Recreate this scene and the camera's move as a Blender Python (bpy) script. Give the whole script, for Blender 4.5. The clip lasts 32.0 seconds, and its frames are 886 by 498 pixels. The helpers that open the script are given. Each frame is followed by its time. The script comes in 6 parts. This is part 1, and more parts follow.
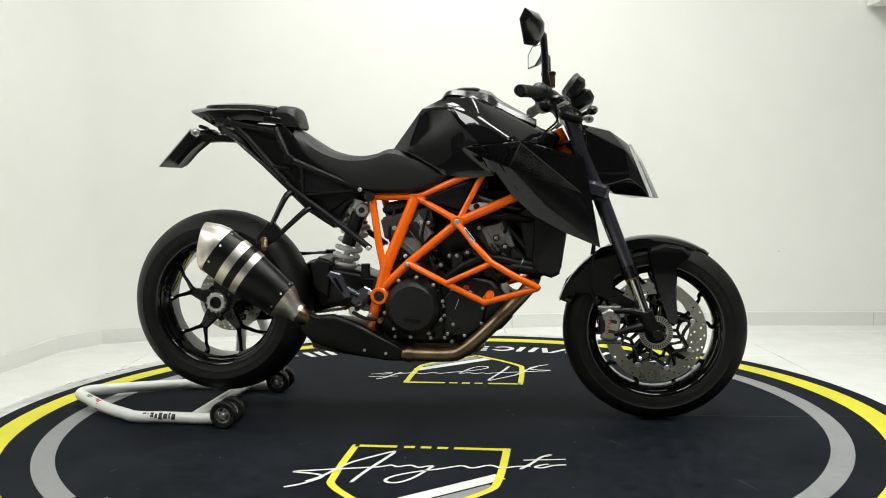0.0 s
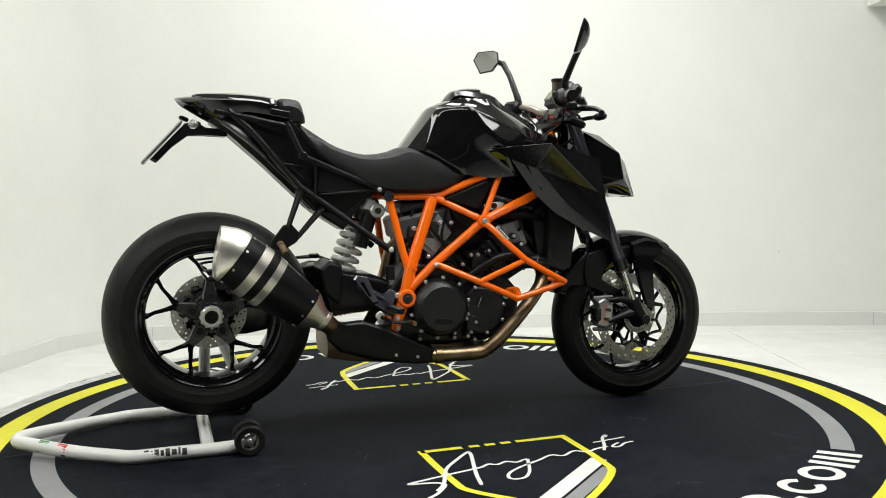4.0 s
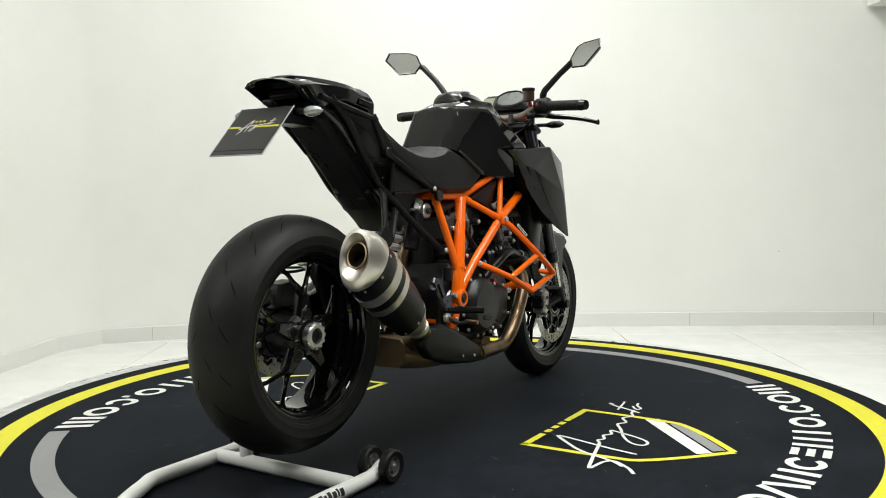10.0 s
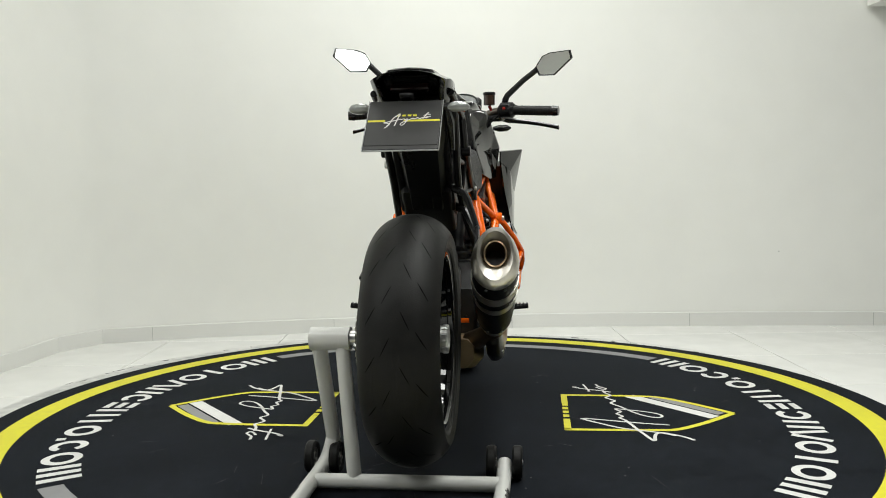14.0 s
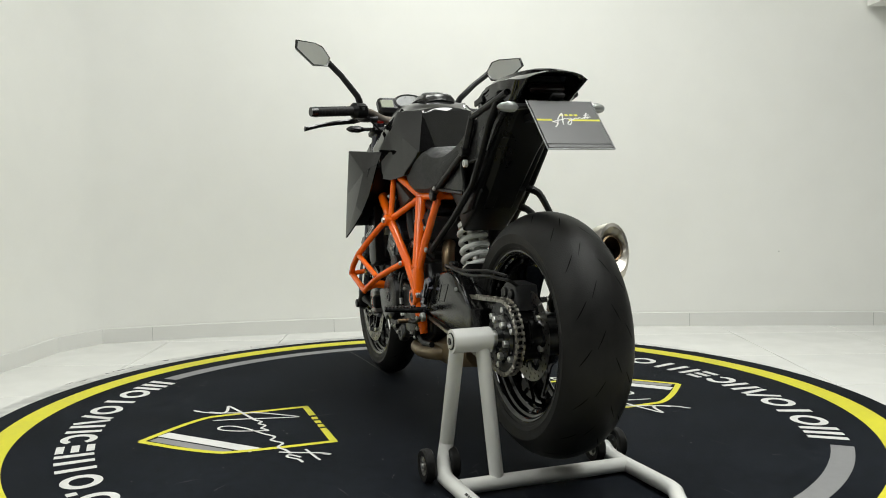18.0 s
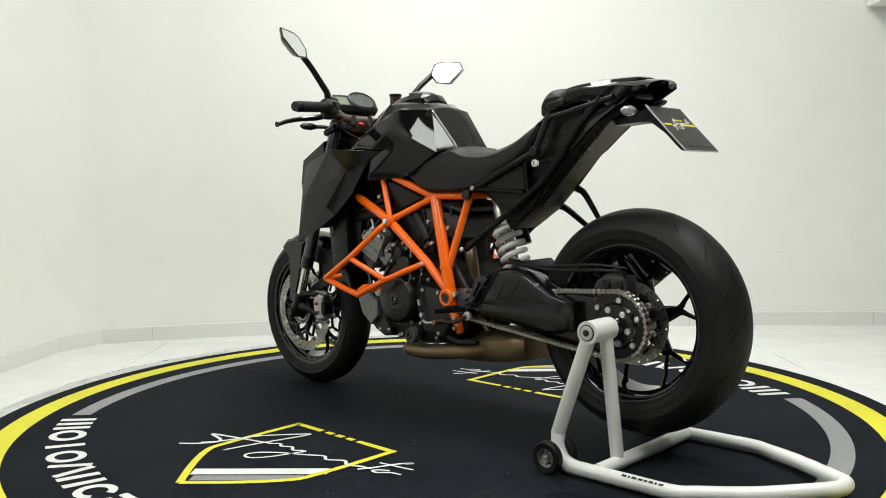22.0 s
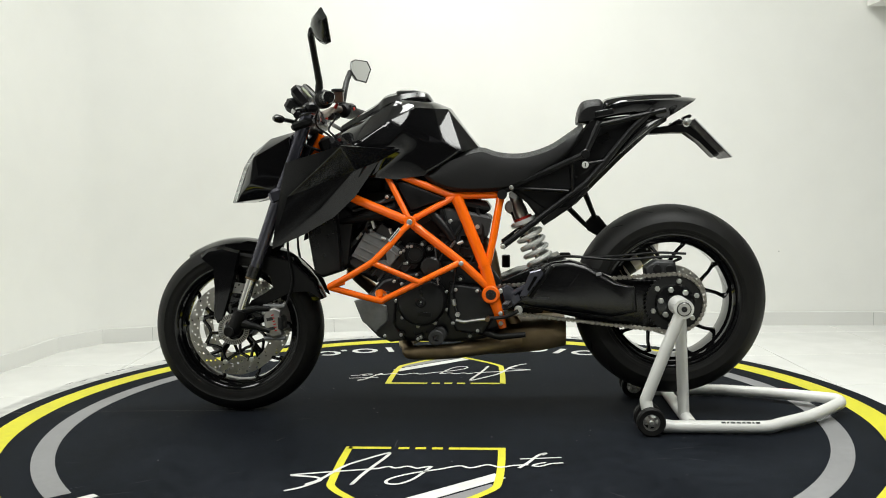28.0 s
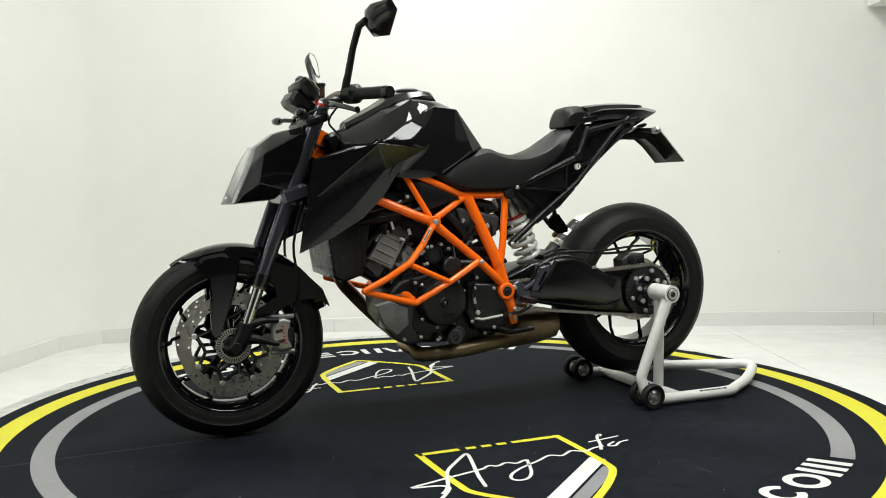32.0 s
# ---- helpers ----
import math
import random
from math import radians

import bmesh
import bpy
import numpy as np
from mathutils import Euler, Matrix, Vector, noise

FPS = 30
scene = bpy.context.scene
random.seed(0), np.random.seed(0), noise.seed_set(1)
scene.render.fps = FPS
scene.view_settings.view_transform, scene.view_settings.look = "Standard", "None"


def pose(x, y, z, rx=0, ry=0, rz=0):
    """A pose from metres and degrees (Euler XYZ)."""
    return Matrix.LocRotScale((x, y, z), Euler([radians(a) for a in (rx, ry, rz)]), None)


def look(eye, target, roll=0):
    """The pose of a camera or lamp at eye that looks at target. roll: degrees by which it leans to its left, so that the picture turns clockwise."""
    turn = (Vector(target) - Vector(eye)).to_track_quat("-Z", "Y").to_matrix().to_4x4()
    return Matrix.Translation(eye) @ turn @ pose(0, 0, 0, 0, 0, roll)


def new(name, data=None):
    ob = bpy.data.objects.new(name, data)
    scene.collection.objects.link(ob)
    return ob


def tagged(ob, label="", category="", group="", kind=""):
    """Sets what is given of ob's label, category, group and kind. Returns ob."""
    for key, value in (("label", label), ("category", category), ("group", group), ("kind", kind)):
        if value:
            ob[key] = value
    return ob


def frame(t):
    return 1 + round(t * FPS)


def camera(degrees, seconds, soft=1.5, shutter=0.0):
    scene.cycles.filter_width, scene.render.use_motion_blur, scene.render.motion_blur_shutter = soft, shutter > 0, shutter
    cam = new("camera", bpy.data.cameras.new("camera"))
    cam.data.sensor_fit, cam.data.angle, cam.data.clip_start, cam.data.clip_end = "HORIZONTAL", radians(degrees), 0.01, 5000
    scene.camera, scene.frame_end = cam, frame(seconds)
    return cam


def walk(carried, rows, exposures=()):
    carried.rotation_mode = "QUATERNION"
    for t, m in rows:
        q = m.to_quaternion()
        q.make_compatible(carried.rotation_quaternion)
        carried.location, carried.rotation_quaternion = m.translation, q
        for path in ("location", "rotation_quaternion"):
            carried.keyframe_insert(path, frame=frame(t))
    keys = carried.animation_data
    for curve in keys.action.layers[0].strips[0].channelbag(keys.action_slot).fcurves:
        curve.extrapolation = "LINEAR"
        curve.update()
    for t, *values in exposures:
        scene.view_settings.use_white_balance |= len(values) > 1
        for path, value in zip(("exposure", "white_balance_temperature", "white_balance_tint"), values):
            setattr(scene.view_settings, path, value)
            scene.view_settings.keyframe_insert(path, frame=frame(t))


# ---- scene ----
import math as m_
from math import sin, cos, pi

CLIP = 32.0
cam = camera(54.32, CLIP, soft=0.98)
EYE = (0.0, -2.938, 0.770)
AIM = (0.0092, 0.0, 0.562)
walk(cam, [(0.0, look(EYE, AIM, -0.82)), (CLIP, look(EYE, AIM, -0.82))], exposures=[(0.0, 0.14), (11.0, 0.14), (13.0, -0.09), (17.0, -0.13), (20.0, -0.12), (22.0, 0.08), (23.0, 0.13), (CLIP, 0.14)])

# the table turns steadily; the motorcycle was 8.25 degrees short of square at the start
TURN, START = 6.557, -8.25
MID = -0.0174  # the motorcycle's middle plane beside the table's axis

# ---------------------------------------------------------------- light
world = bpy.data.worlds.new("World")
scene.world = world
world.use_nodes = True
world.node_tree.nodes["Background"].inputs[0].default_value = (0.95, 0.97, 1.0, 1)
world.node_tree.nodes["Background"].inputs[1].default_value = 0.15


def area_lamp(x, y, z, sx, sy, watts, rx=0, rz=0):
    d = bpy.data.lights.new("panel_lamp", "AREA")
    d.shape, d.size, d.size_y, d.energy = "RECTANGLE", sx, sy, watts
    d.color = (0.965, 0.985, 0.945)
    ob = new("panel_lamp", d)
    ob.matrix_world = pose(x, y, z, rx, 0, rz)
    return ob


CEIL = 3.05
HALL = CEIL + 0.6
# the last panel is an added fill that lights the unseen hall's white wall
PANELS = [(-0.36, 0.38, 0.6, 0.9, 26, CEIL), (0.46, 0.38, 0.6, 0.9, 36, CEIL), (1.05, -0.86, 1.3, 0.5, 43, CEIL), (1.30, -2.15, 1.6, 0.5, 34, CEIL), (-0.90, -2.15, 1.0, 0.5, 20, CEIL), (-3.45, -2.6, 1.2, 1.8, 75, HALL)]
for px, py, sx, sy, w, pz in PANELS:
    area_lamp(px, py, pz - 0.035, sx, sy, w)


# ---------------------------------------------------------------- materials
def material(name, color, rough=0.5, metal=0.0, coat=0.0, vary=0.12, scale=30.0, bump=0.0, bump_scale=120.0, stretch=(1, 1, 1),
             rough_vary=0.08, color2=None, island=False, spec=0.5):
    mt = bpy.data.materials.new(name)
    mt.use_nodes = True
    nt = mt.node_tree
    b = nt.nodes["Principled BSDF"]
    b.inputs["Roughness"].default_value = rough
    b.inputs["Metallic"].default_value = metal
    b.inputs["Coat Weight"].default_value = coat
    b.inputs["Coat Roughness"].default_value = 0.04
    b.inputs["Specular IOR Level"].default_value = spec
    tc = nt.nodes.new("ShaderNodeTexCoord")
    mp = nt.nodes.new("ShaderNodeMapping")
    mp.inputs["Scale"].default_value = stretch
    nt.links.new(tc.outputs["Object"], mp.inputs["Vector"])
    n1 = nt.nodes.new("ShaderNodeTexNoise")
    n1.inputs["Scale"].default_value, n1.inputs["Detail"].default_value = scale, 6
    n2 = nt.nodes.new("ShaderNodeTexNoise")
    n2.inputs["Scale"].default_value, n2.inputs["Detail"].default_value = scale / 9.0, 3
    nt.links.new(mp.outputs[0], n1.inputs["Vector"])
    nt.links.new(mp.outputs[0], n2.inputs["Vector"])
    mul = nt.nodes.new("ShaderNodeMath")
    mul.operation = "MULTIPLY_ADD"
    nt.links.new(n1.outputs[0], mul.inputs[0])
    mul.inputs[1].default_value = 0.5
    half = nt.nodes.new("ShaderNodeMath")
    half.operation = "MULTIPLY"
    half.inputs[1].default_value = 0.5
    nt.links.new(n2.outputs[0], half.inputs[0])
    nt.links.new(half.outputs[0], mul.inputs[2])
    ramp = nt.nodes.new("ShaderNodeValToRGB")
    ramp.color_ramp.elements[0].position, ramp.color_ramp.elements[1].position = 0.34, 0.66
    c2 = color2 if color2 else [min(1.0, c * (1 + vary)) for c in color]
    c1 = color if color2 else [c * (1 - vary) for c in color]
    ramp.color_ramp.elements[0].color = (*c1, 1)
    ramp.color_ramp.elements[1].color = (*c2, 1)
    nt.links.new(mul.outputs[0], ramp.inputs[0])
    nt.links.new(ramp.outputs[0], b.inputs["Base Color"])
    rr = nt.nodes.new("ShaderNodeMapRange")
    rr.inputs["From Min"].default_value, rr.inputs["From Max"].default_value = 0.3, 0.7
    rr.inputs["To Min"].default_value, rr.inputs["To Max"].default_value = max(0.0, rough - rough_vary), min(1.0, rough + rough_vary)
    nt.links.new(mul.outputs[0], rr.inputs["Value"])
    nt.links.new(rr.outputs[0], b.inputs["Roughness"])
    if bump:
        n3 = nt.nodes.new("ShaderNodeTexNoise")
        n3.inputs["Scale"].default_value, n3.inputs["Detail"].default_value = bump_scale, 4
        nt.links.new(mp.outputs[0], n3.inputs["Vector"])
        bp = nt.nodes.new("ShaderNodeBump")
        bp.inputs["Strength"].default_value, bp.inputs["Distance"].default_value = bump, 0.002
        nt.links.new(n3.outputs[0], bp.inputs["Height"])
        nt.links.new(bp.outputs[0], b.inputs["Normal"])
    return mt


M_WALL = material("wall_paint", (0.80, 0.80, 0.765), 0.7, vary=0.02, scale=6, bump=0.12, bump_scale=60)
M_SKIRT = material("skirting_tile", (0.72, 0.72, 0.69), 0.30, vary=0.02, scale=5, rough_vary=0.02)
M_TILE = material("floor_tile", (0.78, 0.78, 0.755), 0.16, vary=0.03, scale=7, rough_vary=0.07)
M_JOINT = material("grout", (0.45, 0.45, 0.43), 0.8, vary=0.1)
M_CEIL = material("ceiling_paint", (0.8, 0.8, 0.78), 0.8, vary=0.02)
# dark tone of the added, unseen walls that the black gloss mirrors
M_HALL = material("unseen_hall_dark", (0.085, 0.085, 0.083), 0.6, vary=0.2, scale=3)
M_RIM = material("scuffed_white_edge", (0.62, 0.62, 0.6), 0.45, scale=22, color2=(0.36, 0.36, 0.35), stretch=(1, 1, 6))
M_MAT = material("mat_rubber", (0.0026, 0.0038, 0.0062), 0.78, vary=0.3, scale=26, bump=0.5, bump_scale=420, color2=(0.0132, 0.0158, 0.0208), spec=0.06)
M_SCUFF = material("scuffed_rubber", (0.060, 0.062, 0.066), 0.8, vary=0.3, scale=80)
M_SEAM = material("worn_seam", (0.045, 0.045, 0.045), 0.7, vary=0.4, scale=30)
M_YEL = material("yellow_print", (0.62, 0.58, 0.02), 0.6, vary=0.1, scale=40, bump=0.2, bump_scale=400)
M_WHT = material("white_print", (0.64, 0.64, 0.62), 0.6, vary=0.1, scale=40, bump=0.2, bump_scale=400)
M_GRY = material("grey_print", (0.22, 0.22, 0.225), 0.6, vary=0.12, scale=40, bump=0.2, bump_scale=400)
M_STAND = material("white_powder_coat", (0.74, 0.74, 0.71), 0.35, vary=0.05, scale=18, coat=0.3)
M_GLOSS = material("gloss_black_paint", (0.0045, 0.0045, 0.0049), 0.035, vary=0.2, scale=25, rough_vary=0.015)
M_MATT = material("matt_black_plastic", (0.0042, 0.0042, 0.0045), 0.34, spec=0.26, vary=0.25, scale=45, bump=0.25, bump_scale=500)
M_SEAT = material("black_seat_vinyl", (0.0045, 0.0045, 0.0048), 0.44, spec=0.29, vary=0.2, scale=60, bump=0.5, bump_scale=700)
M_TYRE = material("tyre_rubber", (0.0072, 0.0072, 0.0070), 0.50, spec=0.20, vary=0.25, scale=30, bump=0.2, bump_scale=260, color2=(0.0130, 0.0128, 0.0120))
# tyre black darkened further for the shade in cuts and slots
M_GROOVE_SHADE = material("groove_shade", (0.0028, 0.0028, 0.0028), 0.9, spec=0.05)
M_ORANGE = material("orange_powder_coat", (0.98, 0.150, 0.004), 0.17, vary=0.05, scale=30, rough_vary=0.04, spec=0.5)
M_STEEL = material("brushed_steel", (0.74, 0.70, 0.63), 0.36, 1.0, vary=0.05, scale=40, stretch=(1, 1, 1), rough_vary=0.05)
M_BRONZE = material("heat_stained_steel", (0.15, 0.095, 0.052), 0.38, 1.0, scale=16, color2=(0.36, 0.275, 0.175))
M_BRASS = material("dull_heated_steel", (0.17, 0.118, 0.062), 0.46, 0.65, scale=14, color2=(0.36, 0.275, 0.165))
M_BAR = material("bronzed_bar", (0.27, 0.235, 0.205), 0.38, 0.8, vary=0.1)
M_ALU = material("bright_alloy", (0.66, 0.66, 0.64), 0.38, 1.0, vary=0.08)
M_SATIN = material("satin_black_paint", (0.0045, 0.0045, 0.0048), 0.30, vary=0.2, scale=30, bump=0.05, bump_scale=300, spec=0.27)
M_ARM = material("gloss_black_casting", (0.0048, 0.0048, 0.0050), 0.20, vary=0.25, scale=30, bump=0.08, bump_scale=160)
M_PANEL = material("satin_black_panel", (0.0050, 0.0050, 0.0052), 0.075, vary=0.12, scale=40, rough_vary=0.03, spec=0.38)
M_SHROUD = material("glossy_black_plastic", (0.0046, 0.0046, 0.0049), 0.13, vary=0.15, scale=30, rough_vary=0.04, spec=0.45)
M_LCD = material("display_crystal", (0.17, 0.185, 0.125), 0.45, vary=0.1, spec=0.25)
M_CAST = material("dark_cast_alloy", (0.010, 0.010, 0.0107), 0.32, 0.22, vary=0.25, scale=50, bump=0.4, bump_scale=300)
M_DULL = material("bare_cast_alloy", (0.050, 0.050, 0.050), 0.42, 0.3, vary=0.25, scale=40, bump=0.4, bump_scale=300)
M_GREY = material("grey_cast_alloy", (0.048, 0.0485, 0.050), 0.42, 0.4, vary=0.2, scale=50, bump=0.4, bump_scale=300)
M_BLK = material("black_enamel", (0.007, 0.007, 0.0073), 0.18, vary=0.2, scale=30)
M_FORK = material("dark_anodised_tube", (0.085, 0.085, 0.105), 0.18, 0.7, vary=0.1, scale=30)
M_CHROME = material("polished_tube", (0.62, 0.61, 0.59), 0.1, 1.0, vary=0.04, rough_vary=0.03)
M_DISC = material("ground_disc_steel", (0.52, 0.51, 0.48), 0.33, 1.0, vary=0.15, scale=70)
M_SPRING = material("pale_grey_spring", (0.76, 0.77, 0.74), 0.35, vary=0.06, coat=0.2)
M_RED = material("red_anodised", (0.45, 0.03, 0.02), 0.35, 0.3, vary=0.1)
M_MIDGREY = material("mid_grey_casting", (0.20, 0.205, 0.205), 0.42, 0.4, vary=0.2, scale=50, bump=0.3, bump_scale=300)
M_MIRROR = material("mirror_glass", (0.82, 0.83, 0.83), 0.015, 1.0, vary=0.01, rough_vary=0.005)
M_LENS = material("clear_lens", (0.26, 0.27, 0.26), 0.12, 0.2, vary=0.15, scale=90, coat=1.0)
M_TAILLENS = material("smoked_lens", (0.012, 0.003, 0.003), 0.35, spec=0.3)
M_CARD = material("black_card", (0.022, 0.022, 0.022), 0.38, vary=0.1)
M_SCREEN = material("display_glass", (0.07, 0.075, 0.07), 0.30, vary=0.3, scale=60, spec=0.3)
M_CHAIN = material("oily_chain_steel", (0.40, 0.38, 0.34), 0.32, 0.95, vary=0.35, scale=200)
M_BOLT = material("zinc_bolt", (0.58, 0.58, 0.56), 0.48, 1.0, vary=0.12)
M_HLENS = material("headlamp_glass", (0.92, 0.93, 0.93), 0.03, vary=0.02, scale=60, rough_vary=0.01)
M_HLENS.node_tree.nodes["Principled BSDF"].inputs["Transmission Weight"].default_value = 0.92
M_CALIPER = material("caliper_alloy", (0.42, 0.41, 0.39), 0.35, 0.9, vary=0.1)
M_PLATE = material("clear_plate_edge", (0.42, 0.43, 0.43), 0.2, vary=0.05)
M_AMBER = material("fluid_reservoir", (0.045, 0.026, 0.018), 0.2, vary=0.2, coat=0.6)
M_GREEN = material("green_print", (0.02, 0.22, 0.06), 0.5)
M_REDP = material("red_print", (0.55, 0.03, 0.03), 0.5)
# black of print and chips, also painted shade in holes, slots and gaps
M_INK_SHADE = material("black_print_and_shade", (0.015, 0.015, 0.015), 0.5)


# ---------------------------------------------------------------- mesh helpers
def spline(pts, k):
    """Catmull-Rom through the points, k pieces a span."""
    if k <= 1:
        return [Vector(p) for p in pts]
    P = [Vector(p) for p in pts]
    P = [P[0] * 2 - P[1]] + P + [P[-1] * 2 - P[-2]]
    out = []
    for i in range(1, len(P) - 2):
        a, b, c, d = P[i - 1:i + 3]
        for j in range(k):
            t = j / k
            out.append(0.5 * (2 * b + (c - a) * t + (2 * a - 5 * b + 4 * c - d) * t * t + (3 * b - a - 3 * c + d) * t ** 3))
    out.append(P[-2])
    return out


def rings(bm, rows, closed=False, caps=True):
    """Skin rows of points of equal number; each row is a closed ring."""
    vs = [[bm.verts.new(p) for p in r] for r in rows]
    n = len(vs[0])
    span = range(len(vs)) if closed else range(len(vs) - 1)
    for i in span:
        a, b = vs[i], vs[(i + 1) % len(vs)]
        for j in range(n):
            k = (j + 1) % n
            bm.faces.new((a[j], a[k], b[k], b[j]))
    if caps and not closed:
        bm.faces.new(vs[0])
        bm.faces.new(list(reversed(vs[-1])))
    return vs


def tube(bm, pts, r, n=10, k=1, closed=False, flat=1.0):
    """A round bar along the points; r is one radius or one for each point."""
    rad = list(r) if hasattr(r, "__len__") else None
    P = spline(pts, k)
    if rad and k > 1:
        rad = [rad[min(i // k, len(rad) - 1)] * (1 - (i % k) / k) + rad[min(i // k + 1, len(rad) - 1)] * (i % k) / k for i in range(len(P))]
    rows, up = [], None
    for i, p in enumerate(P):
        if closed:
            d = P[(i + 1) % len(P)] - P[i - 1]
        else:
            d = P[min(i + 1, len(P) - 1)] - P[max(i - 1, 0)]
        d.normalize()
        if up is None:
            up = Vector((0, 0, 1)) if abs(d.z) < 0.9 else Vector((1, 0, 0))
        up = (up - d * up.dot(d)).normalized()
        side = d.cross(up)
        q = rad[i] if rad else r
        rows.append([p + (up * cos(2 * pi * j / n) * q * flat + side * sin(2 * pi * j / n) * q) for j in range(n)])
    rings(bm, rows, closed)
    return bm


def lathe(bm, prof, c=(0, 0, 0), n=48, axis="y", closed=True):
    """Turn (radius, along) pairs about an axis through c."""
    rows = []
    for i in range(n):
        a = 2 * pi * i / n
        row = []
        for r, h in prof:
            u, v = r * cos(a), r * sin(a)
            q = {"y": (u, h, v), "z": (u, v, h), "x": (h, u, v)}[axis]
            row.append(Vector(q) + Vector(c))
        rows.append(row)
    vs = [[bm.verts.new(p) for p in r] for r in rows]
    L = len(prof)
    for i in range(n):
        a, b = vs[i], vs[(i + 1) % n]
        for j in range(L if closed else L - 1):
            k = (j + 1) % L
            bm.faces.new((a[j], a[k], b[k], b[j]))
    return bm


def disc(bm, c, r, h, axis="y", n=24, bevel=0.15):
    """A round plate or bolt, with rounded rims, h thick, centred on c."""
    e = min(r, h) * bevel
    return lathe(bm, [(0.0001, -h / 2), (r - e, -h / 2), (r, -h / 2 + e), (r, h / 2 - e), (r - e, h / 2), (0.0001, h / 2)], c, n, axis, closed=False)


def prism(bm, poly, y0, y1, bevel=0.006, taper=1.0):
    """A plate of the xz outline from y0 to y1 with bevelled rims."""
    cx = sum(p[0] for p in poly) / len(poly)
    cz = sum(p[1] for p in poly) / len(poly)
    lo, hi = min(y0, y1), max(y0, y1)
    b = min(bevel, (hi - lo) * 0.45)
    steps = 4 if b >= 0.010 else 1

    def row(y, inset):
        out = []
        for x, z in poly:
            d = m_.hypot(x - cx, z - cz) or 1
            f = 1 - inset / d
            out.append(Vector((cx + (x - cx) * f, y, cz + (z - cz) * f)))
        return out
    edge = [(b * (1 - sin(pi / 2 * q / steps)), b * (1 - cos(pi / 2 * q / steps))) for q in range(steps + 1)]
    rows = [row(lo + e, i) for i, e in edge] + [row(hi - e, i) for i, e in reversed(edge)]
    rings(bm, rows)
    return bm


def block(bm, c, size, rot=(0, 0, 0), bevel=0.004):
    """A box with bevelled edges."""
    M = pose(*c, *rot)
    sx, sy, sz = (q / 2 for q in size)
    b = min(bevel, 0.45 * min(size))
    rows = []
    for z, i in ((-sz, b), (-sz + b, 0), (sz - b, 0), (sz, b)):
        x, y = sx - i, sy - i
        rows.append([M @ Vector(q) for q in ((x - b, -y, z), (x, -y + b, z), (x, y - b, z), (x - b, y, z), (-x + b, y, z), (-x, y - b, z), (-x, -y + b, z), (-x + b, -y, z))])
    rings(bm, rows)
    return bm


def loft(bm, sections, k=4):
    """Sections (x, half profile of (y, z) from the top middle down to the bottom middle), mirrored and skinned along x."""
    rows = []
    for x, prof in sections:
        left = [(x, y, z) for y, z in prof]
        right = [(x, -y, z) for y, z in reversed(prof[1:-1])]
        rows.append(left + right)
    n = len(rows[0])
    lines = [spline([r[j] for r in rows], k) for j in range(n)]
    rings(bm, [[lines[j][i] for j in range(n)] for i in range(len(lines[0]))])
    return bm


def facets(V, F, bevel=0.0022, mirror=True, turn=14, segs=2, crease=""):
    """Flat facets over named points, mirrored on the middle plane, with their creases rounded."""
    bm = B()
    vs = {}
    for q, (x, y, z) in V.items():
        vs[q, 1] = bm.verts.new((x, y, z))
        vs[q, -1] = vs[q, 1] if (abs(y) < 1e-6 or not mirror) else bm.verts.new((x, -y, z))
    for f in F:
        for s in ((1, -1) if mirror else (1,)):
            loop = []
            for q in f.split():
                k = s
                if q[0] == "~":
                    q, k = q[1:], -s
                if vs[q, k] not in loop:
                    loop.append(vs[q, k])
            try:
                bm.faces.new(loop)
            except ValueError:
                pass
    bmesh.ops.recalc_face_normals(bm, faces=bm.faces[:])
    if crease:
        lay = bm.edges.layers.float.new("crease_edge")
        for pair in crease.split():
            p, q, w = pair.split("-")
            for s in (1, -1):
                e = bm.edges.get((vs[p, s], vs[q, s]))
                if e:
                    e[lay] = int(w) / 10.0
    if bevel:
        ed = [e for e in bm.edges if len(e.link_faces) == 2 and e.calc_face_angle(0) > radians(turn)]
        bmesh.ops.bevel(bm, geom=ed, offset=bevel, segments=segs, affect="EDGES", profile=0.5)
    return bm


def mesh_of(name, bm, mt, sharp=32):
    bmesh.ops.recalc_face_normals(bm, faces=bm.faces[:])
    lim = radians(sharp)
    for f in bm.faces:
        f.smooth = True
    for e in bm.edges:
        e.smooth = len(e.link_faces) == 2 and e.calc_face_angle(3.2) < lim
    me = bpy.data.meshes.new(name)
    bm.to_mesh(me)
    bm.free()
    if mt:
        me.materials.append(mt)
    return me


def part(name, bm, mt, parent, label="", sharp=32):
    ob = new(name, mesh_of(name, bm, mt, sharp))
    ob.parent = parent
    if label:
        ob["label"] = label
    return ob


def B():
    return bmesh.new()


def thing(name, label, category, kind="", group=""):
    return tagged(new(name), label, category, group, kind)


# ---------------------------------------------------------------- the room
FLOOR = -0.03
NORTH = [(4.4, 1.66), (2.42, 1.82), (1.66, 1.885), (0.7, 1.93), (-0.58, 1.87), (-1.30, 1.74), (-1.80, 1.60), (-1.935, 1.36), (-1.96, 1.06), (-2.0, 0.7), (-2.03, -0.3)]


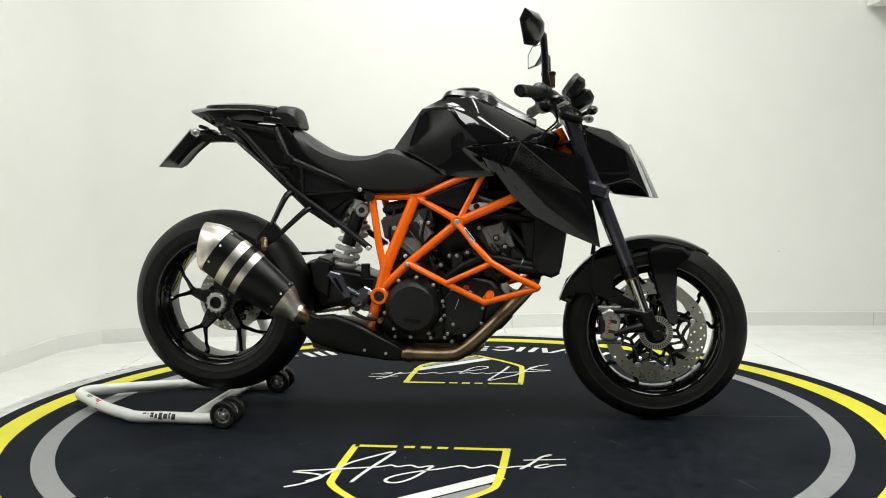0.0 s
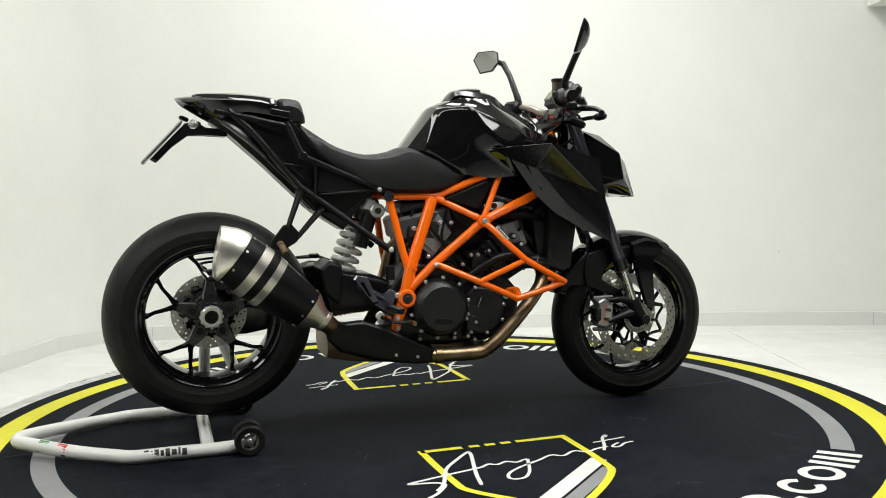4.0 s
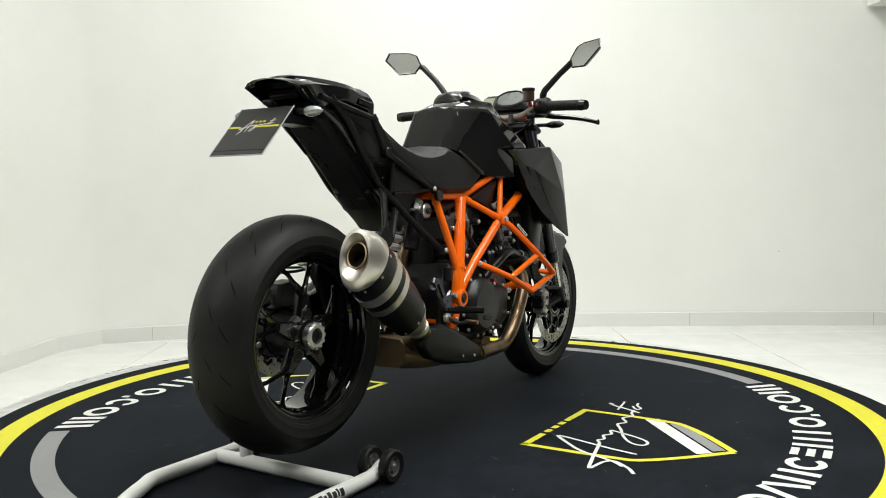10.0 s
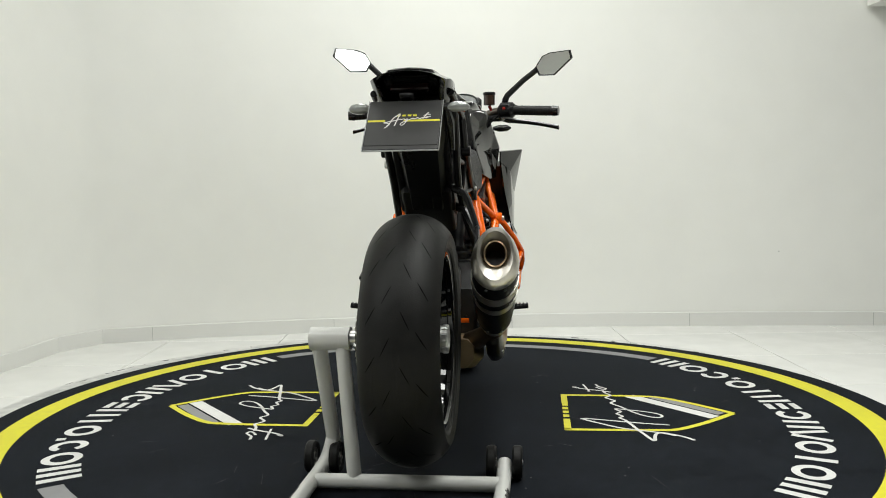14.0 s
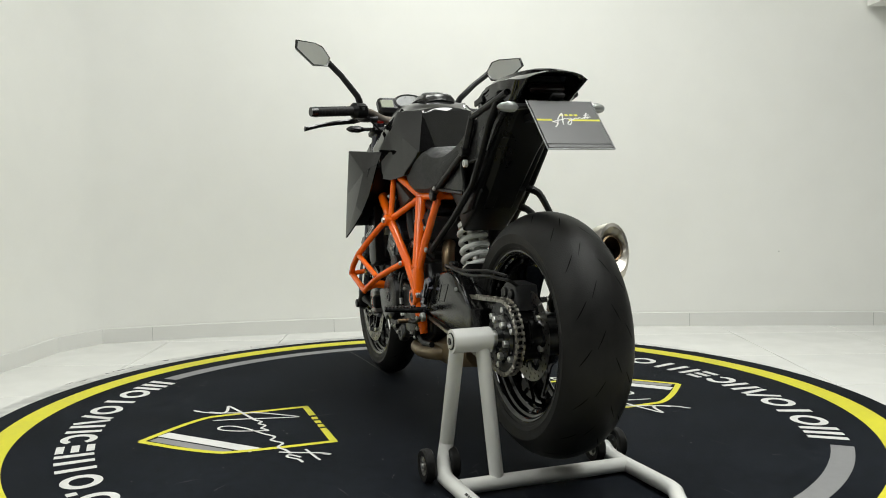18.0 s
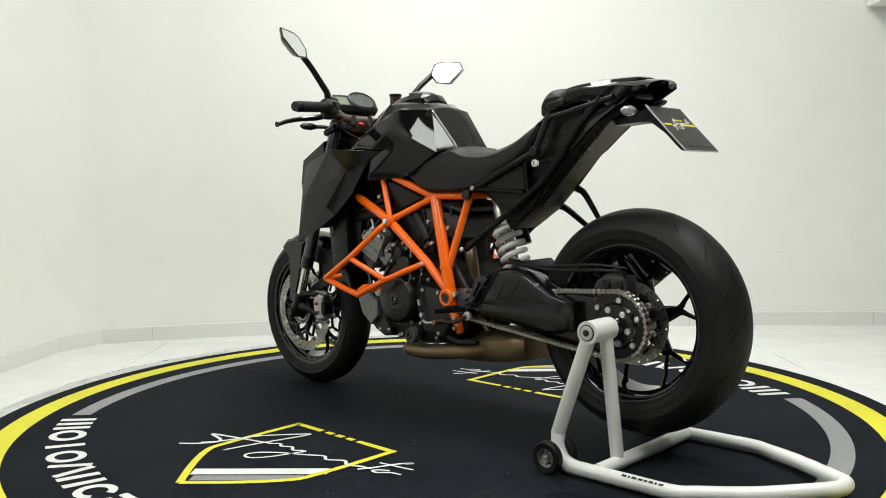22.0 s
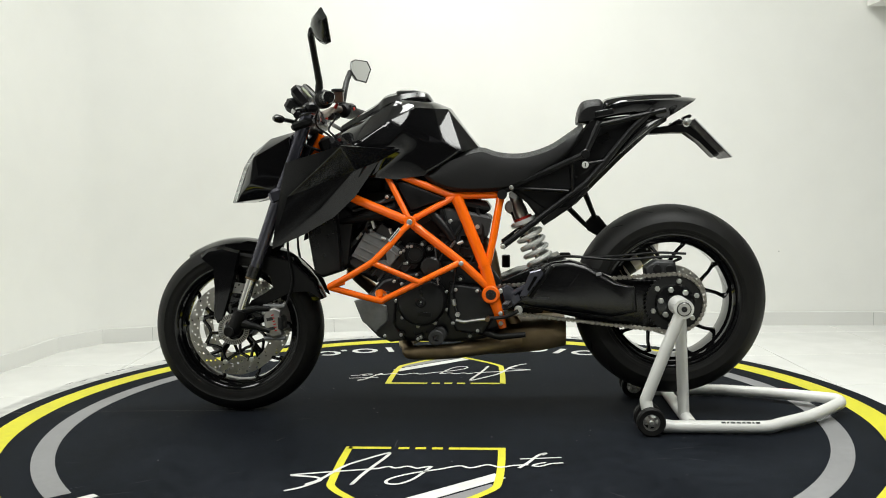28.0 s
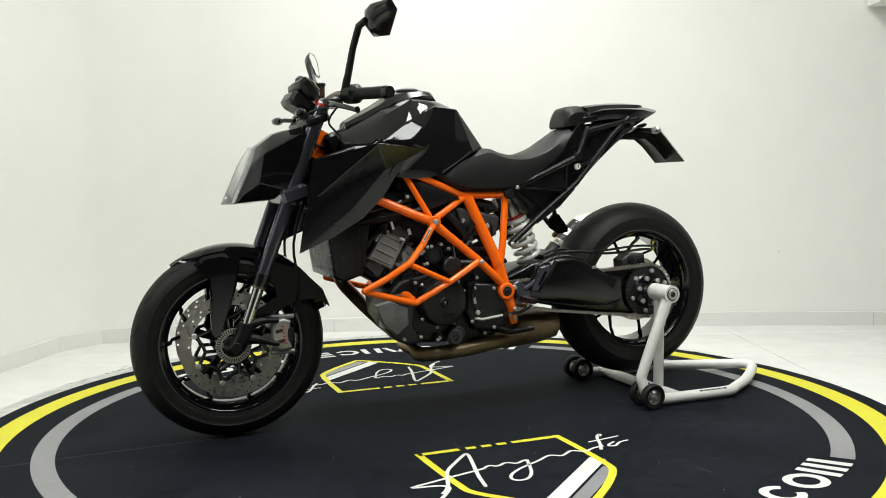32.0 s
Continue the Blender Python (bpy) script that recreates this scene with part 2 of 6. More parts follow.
def strip(path, inner, outer, z0, z1, lip=0.0):
    """A wall along a plan line; offsets to the outer side."""
    bm = B()
    P = [Vector((x, y, 0)) for x, y in path]
    rows = []
    for i, p in enumerate(P):
        d = (P[min(i + 1, len(P) - 1)] - P[max(i - 1, 0)]).normalized()
        nrm = Vector((d.y, -d.x, 0))
        if nrm.dot(Vector((0, -1, 0)) - p * 0.2) > 0:
            nrm = -nrm
        a, b = p + nrm * inner, p + nrm * outer
        rows.append([(a.x, a.y, z0), (a.x, a.y, z1 - lip), (a.x + nrm.x * lip, a.y + nrm.y * lip, z1), (b.x, b.y, z1), (b.x, b.y, z0)])
    rings(bm, rows)
    return bm


wn = part("wall_north", strip(NORTH, 0.0, 0.15, FLOOR, CEIL), M_WALL, None, sharp=45)
tagged(wn, "smooth white painted showroom wall with bent corner", "wall", kind="structure")
sk = part("baseboard", strip(NORTH, -0.012, -0.001, FLOOR, FLOOR + 0.082, 0.004), M_SKIRT, None, sharp=14)
tagged(sk, "pale grey tiled baseboard along the wall", "baseboard", kind="structure")
# unseen east wall, kept dark for what the gloss reflects
bm = block(B(), (4.47, -0.5, (CEIL + FLOOR) / 2), (0.14, 4.0, CEIL - FLOOR))
tagged(part("wall_east", bm, M_HALL, None), "unseen dark grey wall added for reflections", "wall", kind="structure")
bm = block(B(), (1.2, -0.2, CEIL + 0.05), (6.4, 4.6, 0.1))
tagged(part("ceiling", bm, M_CEIL, None), "plain white painted ceiling", "ceiling", kind="structure")
# unseen hall behind the camera, added for the bike's dark and bright reflections
H = CEIL + 0.6 - FLOOR
bm = block(B(), (1.1, -9.6, FLOOR + H / 2), (12.0, 0.2, H))
tagged(part("wall_south", bm, M_HALL, None), "unseen dark grey hall wall added for reflections", "wall", kind="structure")
for x, ya, name in ((-4.9, -0.2, "wall_west"), (7.1, -2.4, "wall_hall_east")):
    bm = block(B(), (x, (ya - 9.6) / 2, FLOOR + H / 2), (0.2, ya + 9.6, H))
    white = name == "wall_west"
    tagged(part(name, bm, M_WALL if white else M_HALL, None), "unseen white hall wall added for bright reflections" if white else "unseen dark grey hall wall added for reflections", "wall", kind="structure")
for x0, x1, ya, name in ((-4.9, -2.03, -0.23, "wall_return_west"), (4.4, 7.1, -2.45, "wall_return_east")):
    bm = block(B(), ((x0 + x1) / 2, ya, FLOOR + H / 2), (x1 - x0, 0.14, H))
    white = name == "wall_return_west"
    tagged(part(name, bm, M_WALL if white else M_HALL, None), "unseen white hall wall added for bright reflections" if white else "unseen dark grey hall wall added for reflections", "wall", kind="structure")
bm = block(B(), (1.1, -4.95, FLOOR + H + 0.05), (12.2, 9.5, 0.1))
tagged(part("ceiling_hall", bm, M_HALL, None), "unseen dark grey hall ceiling added for reflections", "ceiling", kind="structure")
bm = block(B(), (1.1, -4.9, FLOOR - 0.17), (12.2, 9.6, 0.1))
tagged(part("floor_hall", bm, M_HALL, None), "unseen dark grey floor closing the added hall", "floor", kind="structure")
# unseen beam that shuts the gap between bay and added hall
bm = block(B(), (1.1, -2.45, CEIL + 0.35), (6.6, 0.1, 0.6))
tagged(part("wall_lintel", bm, M_HALL, None), "unseen dark beam over the opening to the added hall", "beam", kind="structure")

# upright joints between the baseboard's tiles
for x in (2.40, 1.40, 0.40, -0.60, -1.55):
    for (xa, ya), (xb, yb) in zip(NORTH, NORTH[1:]):
        if xb <= x <= xa:
            y = ya + (yb - ya) * (x - xa) / (xb - xa)
            part("joint", block(B(), (x, y - 0.0118, FLOOR + 0.038), (0.0026, 0.004, 0.076), (0, 0, m_.degrees(m_.atan2(ya - yb, xa - xb))), 0.0004), M_JOINT, sk)
# a knock and a scratch in the wall's paint
for x, y, z, w, h, a in ((1.89, 1.863, 0.39, 0.007, 0.005, 10), (-0.965, 1.804, 0.545, 0.003, 0.045, 20)):
    part("paint_knock", block(B(), (x, y, z), (w, 0.004, h), (0, a, 0), 0.001), M_JOINT, wn)

# a boxed-in beam hangs out of the wall high up
bm = B()
rows = []
for x in (2.325, 4.4):
    rows.append([(x, 1.80, 1.715), (x, 1.36, 1.715), (x, 1.36, 2.25), (x, 1.80, 2.25)])
rings(bm, rows)
tagged(part("wall_box", bm, M_WALL, None), "white boxed-in ledge high on the wall", "ledge", kind="structure")

# frames round the panels; the added hall fill gets one too
for px, py, sx, sy, w, pz in PANELS:
    lt = thing("ceiling_light", "unseen square white ceiling light panel in a thin frame", "ceiling light", group="ceiling light panels")
    lt.location = (px, py, pz)
    bm = B()
    for u, v, a, b in ((0, sy / 2 + 0.02, sx + 0.08, 0.04), (0, -sy / 2 - 0.02, sx + 0.08, 0.04), (sx / 2 + 0.02, 0, 0.04, sy), (-sx / 2 - 0.02, 0, 0.04, sy)):
        block(bm, (u, v, -0.02), (a, b, 0.04))
    part("housing", bm, M_ALU, lt)

# ---------------------------------------------------------------- the turntable
base = thing("turntable_base", "scuffed white fixed rim around the turntable", "turntable rim", kind="structure")
bm = lathe(B(), [(1.50, FLOOR), (1.575, FLOOR), (1.575, -0.012), (1.569, -0.006), (1.50, -0.006)], (-0.035, 0.050, 0), 160, "z")
part("rim", bm, M_RIM, base)

bm = B()
rnd = random.Random(23)
for i in range(90):
    a, w, d = 2 * pi * rnd.random(), 0.004 + 0.05 * rnd.random() ** 3, 0.004 + 0.016 * rnd.random() ** 2
    r = 1.574 - d / 2 - 0.03 * rnd.random() ** 3
    block(bm, (-0.035 + r * cos(a), 0.050 + r * sin(a), -0.0062), (d, w, 0.0012), (0, 0, m_.degrees(a) + rnd.uniform(-8, 8)), 0.0003)
tagged(part("rim_chips", bm, M_INK_SHADE, base), kind="stuff")

table = thing("turntable", "round turntable covered by a printed black rubber mat", "turntable")
bm = lathe(B(), [(0.0001, FLOOR + 0.004), (1.49, FLOOR + 0.004), (1.49, -0.005), (0.0001, -0.005)], (0, 0, 0), 160, "z", closed=False)
part("platform", bm, M_RIM, table)
bm = lathe(B(), [(0.0001, -0.004), (1.527, -0.004), (1.530, -0.002), (1.528, 0.0), (0.0001, 0.0)], (0, 0, 0), 200, "z", closed=False)
part("mat", bm, M_MAT, table)


def arc_band(bm, r0, r1, a0, a1, z=0.0012, c=(0.0, 0.0)):
    n = max(2, int(abs(a1 - a0) / 1.5))
    t = [radians(a0 + (a1 - a0) * i / n) for i in range(n + 1)]
    lo = [[bm.verts.new((c[0] + r * cos(a), c[1] + r * sin(a), z)) for a in t] for r in (r0, r1)]
    dn = [[bm.verts.new((v.co.x, v.co.y, 0.0002)) for v in row] for row in lo]
    for i in range(n):
        bm.faces.new((lo[0][i], lo[1][i], lo[1][i + 1], lo[0][i + 1]))
        bm.faces.new((lo[0][i], lo[0][i + 1], dn[0][i + 1], dn[0][i]))
        bm.faces.new((lo[1][i], dn[1][i], dn[1][i + 1], lo[1][i + 1]))
    return bm


def ribbon(bm, pts, w, z=0.0012, k=1, thin=False, M=None):
    """A flat printed stroke along plan points."""
    P = spline([(x, y, 0) for x, y in pts], k)
    a, b = [], []
    for i, p in enumerate(P):
        d = (P[min(i + 1, len(P) - 1)] - P[max(i - 1, 0)]).normalized()
        nrm = Vector((-d.y, d.x, 0))
        q = w / 2
        if thin:
            q *= 0.35 + 0.65 * abs(d.y) if 0 < i < len(P) - 1 else 0.2
        for s, row in ((1, a), (-1, b)):
            c = p + nrm * q * s
            c.z = z
            row.append(bm.verts.new(M @ c if M else c))
    for i in range(len(P) - 1):
        bm.faces.new((b[i], b[i + 1], a[i + 1], a[i]))
    return bm


bm = arc_band(B(), 1.384, 1.466, 0, 360)
bmesh.ops.scale(bm, vec=(1, 0.984, 1), verts=bm.verts)  # the print is a little narrower across the bike
part("yellow_ring", bm, M_YEL, table, "yellow printed ring")
for a0, a1 in ((-41.6, 43.2), (131.0, 228.6)):
    part("grey_arc", arc_band(B(), 1.224, 1.288, a0, a1), M_GRY, table, "grey printed arc")
# pale seam between the mat's two sheets
for pts in ([(0.62, 0.010), (1.10, 0.024), (1.522, 0.056)], [(-1.520, -0.036), (-1.20, -0.018)]):
    part("seam", ribbon(B(), pts, 0.0024, z=0.0006, k=3), M_SEAM, table)

# dust and scuffs on the mat
bm = B()
rnd = random.Random(11)
for i in range(110):
    r, t = 1.2 * rnd.random() ** 0.5, rnd.random() * 2 * pi
    s = 0.0012 + 0.0022 * rnd.random() ** 3
    disc(bm, (r * cos(t), r * sin(t), 0.0008), s, 0.0012, "z", 6, 0.3)
tagged(part("dust", bm, M_SCUFF, table), kind="stuff")
bm = B()
for i in range(46):
    r, t = 0.35 + 0.85 * rnd.random(), rnd.random() * 2 * pi
    w = rnd.uniform(-0.9, 0.9)
    L = 0.02 + 0.07 * rnd.random()
    p = Vector((r * cos(t), r * sin(t), 0))
    d = Vector((cos(t + w), sin(t + w), 0))
    ribbon(bm, [(p.x, p.y), (p.x + d.x * L * 0.5 + 0.002, p.y + d.y * L * 0.5), (p.x + d.x * L, p.y + d.y * L)], 0.0016, z=0.0007, k=2, thin=True)
tagged(part("scuffs", bm, M_SCUFF, table), kind="stuff")

# ring lettering of the dealer: plain rings and strokes
GLYPH = [(7.6, "bars"), (7.2, "ring"), (5.4, "post"), (7.2, "ring"), (6.6, "peak"), (6.0, "pair"), (6.8, "open"), (5.0, "stack"), (6.4, "pair"), (5.4, "post"), (7.2, "ring"), (2.2, "dot"), (6.6, "open"), (7.2, "ring"), (7.6, "bars")]
for start, end in ((-128.9, -42.6), (45.0, 129.6)):
    total = sum(g for g, _ in GLYPH)
    at = start
    for g, shape in GLYPH:
        wdeg = g * (end - start) / total
        c = at + wdeg / 2
        bm = B()
        if shape in ("ring", "open"):
            n = 32
            rx, ry = radians(wdeg * 0.44) * 1.217, 0.057
            M = Matrix.Rotation(radians(c + 90), 4, "Z") @ Matrix.Translation((0, -1.217, 0.0012))
            ro = [[bm.verts.new(M @ Vector((a * cos(2 * pi * i / n), b * sin(2 * pi * i / n), 0))) for i in range(n)] for a, b in ((rx, ry), (rx - 0.025, ry - 0.024))]
            for i in range(3 if shape == "open" else 0, n - 3 if shape == "open" else n):
                bm.faces.new((ro[0][i], ro[0][(i + 1) % n], ro[1][(i + 1) % n], ro[1][i]))
        elif shape == "dot":
            arc_band(bm, 1.246, 1.274, c - 0.6, c + 0.6)
        elif shape == "stack":
            for r in (1.160, 1.205, 1.250):
                arc_band(bm, r, r + 0.024, c - wdeg * 0.40, c + wdeg * 0.40)
        elif shape == "peak":
            for q in (-1, 1):
                o = radians(c + q * 0.41 * wdeg)
                t = radians(c + q * 0.09 * wdeg)
                ribbon(bm, [(1.274 * cos(o), 1.274 * sin(o)), (1.160 * cos(t), 1.160 * sin(t))], 0.026)
        else:
            for q in {"post": (0.0,), "bars": (-0.35, 0, 0.35)}.get(shape, (-0.28, 0.28)):
                arc_band(bm, 1.160, 1.274, c + wdeg * q - 0.66, c + wdeg * q + 0.66)
        for v in bm.verts:
            q = v.co.xy.length
            k = 1 / (1.274 * m_.hypot(v.co.x / q / 1.39, v.co.y / q / 1.227))
            v.co.x, v.co.y = v.co.x * k, v.co.y * k
        part("white_mark", bm, M_WHT, table)
        at += wdeg

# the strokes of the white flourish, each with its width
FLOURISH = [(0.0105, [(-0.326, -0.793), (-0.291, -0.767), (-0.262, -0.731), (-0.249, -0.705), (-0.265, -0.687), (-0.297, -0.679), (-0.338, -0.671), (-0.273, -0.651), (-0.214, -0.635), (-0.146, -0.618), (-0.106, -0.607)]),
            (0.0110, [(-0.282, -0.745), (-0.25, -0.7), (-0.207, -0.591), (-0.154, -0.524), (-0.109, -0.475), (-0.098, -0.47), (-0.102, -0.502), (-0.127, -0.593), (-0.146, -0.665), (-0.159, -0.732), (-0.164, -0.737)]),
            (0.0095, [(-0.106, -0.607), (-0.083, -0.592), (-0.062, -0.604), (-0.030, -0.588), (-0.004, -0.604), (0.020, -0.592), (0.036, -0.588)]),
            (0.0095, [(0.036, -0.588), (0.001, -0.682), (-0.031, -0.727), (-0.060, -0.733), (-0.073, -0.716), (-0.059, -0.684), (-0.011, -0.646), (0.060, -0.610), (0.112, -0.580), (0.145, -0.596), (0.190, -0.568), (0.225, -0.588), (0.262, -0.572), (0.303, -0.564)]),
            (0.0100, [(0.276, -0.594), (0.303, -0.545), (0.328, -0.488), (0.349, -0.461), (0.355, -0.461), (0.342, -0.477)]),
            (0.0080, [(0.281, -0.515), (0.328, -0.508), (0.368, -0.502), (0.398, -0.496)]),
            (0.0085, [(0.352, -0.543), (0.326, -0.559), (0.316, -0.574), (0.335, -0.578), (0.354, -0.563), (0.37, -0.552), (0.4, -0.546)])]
for turn, cx, cy in ((0, 0.022, -0.004), (180, 0.020, 0.012)):
    M = Matrix.Translation((cx, cy, 0)) @ Matrix.Rotation(radians(turn), 4, "Z")
    bm = B()
    ribbon(bm, [(-0.10, -0.418), (-0.228, -0.418)], 0.022, M=M)
    ribbon(bm, [(-0.226, -0.407), (-0.224, -0.56), (-0.218, -0.700), (-0.205, -0.765), (-0.12, -0.865), (0.0, -0.975)], 0.022, M=M, k=3)
    ribbon(bm, [(0.0, -0.975), (0.12, -0.865), (0.205, -0.765), (0.222, -0.700), (0.228, -0.56), (0.228, -0.407)], 0.022, M=M, k=3, z=0.0014)
    ribbon(bm, [(0.228, -0.418), (0.105, -0.418)], 0.022, M=M)
    sh = part("shield", bm, M_YEL, table, "yellow shield outline")
    for i in range(4):
        bm = ribbon(B(), [(-0.078 + i * 0.05, -0.418), (-0.046 + i * 0.05, -0.418)], 0.020, M=M)
        part("yellow_mark", bm, M_YEL, sh)
    bm = ribbon(B(), [(0.226, -0.655), (-0.055, -0.905)], 0.048, z=0.0013, M=M)
    part("white_stripe", bm, M_WHT, sh)
    bm = ribbon(B(), [(0.215, -0.735), (-0.010, -0.935)], 0.040, z=0.0013, M=M)
    part("grey_stripe", bm, M_GRY, sh)
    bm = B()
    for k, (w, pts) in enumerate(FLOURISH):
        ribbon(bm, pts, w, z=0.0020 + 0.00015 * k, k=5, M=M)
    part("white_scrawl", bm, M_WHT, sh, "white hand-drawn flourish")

# ---------------------------------------------------------------- the motorcycle
# its own space: x forward, y to its left, z up, origin under its middle plane at the table's axis
bike = thing("motorcycle", "black naked motorcycle with orange tubular frame on a stand", "motorcycle")
RX, RZ, RR = -0.766, 0.388, 0.318
FX, FZ, FR = 0.709, 0.297, 0.297


def bolt(c, r=0.007, side=1, name="bolt", mt=None, parent=None, h=0.008):
    bm = disc(B(), c, r, h, "y", 10, 0.3)
    disc(bm, (c[0], c[1] + side * h * 0.4, c[2]), r * 0.5, h * 0.5, "y", 6, 0.1)
    return part(name, bm, mt or M_BOLT, parent or bike)


# ---- wheels
SHOULDER = radians(68)


def crown(R, rim, q):
    """Radius of the tread at q, from 0 in the middle to 1 at the shoulder."""
    low = rim + (R - rim) * 0.44
    return R - (R - low) * (1 - cos(m_.asin(min(1.0, q) * sin(SHOULDER)))) / (1 - cos(SHOULDER))


def tyre_profile(R, w, rim):
    out = []
    for i in range(-10, 11):
        q = sin(SHOULDER * i / 10) / sin(SHOULDER)
        out.append((crown(R, rim, abs(q)), w / 2 * q))
    side = [(rim - 0.004, 0.415), (rim + 0.009, 0.438), (rim + 0.010, 0.450), (rim + 0.020, 0.474), (rim + 0.023, 0.473), (rim + 0.034, 0.492)]
    return [(r, -q * w) for r, q in side] + out + [(r, q * w) for r, q in reversed(side)]


def wheel(name, x, z, R, w, rim, front):
    c = (x, 0, z)
    wh = part(name, lathe(B(), [(rim - 0.001, -w * 0.425), (rim + 0.006, -w * 0.425), (rim + 0.008, -w * 0.40), (rim - 0.002, -w * 0.385), (rim - 0.018, -w * 0.22), (rim - 0.018, w * 0.22), (rim - 0.002, w * 0.385), (rim + 0.008, w * 0.40), (rim + 0.006, w * 0.425), (rim - 0.001, w * 0.425), (rim - 0.006, w * 0.415), (rim - 0.010, w * 0.39), (rim - 0.011, w * 0.34), (rim - 0.017, w * 0.325), (rim - 0.020, w * 0.25), (rim - 0.027, w * 0.22), (rim - 0.029, w * 0.1), (rim - 0.029, -w * 0.1), (rim - 0.027, -w * 0.22), (rim - 0.020, -w * 0.25), (rim - 0.017, -w * 0.325), (rim - 0.011, -w * 0.34), (rim - 0.010, -w * 0.39), (rim - 0.006, -w * 0.415)], c, 96), M_GLOSS, bike, "gloss black cast wheel rim")
    part("tyre", lathe(B(), tyre_profile(R, w, rim), c, 96), M_TYRE, wh, "worn black road tyre", sharp=28)
    bm = B()
    # slanting tread cuts, laid on flat with their shade as dark colour
    rnd = random.Random(5)
    for i in range(17):
        for s, q0, q1, sh_ in ((1, 0.06, 0.17, 0.0), (-1, 0.06, 0.17, 0.5), (1, 0.24, 0.37, 0.35), (-1, 0.24, 0.37, 0.85)):
            a0 = 2 * pi * (i + sh_ + 0.06 * rnd.random()) / 17
            rows = []
            for j in range(6):
                t = j / 5
                y = s * w * (q0 + (q1 - q0) * t)
                th = a0 + 0.13 * t
                q = abs(y) / (w / 2)
                rr = crown(R, rim, q) + 0.0004
                ww = 0.0024 * sin(pi * (0.12 + 0.8 * t)) / R
                rows.append([(x + rr * cos(th + ww), y, z + rr * sin(th + ww)), (x + rr * cos(th - ww), y, z + rr * sin(th - ww))])
            vs = [[bm.verts.new(p) for p in r] for r in rows]
            for j in range(5):
                bm.faces.new((vs[j][0], vs[j][1], vs[j + 1][1], vs[j + 1][0]))
    tagged(part("tread_pattern", bm, M_GROOVE_SHADE, wh), kind="stuff")
    # forked spokes
    hub_y = 0.0 if front else -0.035
    for i in range(5):
        a = 2 * pi * i / 5 + (0.35 if front else 0.30)
        bm = B()

        def at(r, ang, y):
            return (x + r * cos(ang), y, z + r * sin(ang))
        for s in (-1, 1):
            if not front:
                tube(bm, [at(0.098, a + s * 0.035, hub_y - 0.006), at(0.118, a + s * 0.075, hub_y), at(0.135, a + s * 0.154, hub_y * 0.9), at(0.165, a + s * 0.232, hub_y * 0.7), at(rim - 0.038, a + s * 0.285, hub_y * 0.5), at(rim - 0.026, a + s * 0.30, hub_y * 0.5)], [0.011, 0.0085, 0.0066, 0.0058, 0.0064, 0.011], 8, 1, flat=1.0)
                continue
            tube(bm, [at(0.045, a, hub_y), at(0.10, a + s * 0.03, hub_y), at(0.135, a + s * 0.12, hub_y * 0.9), at(0.175, a + s * 0.24, hub_y * 0.7), at(rim - 0.038, a + s * 0.295, hub_y * 0.5), at(rim - 0.026, a + s * 0.30, hub_y * 0.5)], [0.0112, 0.0096, 0.0068, 0.0053, 0.0058, 0.0104], 8, 2, flat=1.0)
        part("spoke", bm, M_GLOSS, wh)
    return wh


rear = wheel("rear_wheel", RX, RZ, RR, 0.190, 0.219, False)
frontw = wheel("front_wheel", FX, FZ, FR, 0.122, 0.217, True)

# rear hub, seen on the open right side
bm = lathe(B(), [(0.02, -0.060), (0.040, -0.058), (0.052, -0.045), (0.06, 0.04), (0.02, 0.04)], (RX, 0, RZ), 32)
part("hub", bm, M_CAST, rear)
for i in range(5):
    a = 2 * pi * i / 5 + 0.30

    def petal(f, mid=0.058):
        return [(RX + (mid + (r - mid) * f) * cos(a + d * f), RZ + (mid + (r - mid) * f) * sin(a + d * f)) for r, d in ((0.036, 0.0), (0.050, -0.36), (0.070, -0.25), (0.080, 0.0), (0.070, 0.25), (0.050, 0.36))]
    lug = part("hub_lug", prism(B(), petal(1.0), -0.0545, -0.045, 0.003), M_BLK, rear)
    part("lug_recess", prism(B(), petal(0.66), -0.0557, -0.050, 0.001), M_MATT, lug)
    b = a + pi / 5
    part("hub_web", block(B(), (RX + 0.046 * cos(b), -0.0550, RZ + 0.046 * sin(b)), (0.018, 0.006, 0.015), (0, -m_.degrees(b), 0), 0.002), M_BLK, rear)
star = []
for i in range(10):
    a = 2 * pi * i / 10 + 0.31
    r = 0.114 if i % 2 == 0 else 0.060
    for d in (-0.10, 0.10):
        star.append((RX + r * cos(a + d * (1 if i % 2 == 0 else 1.8)), RZ + r * sin(a + d * (1 if i % 2 == 0 else 1.8))))
part("hub_star", prism(B(), star, -0.052, -0.020, 0.008), M_BLK, rear, "star-shaped black hub")
bm = lathe(B(), [(0.021, -0.088), (0.030, -0.088), (0.034, -0.084), (0.034, -0.066), (0.021, -0.066)], (RX, 0, RZ), 32)
part("axle_nut", bm, M_ALU, rear, "bright ring-shaped axle nut")
bm = B()
for i in range(12):
    a = 2 * pi * i / 12
    block(bm, (RX + 0.0335 * cos(a), -0.080, RZ + 0.0335 * sin(a)), (0.006, 0.014, 0.008), (0, -m_.degrees(a), 0), 0.001)
part("nut_lugs", bm, M_ALU, rear)
bm = lathe(B(), [(0.0001, -0.074), (0.0205, -0.076), (0.0205, -0.06), (0.0001, -0.06)], (RX, 0, RZ), 24, closed=False)
part("axle_bore", bm, M_MATT, rear)


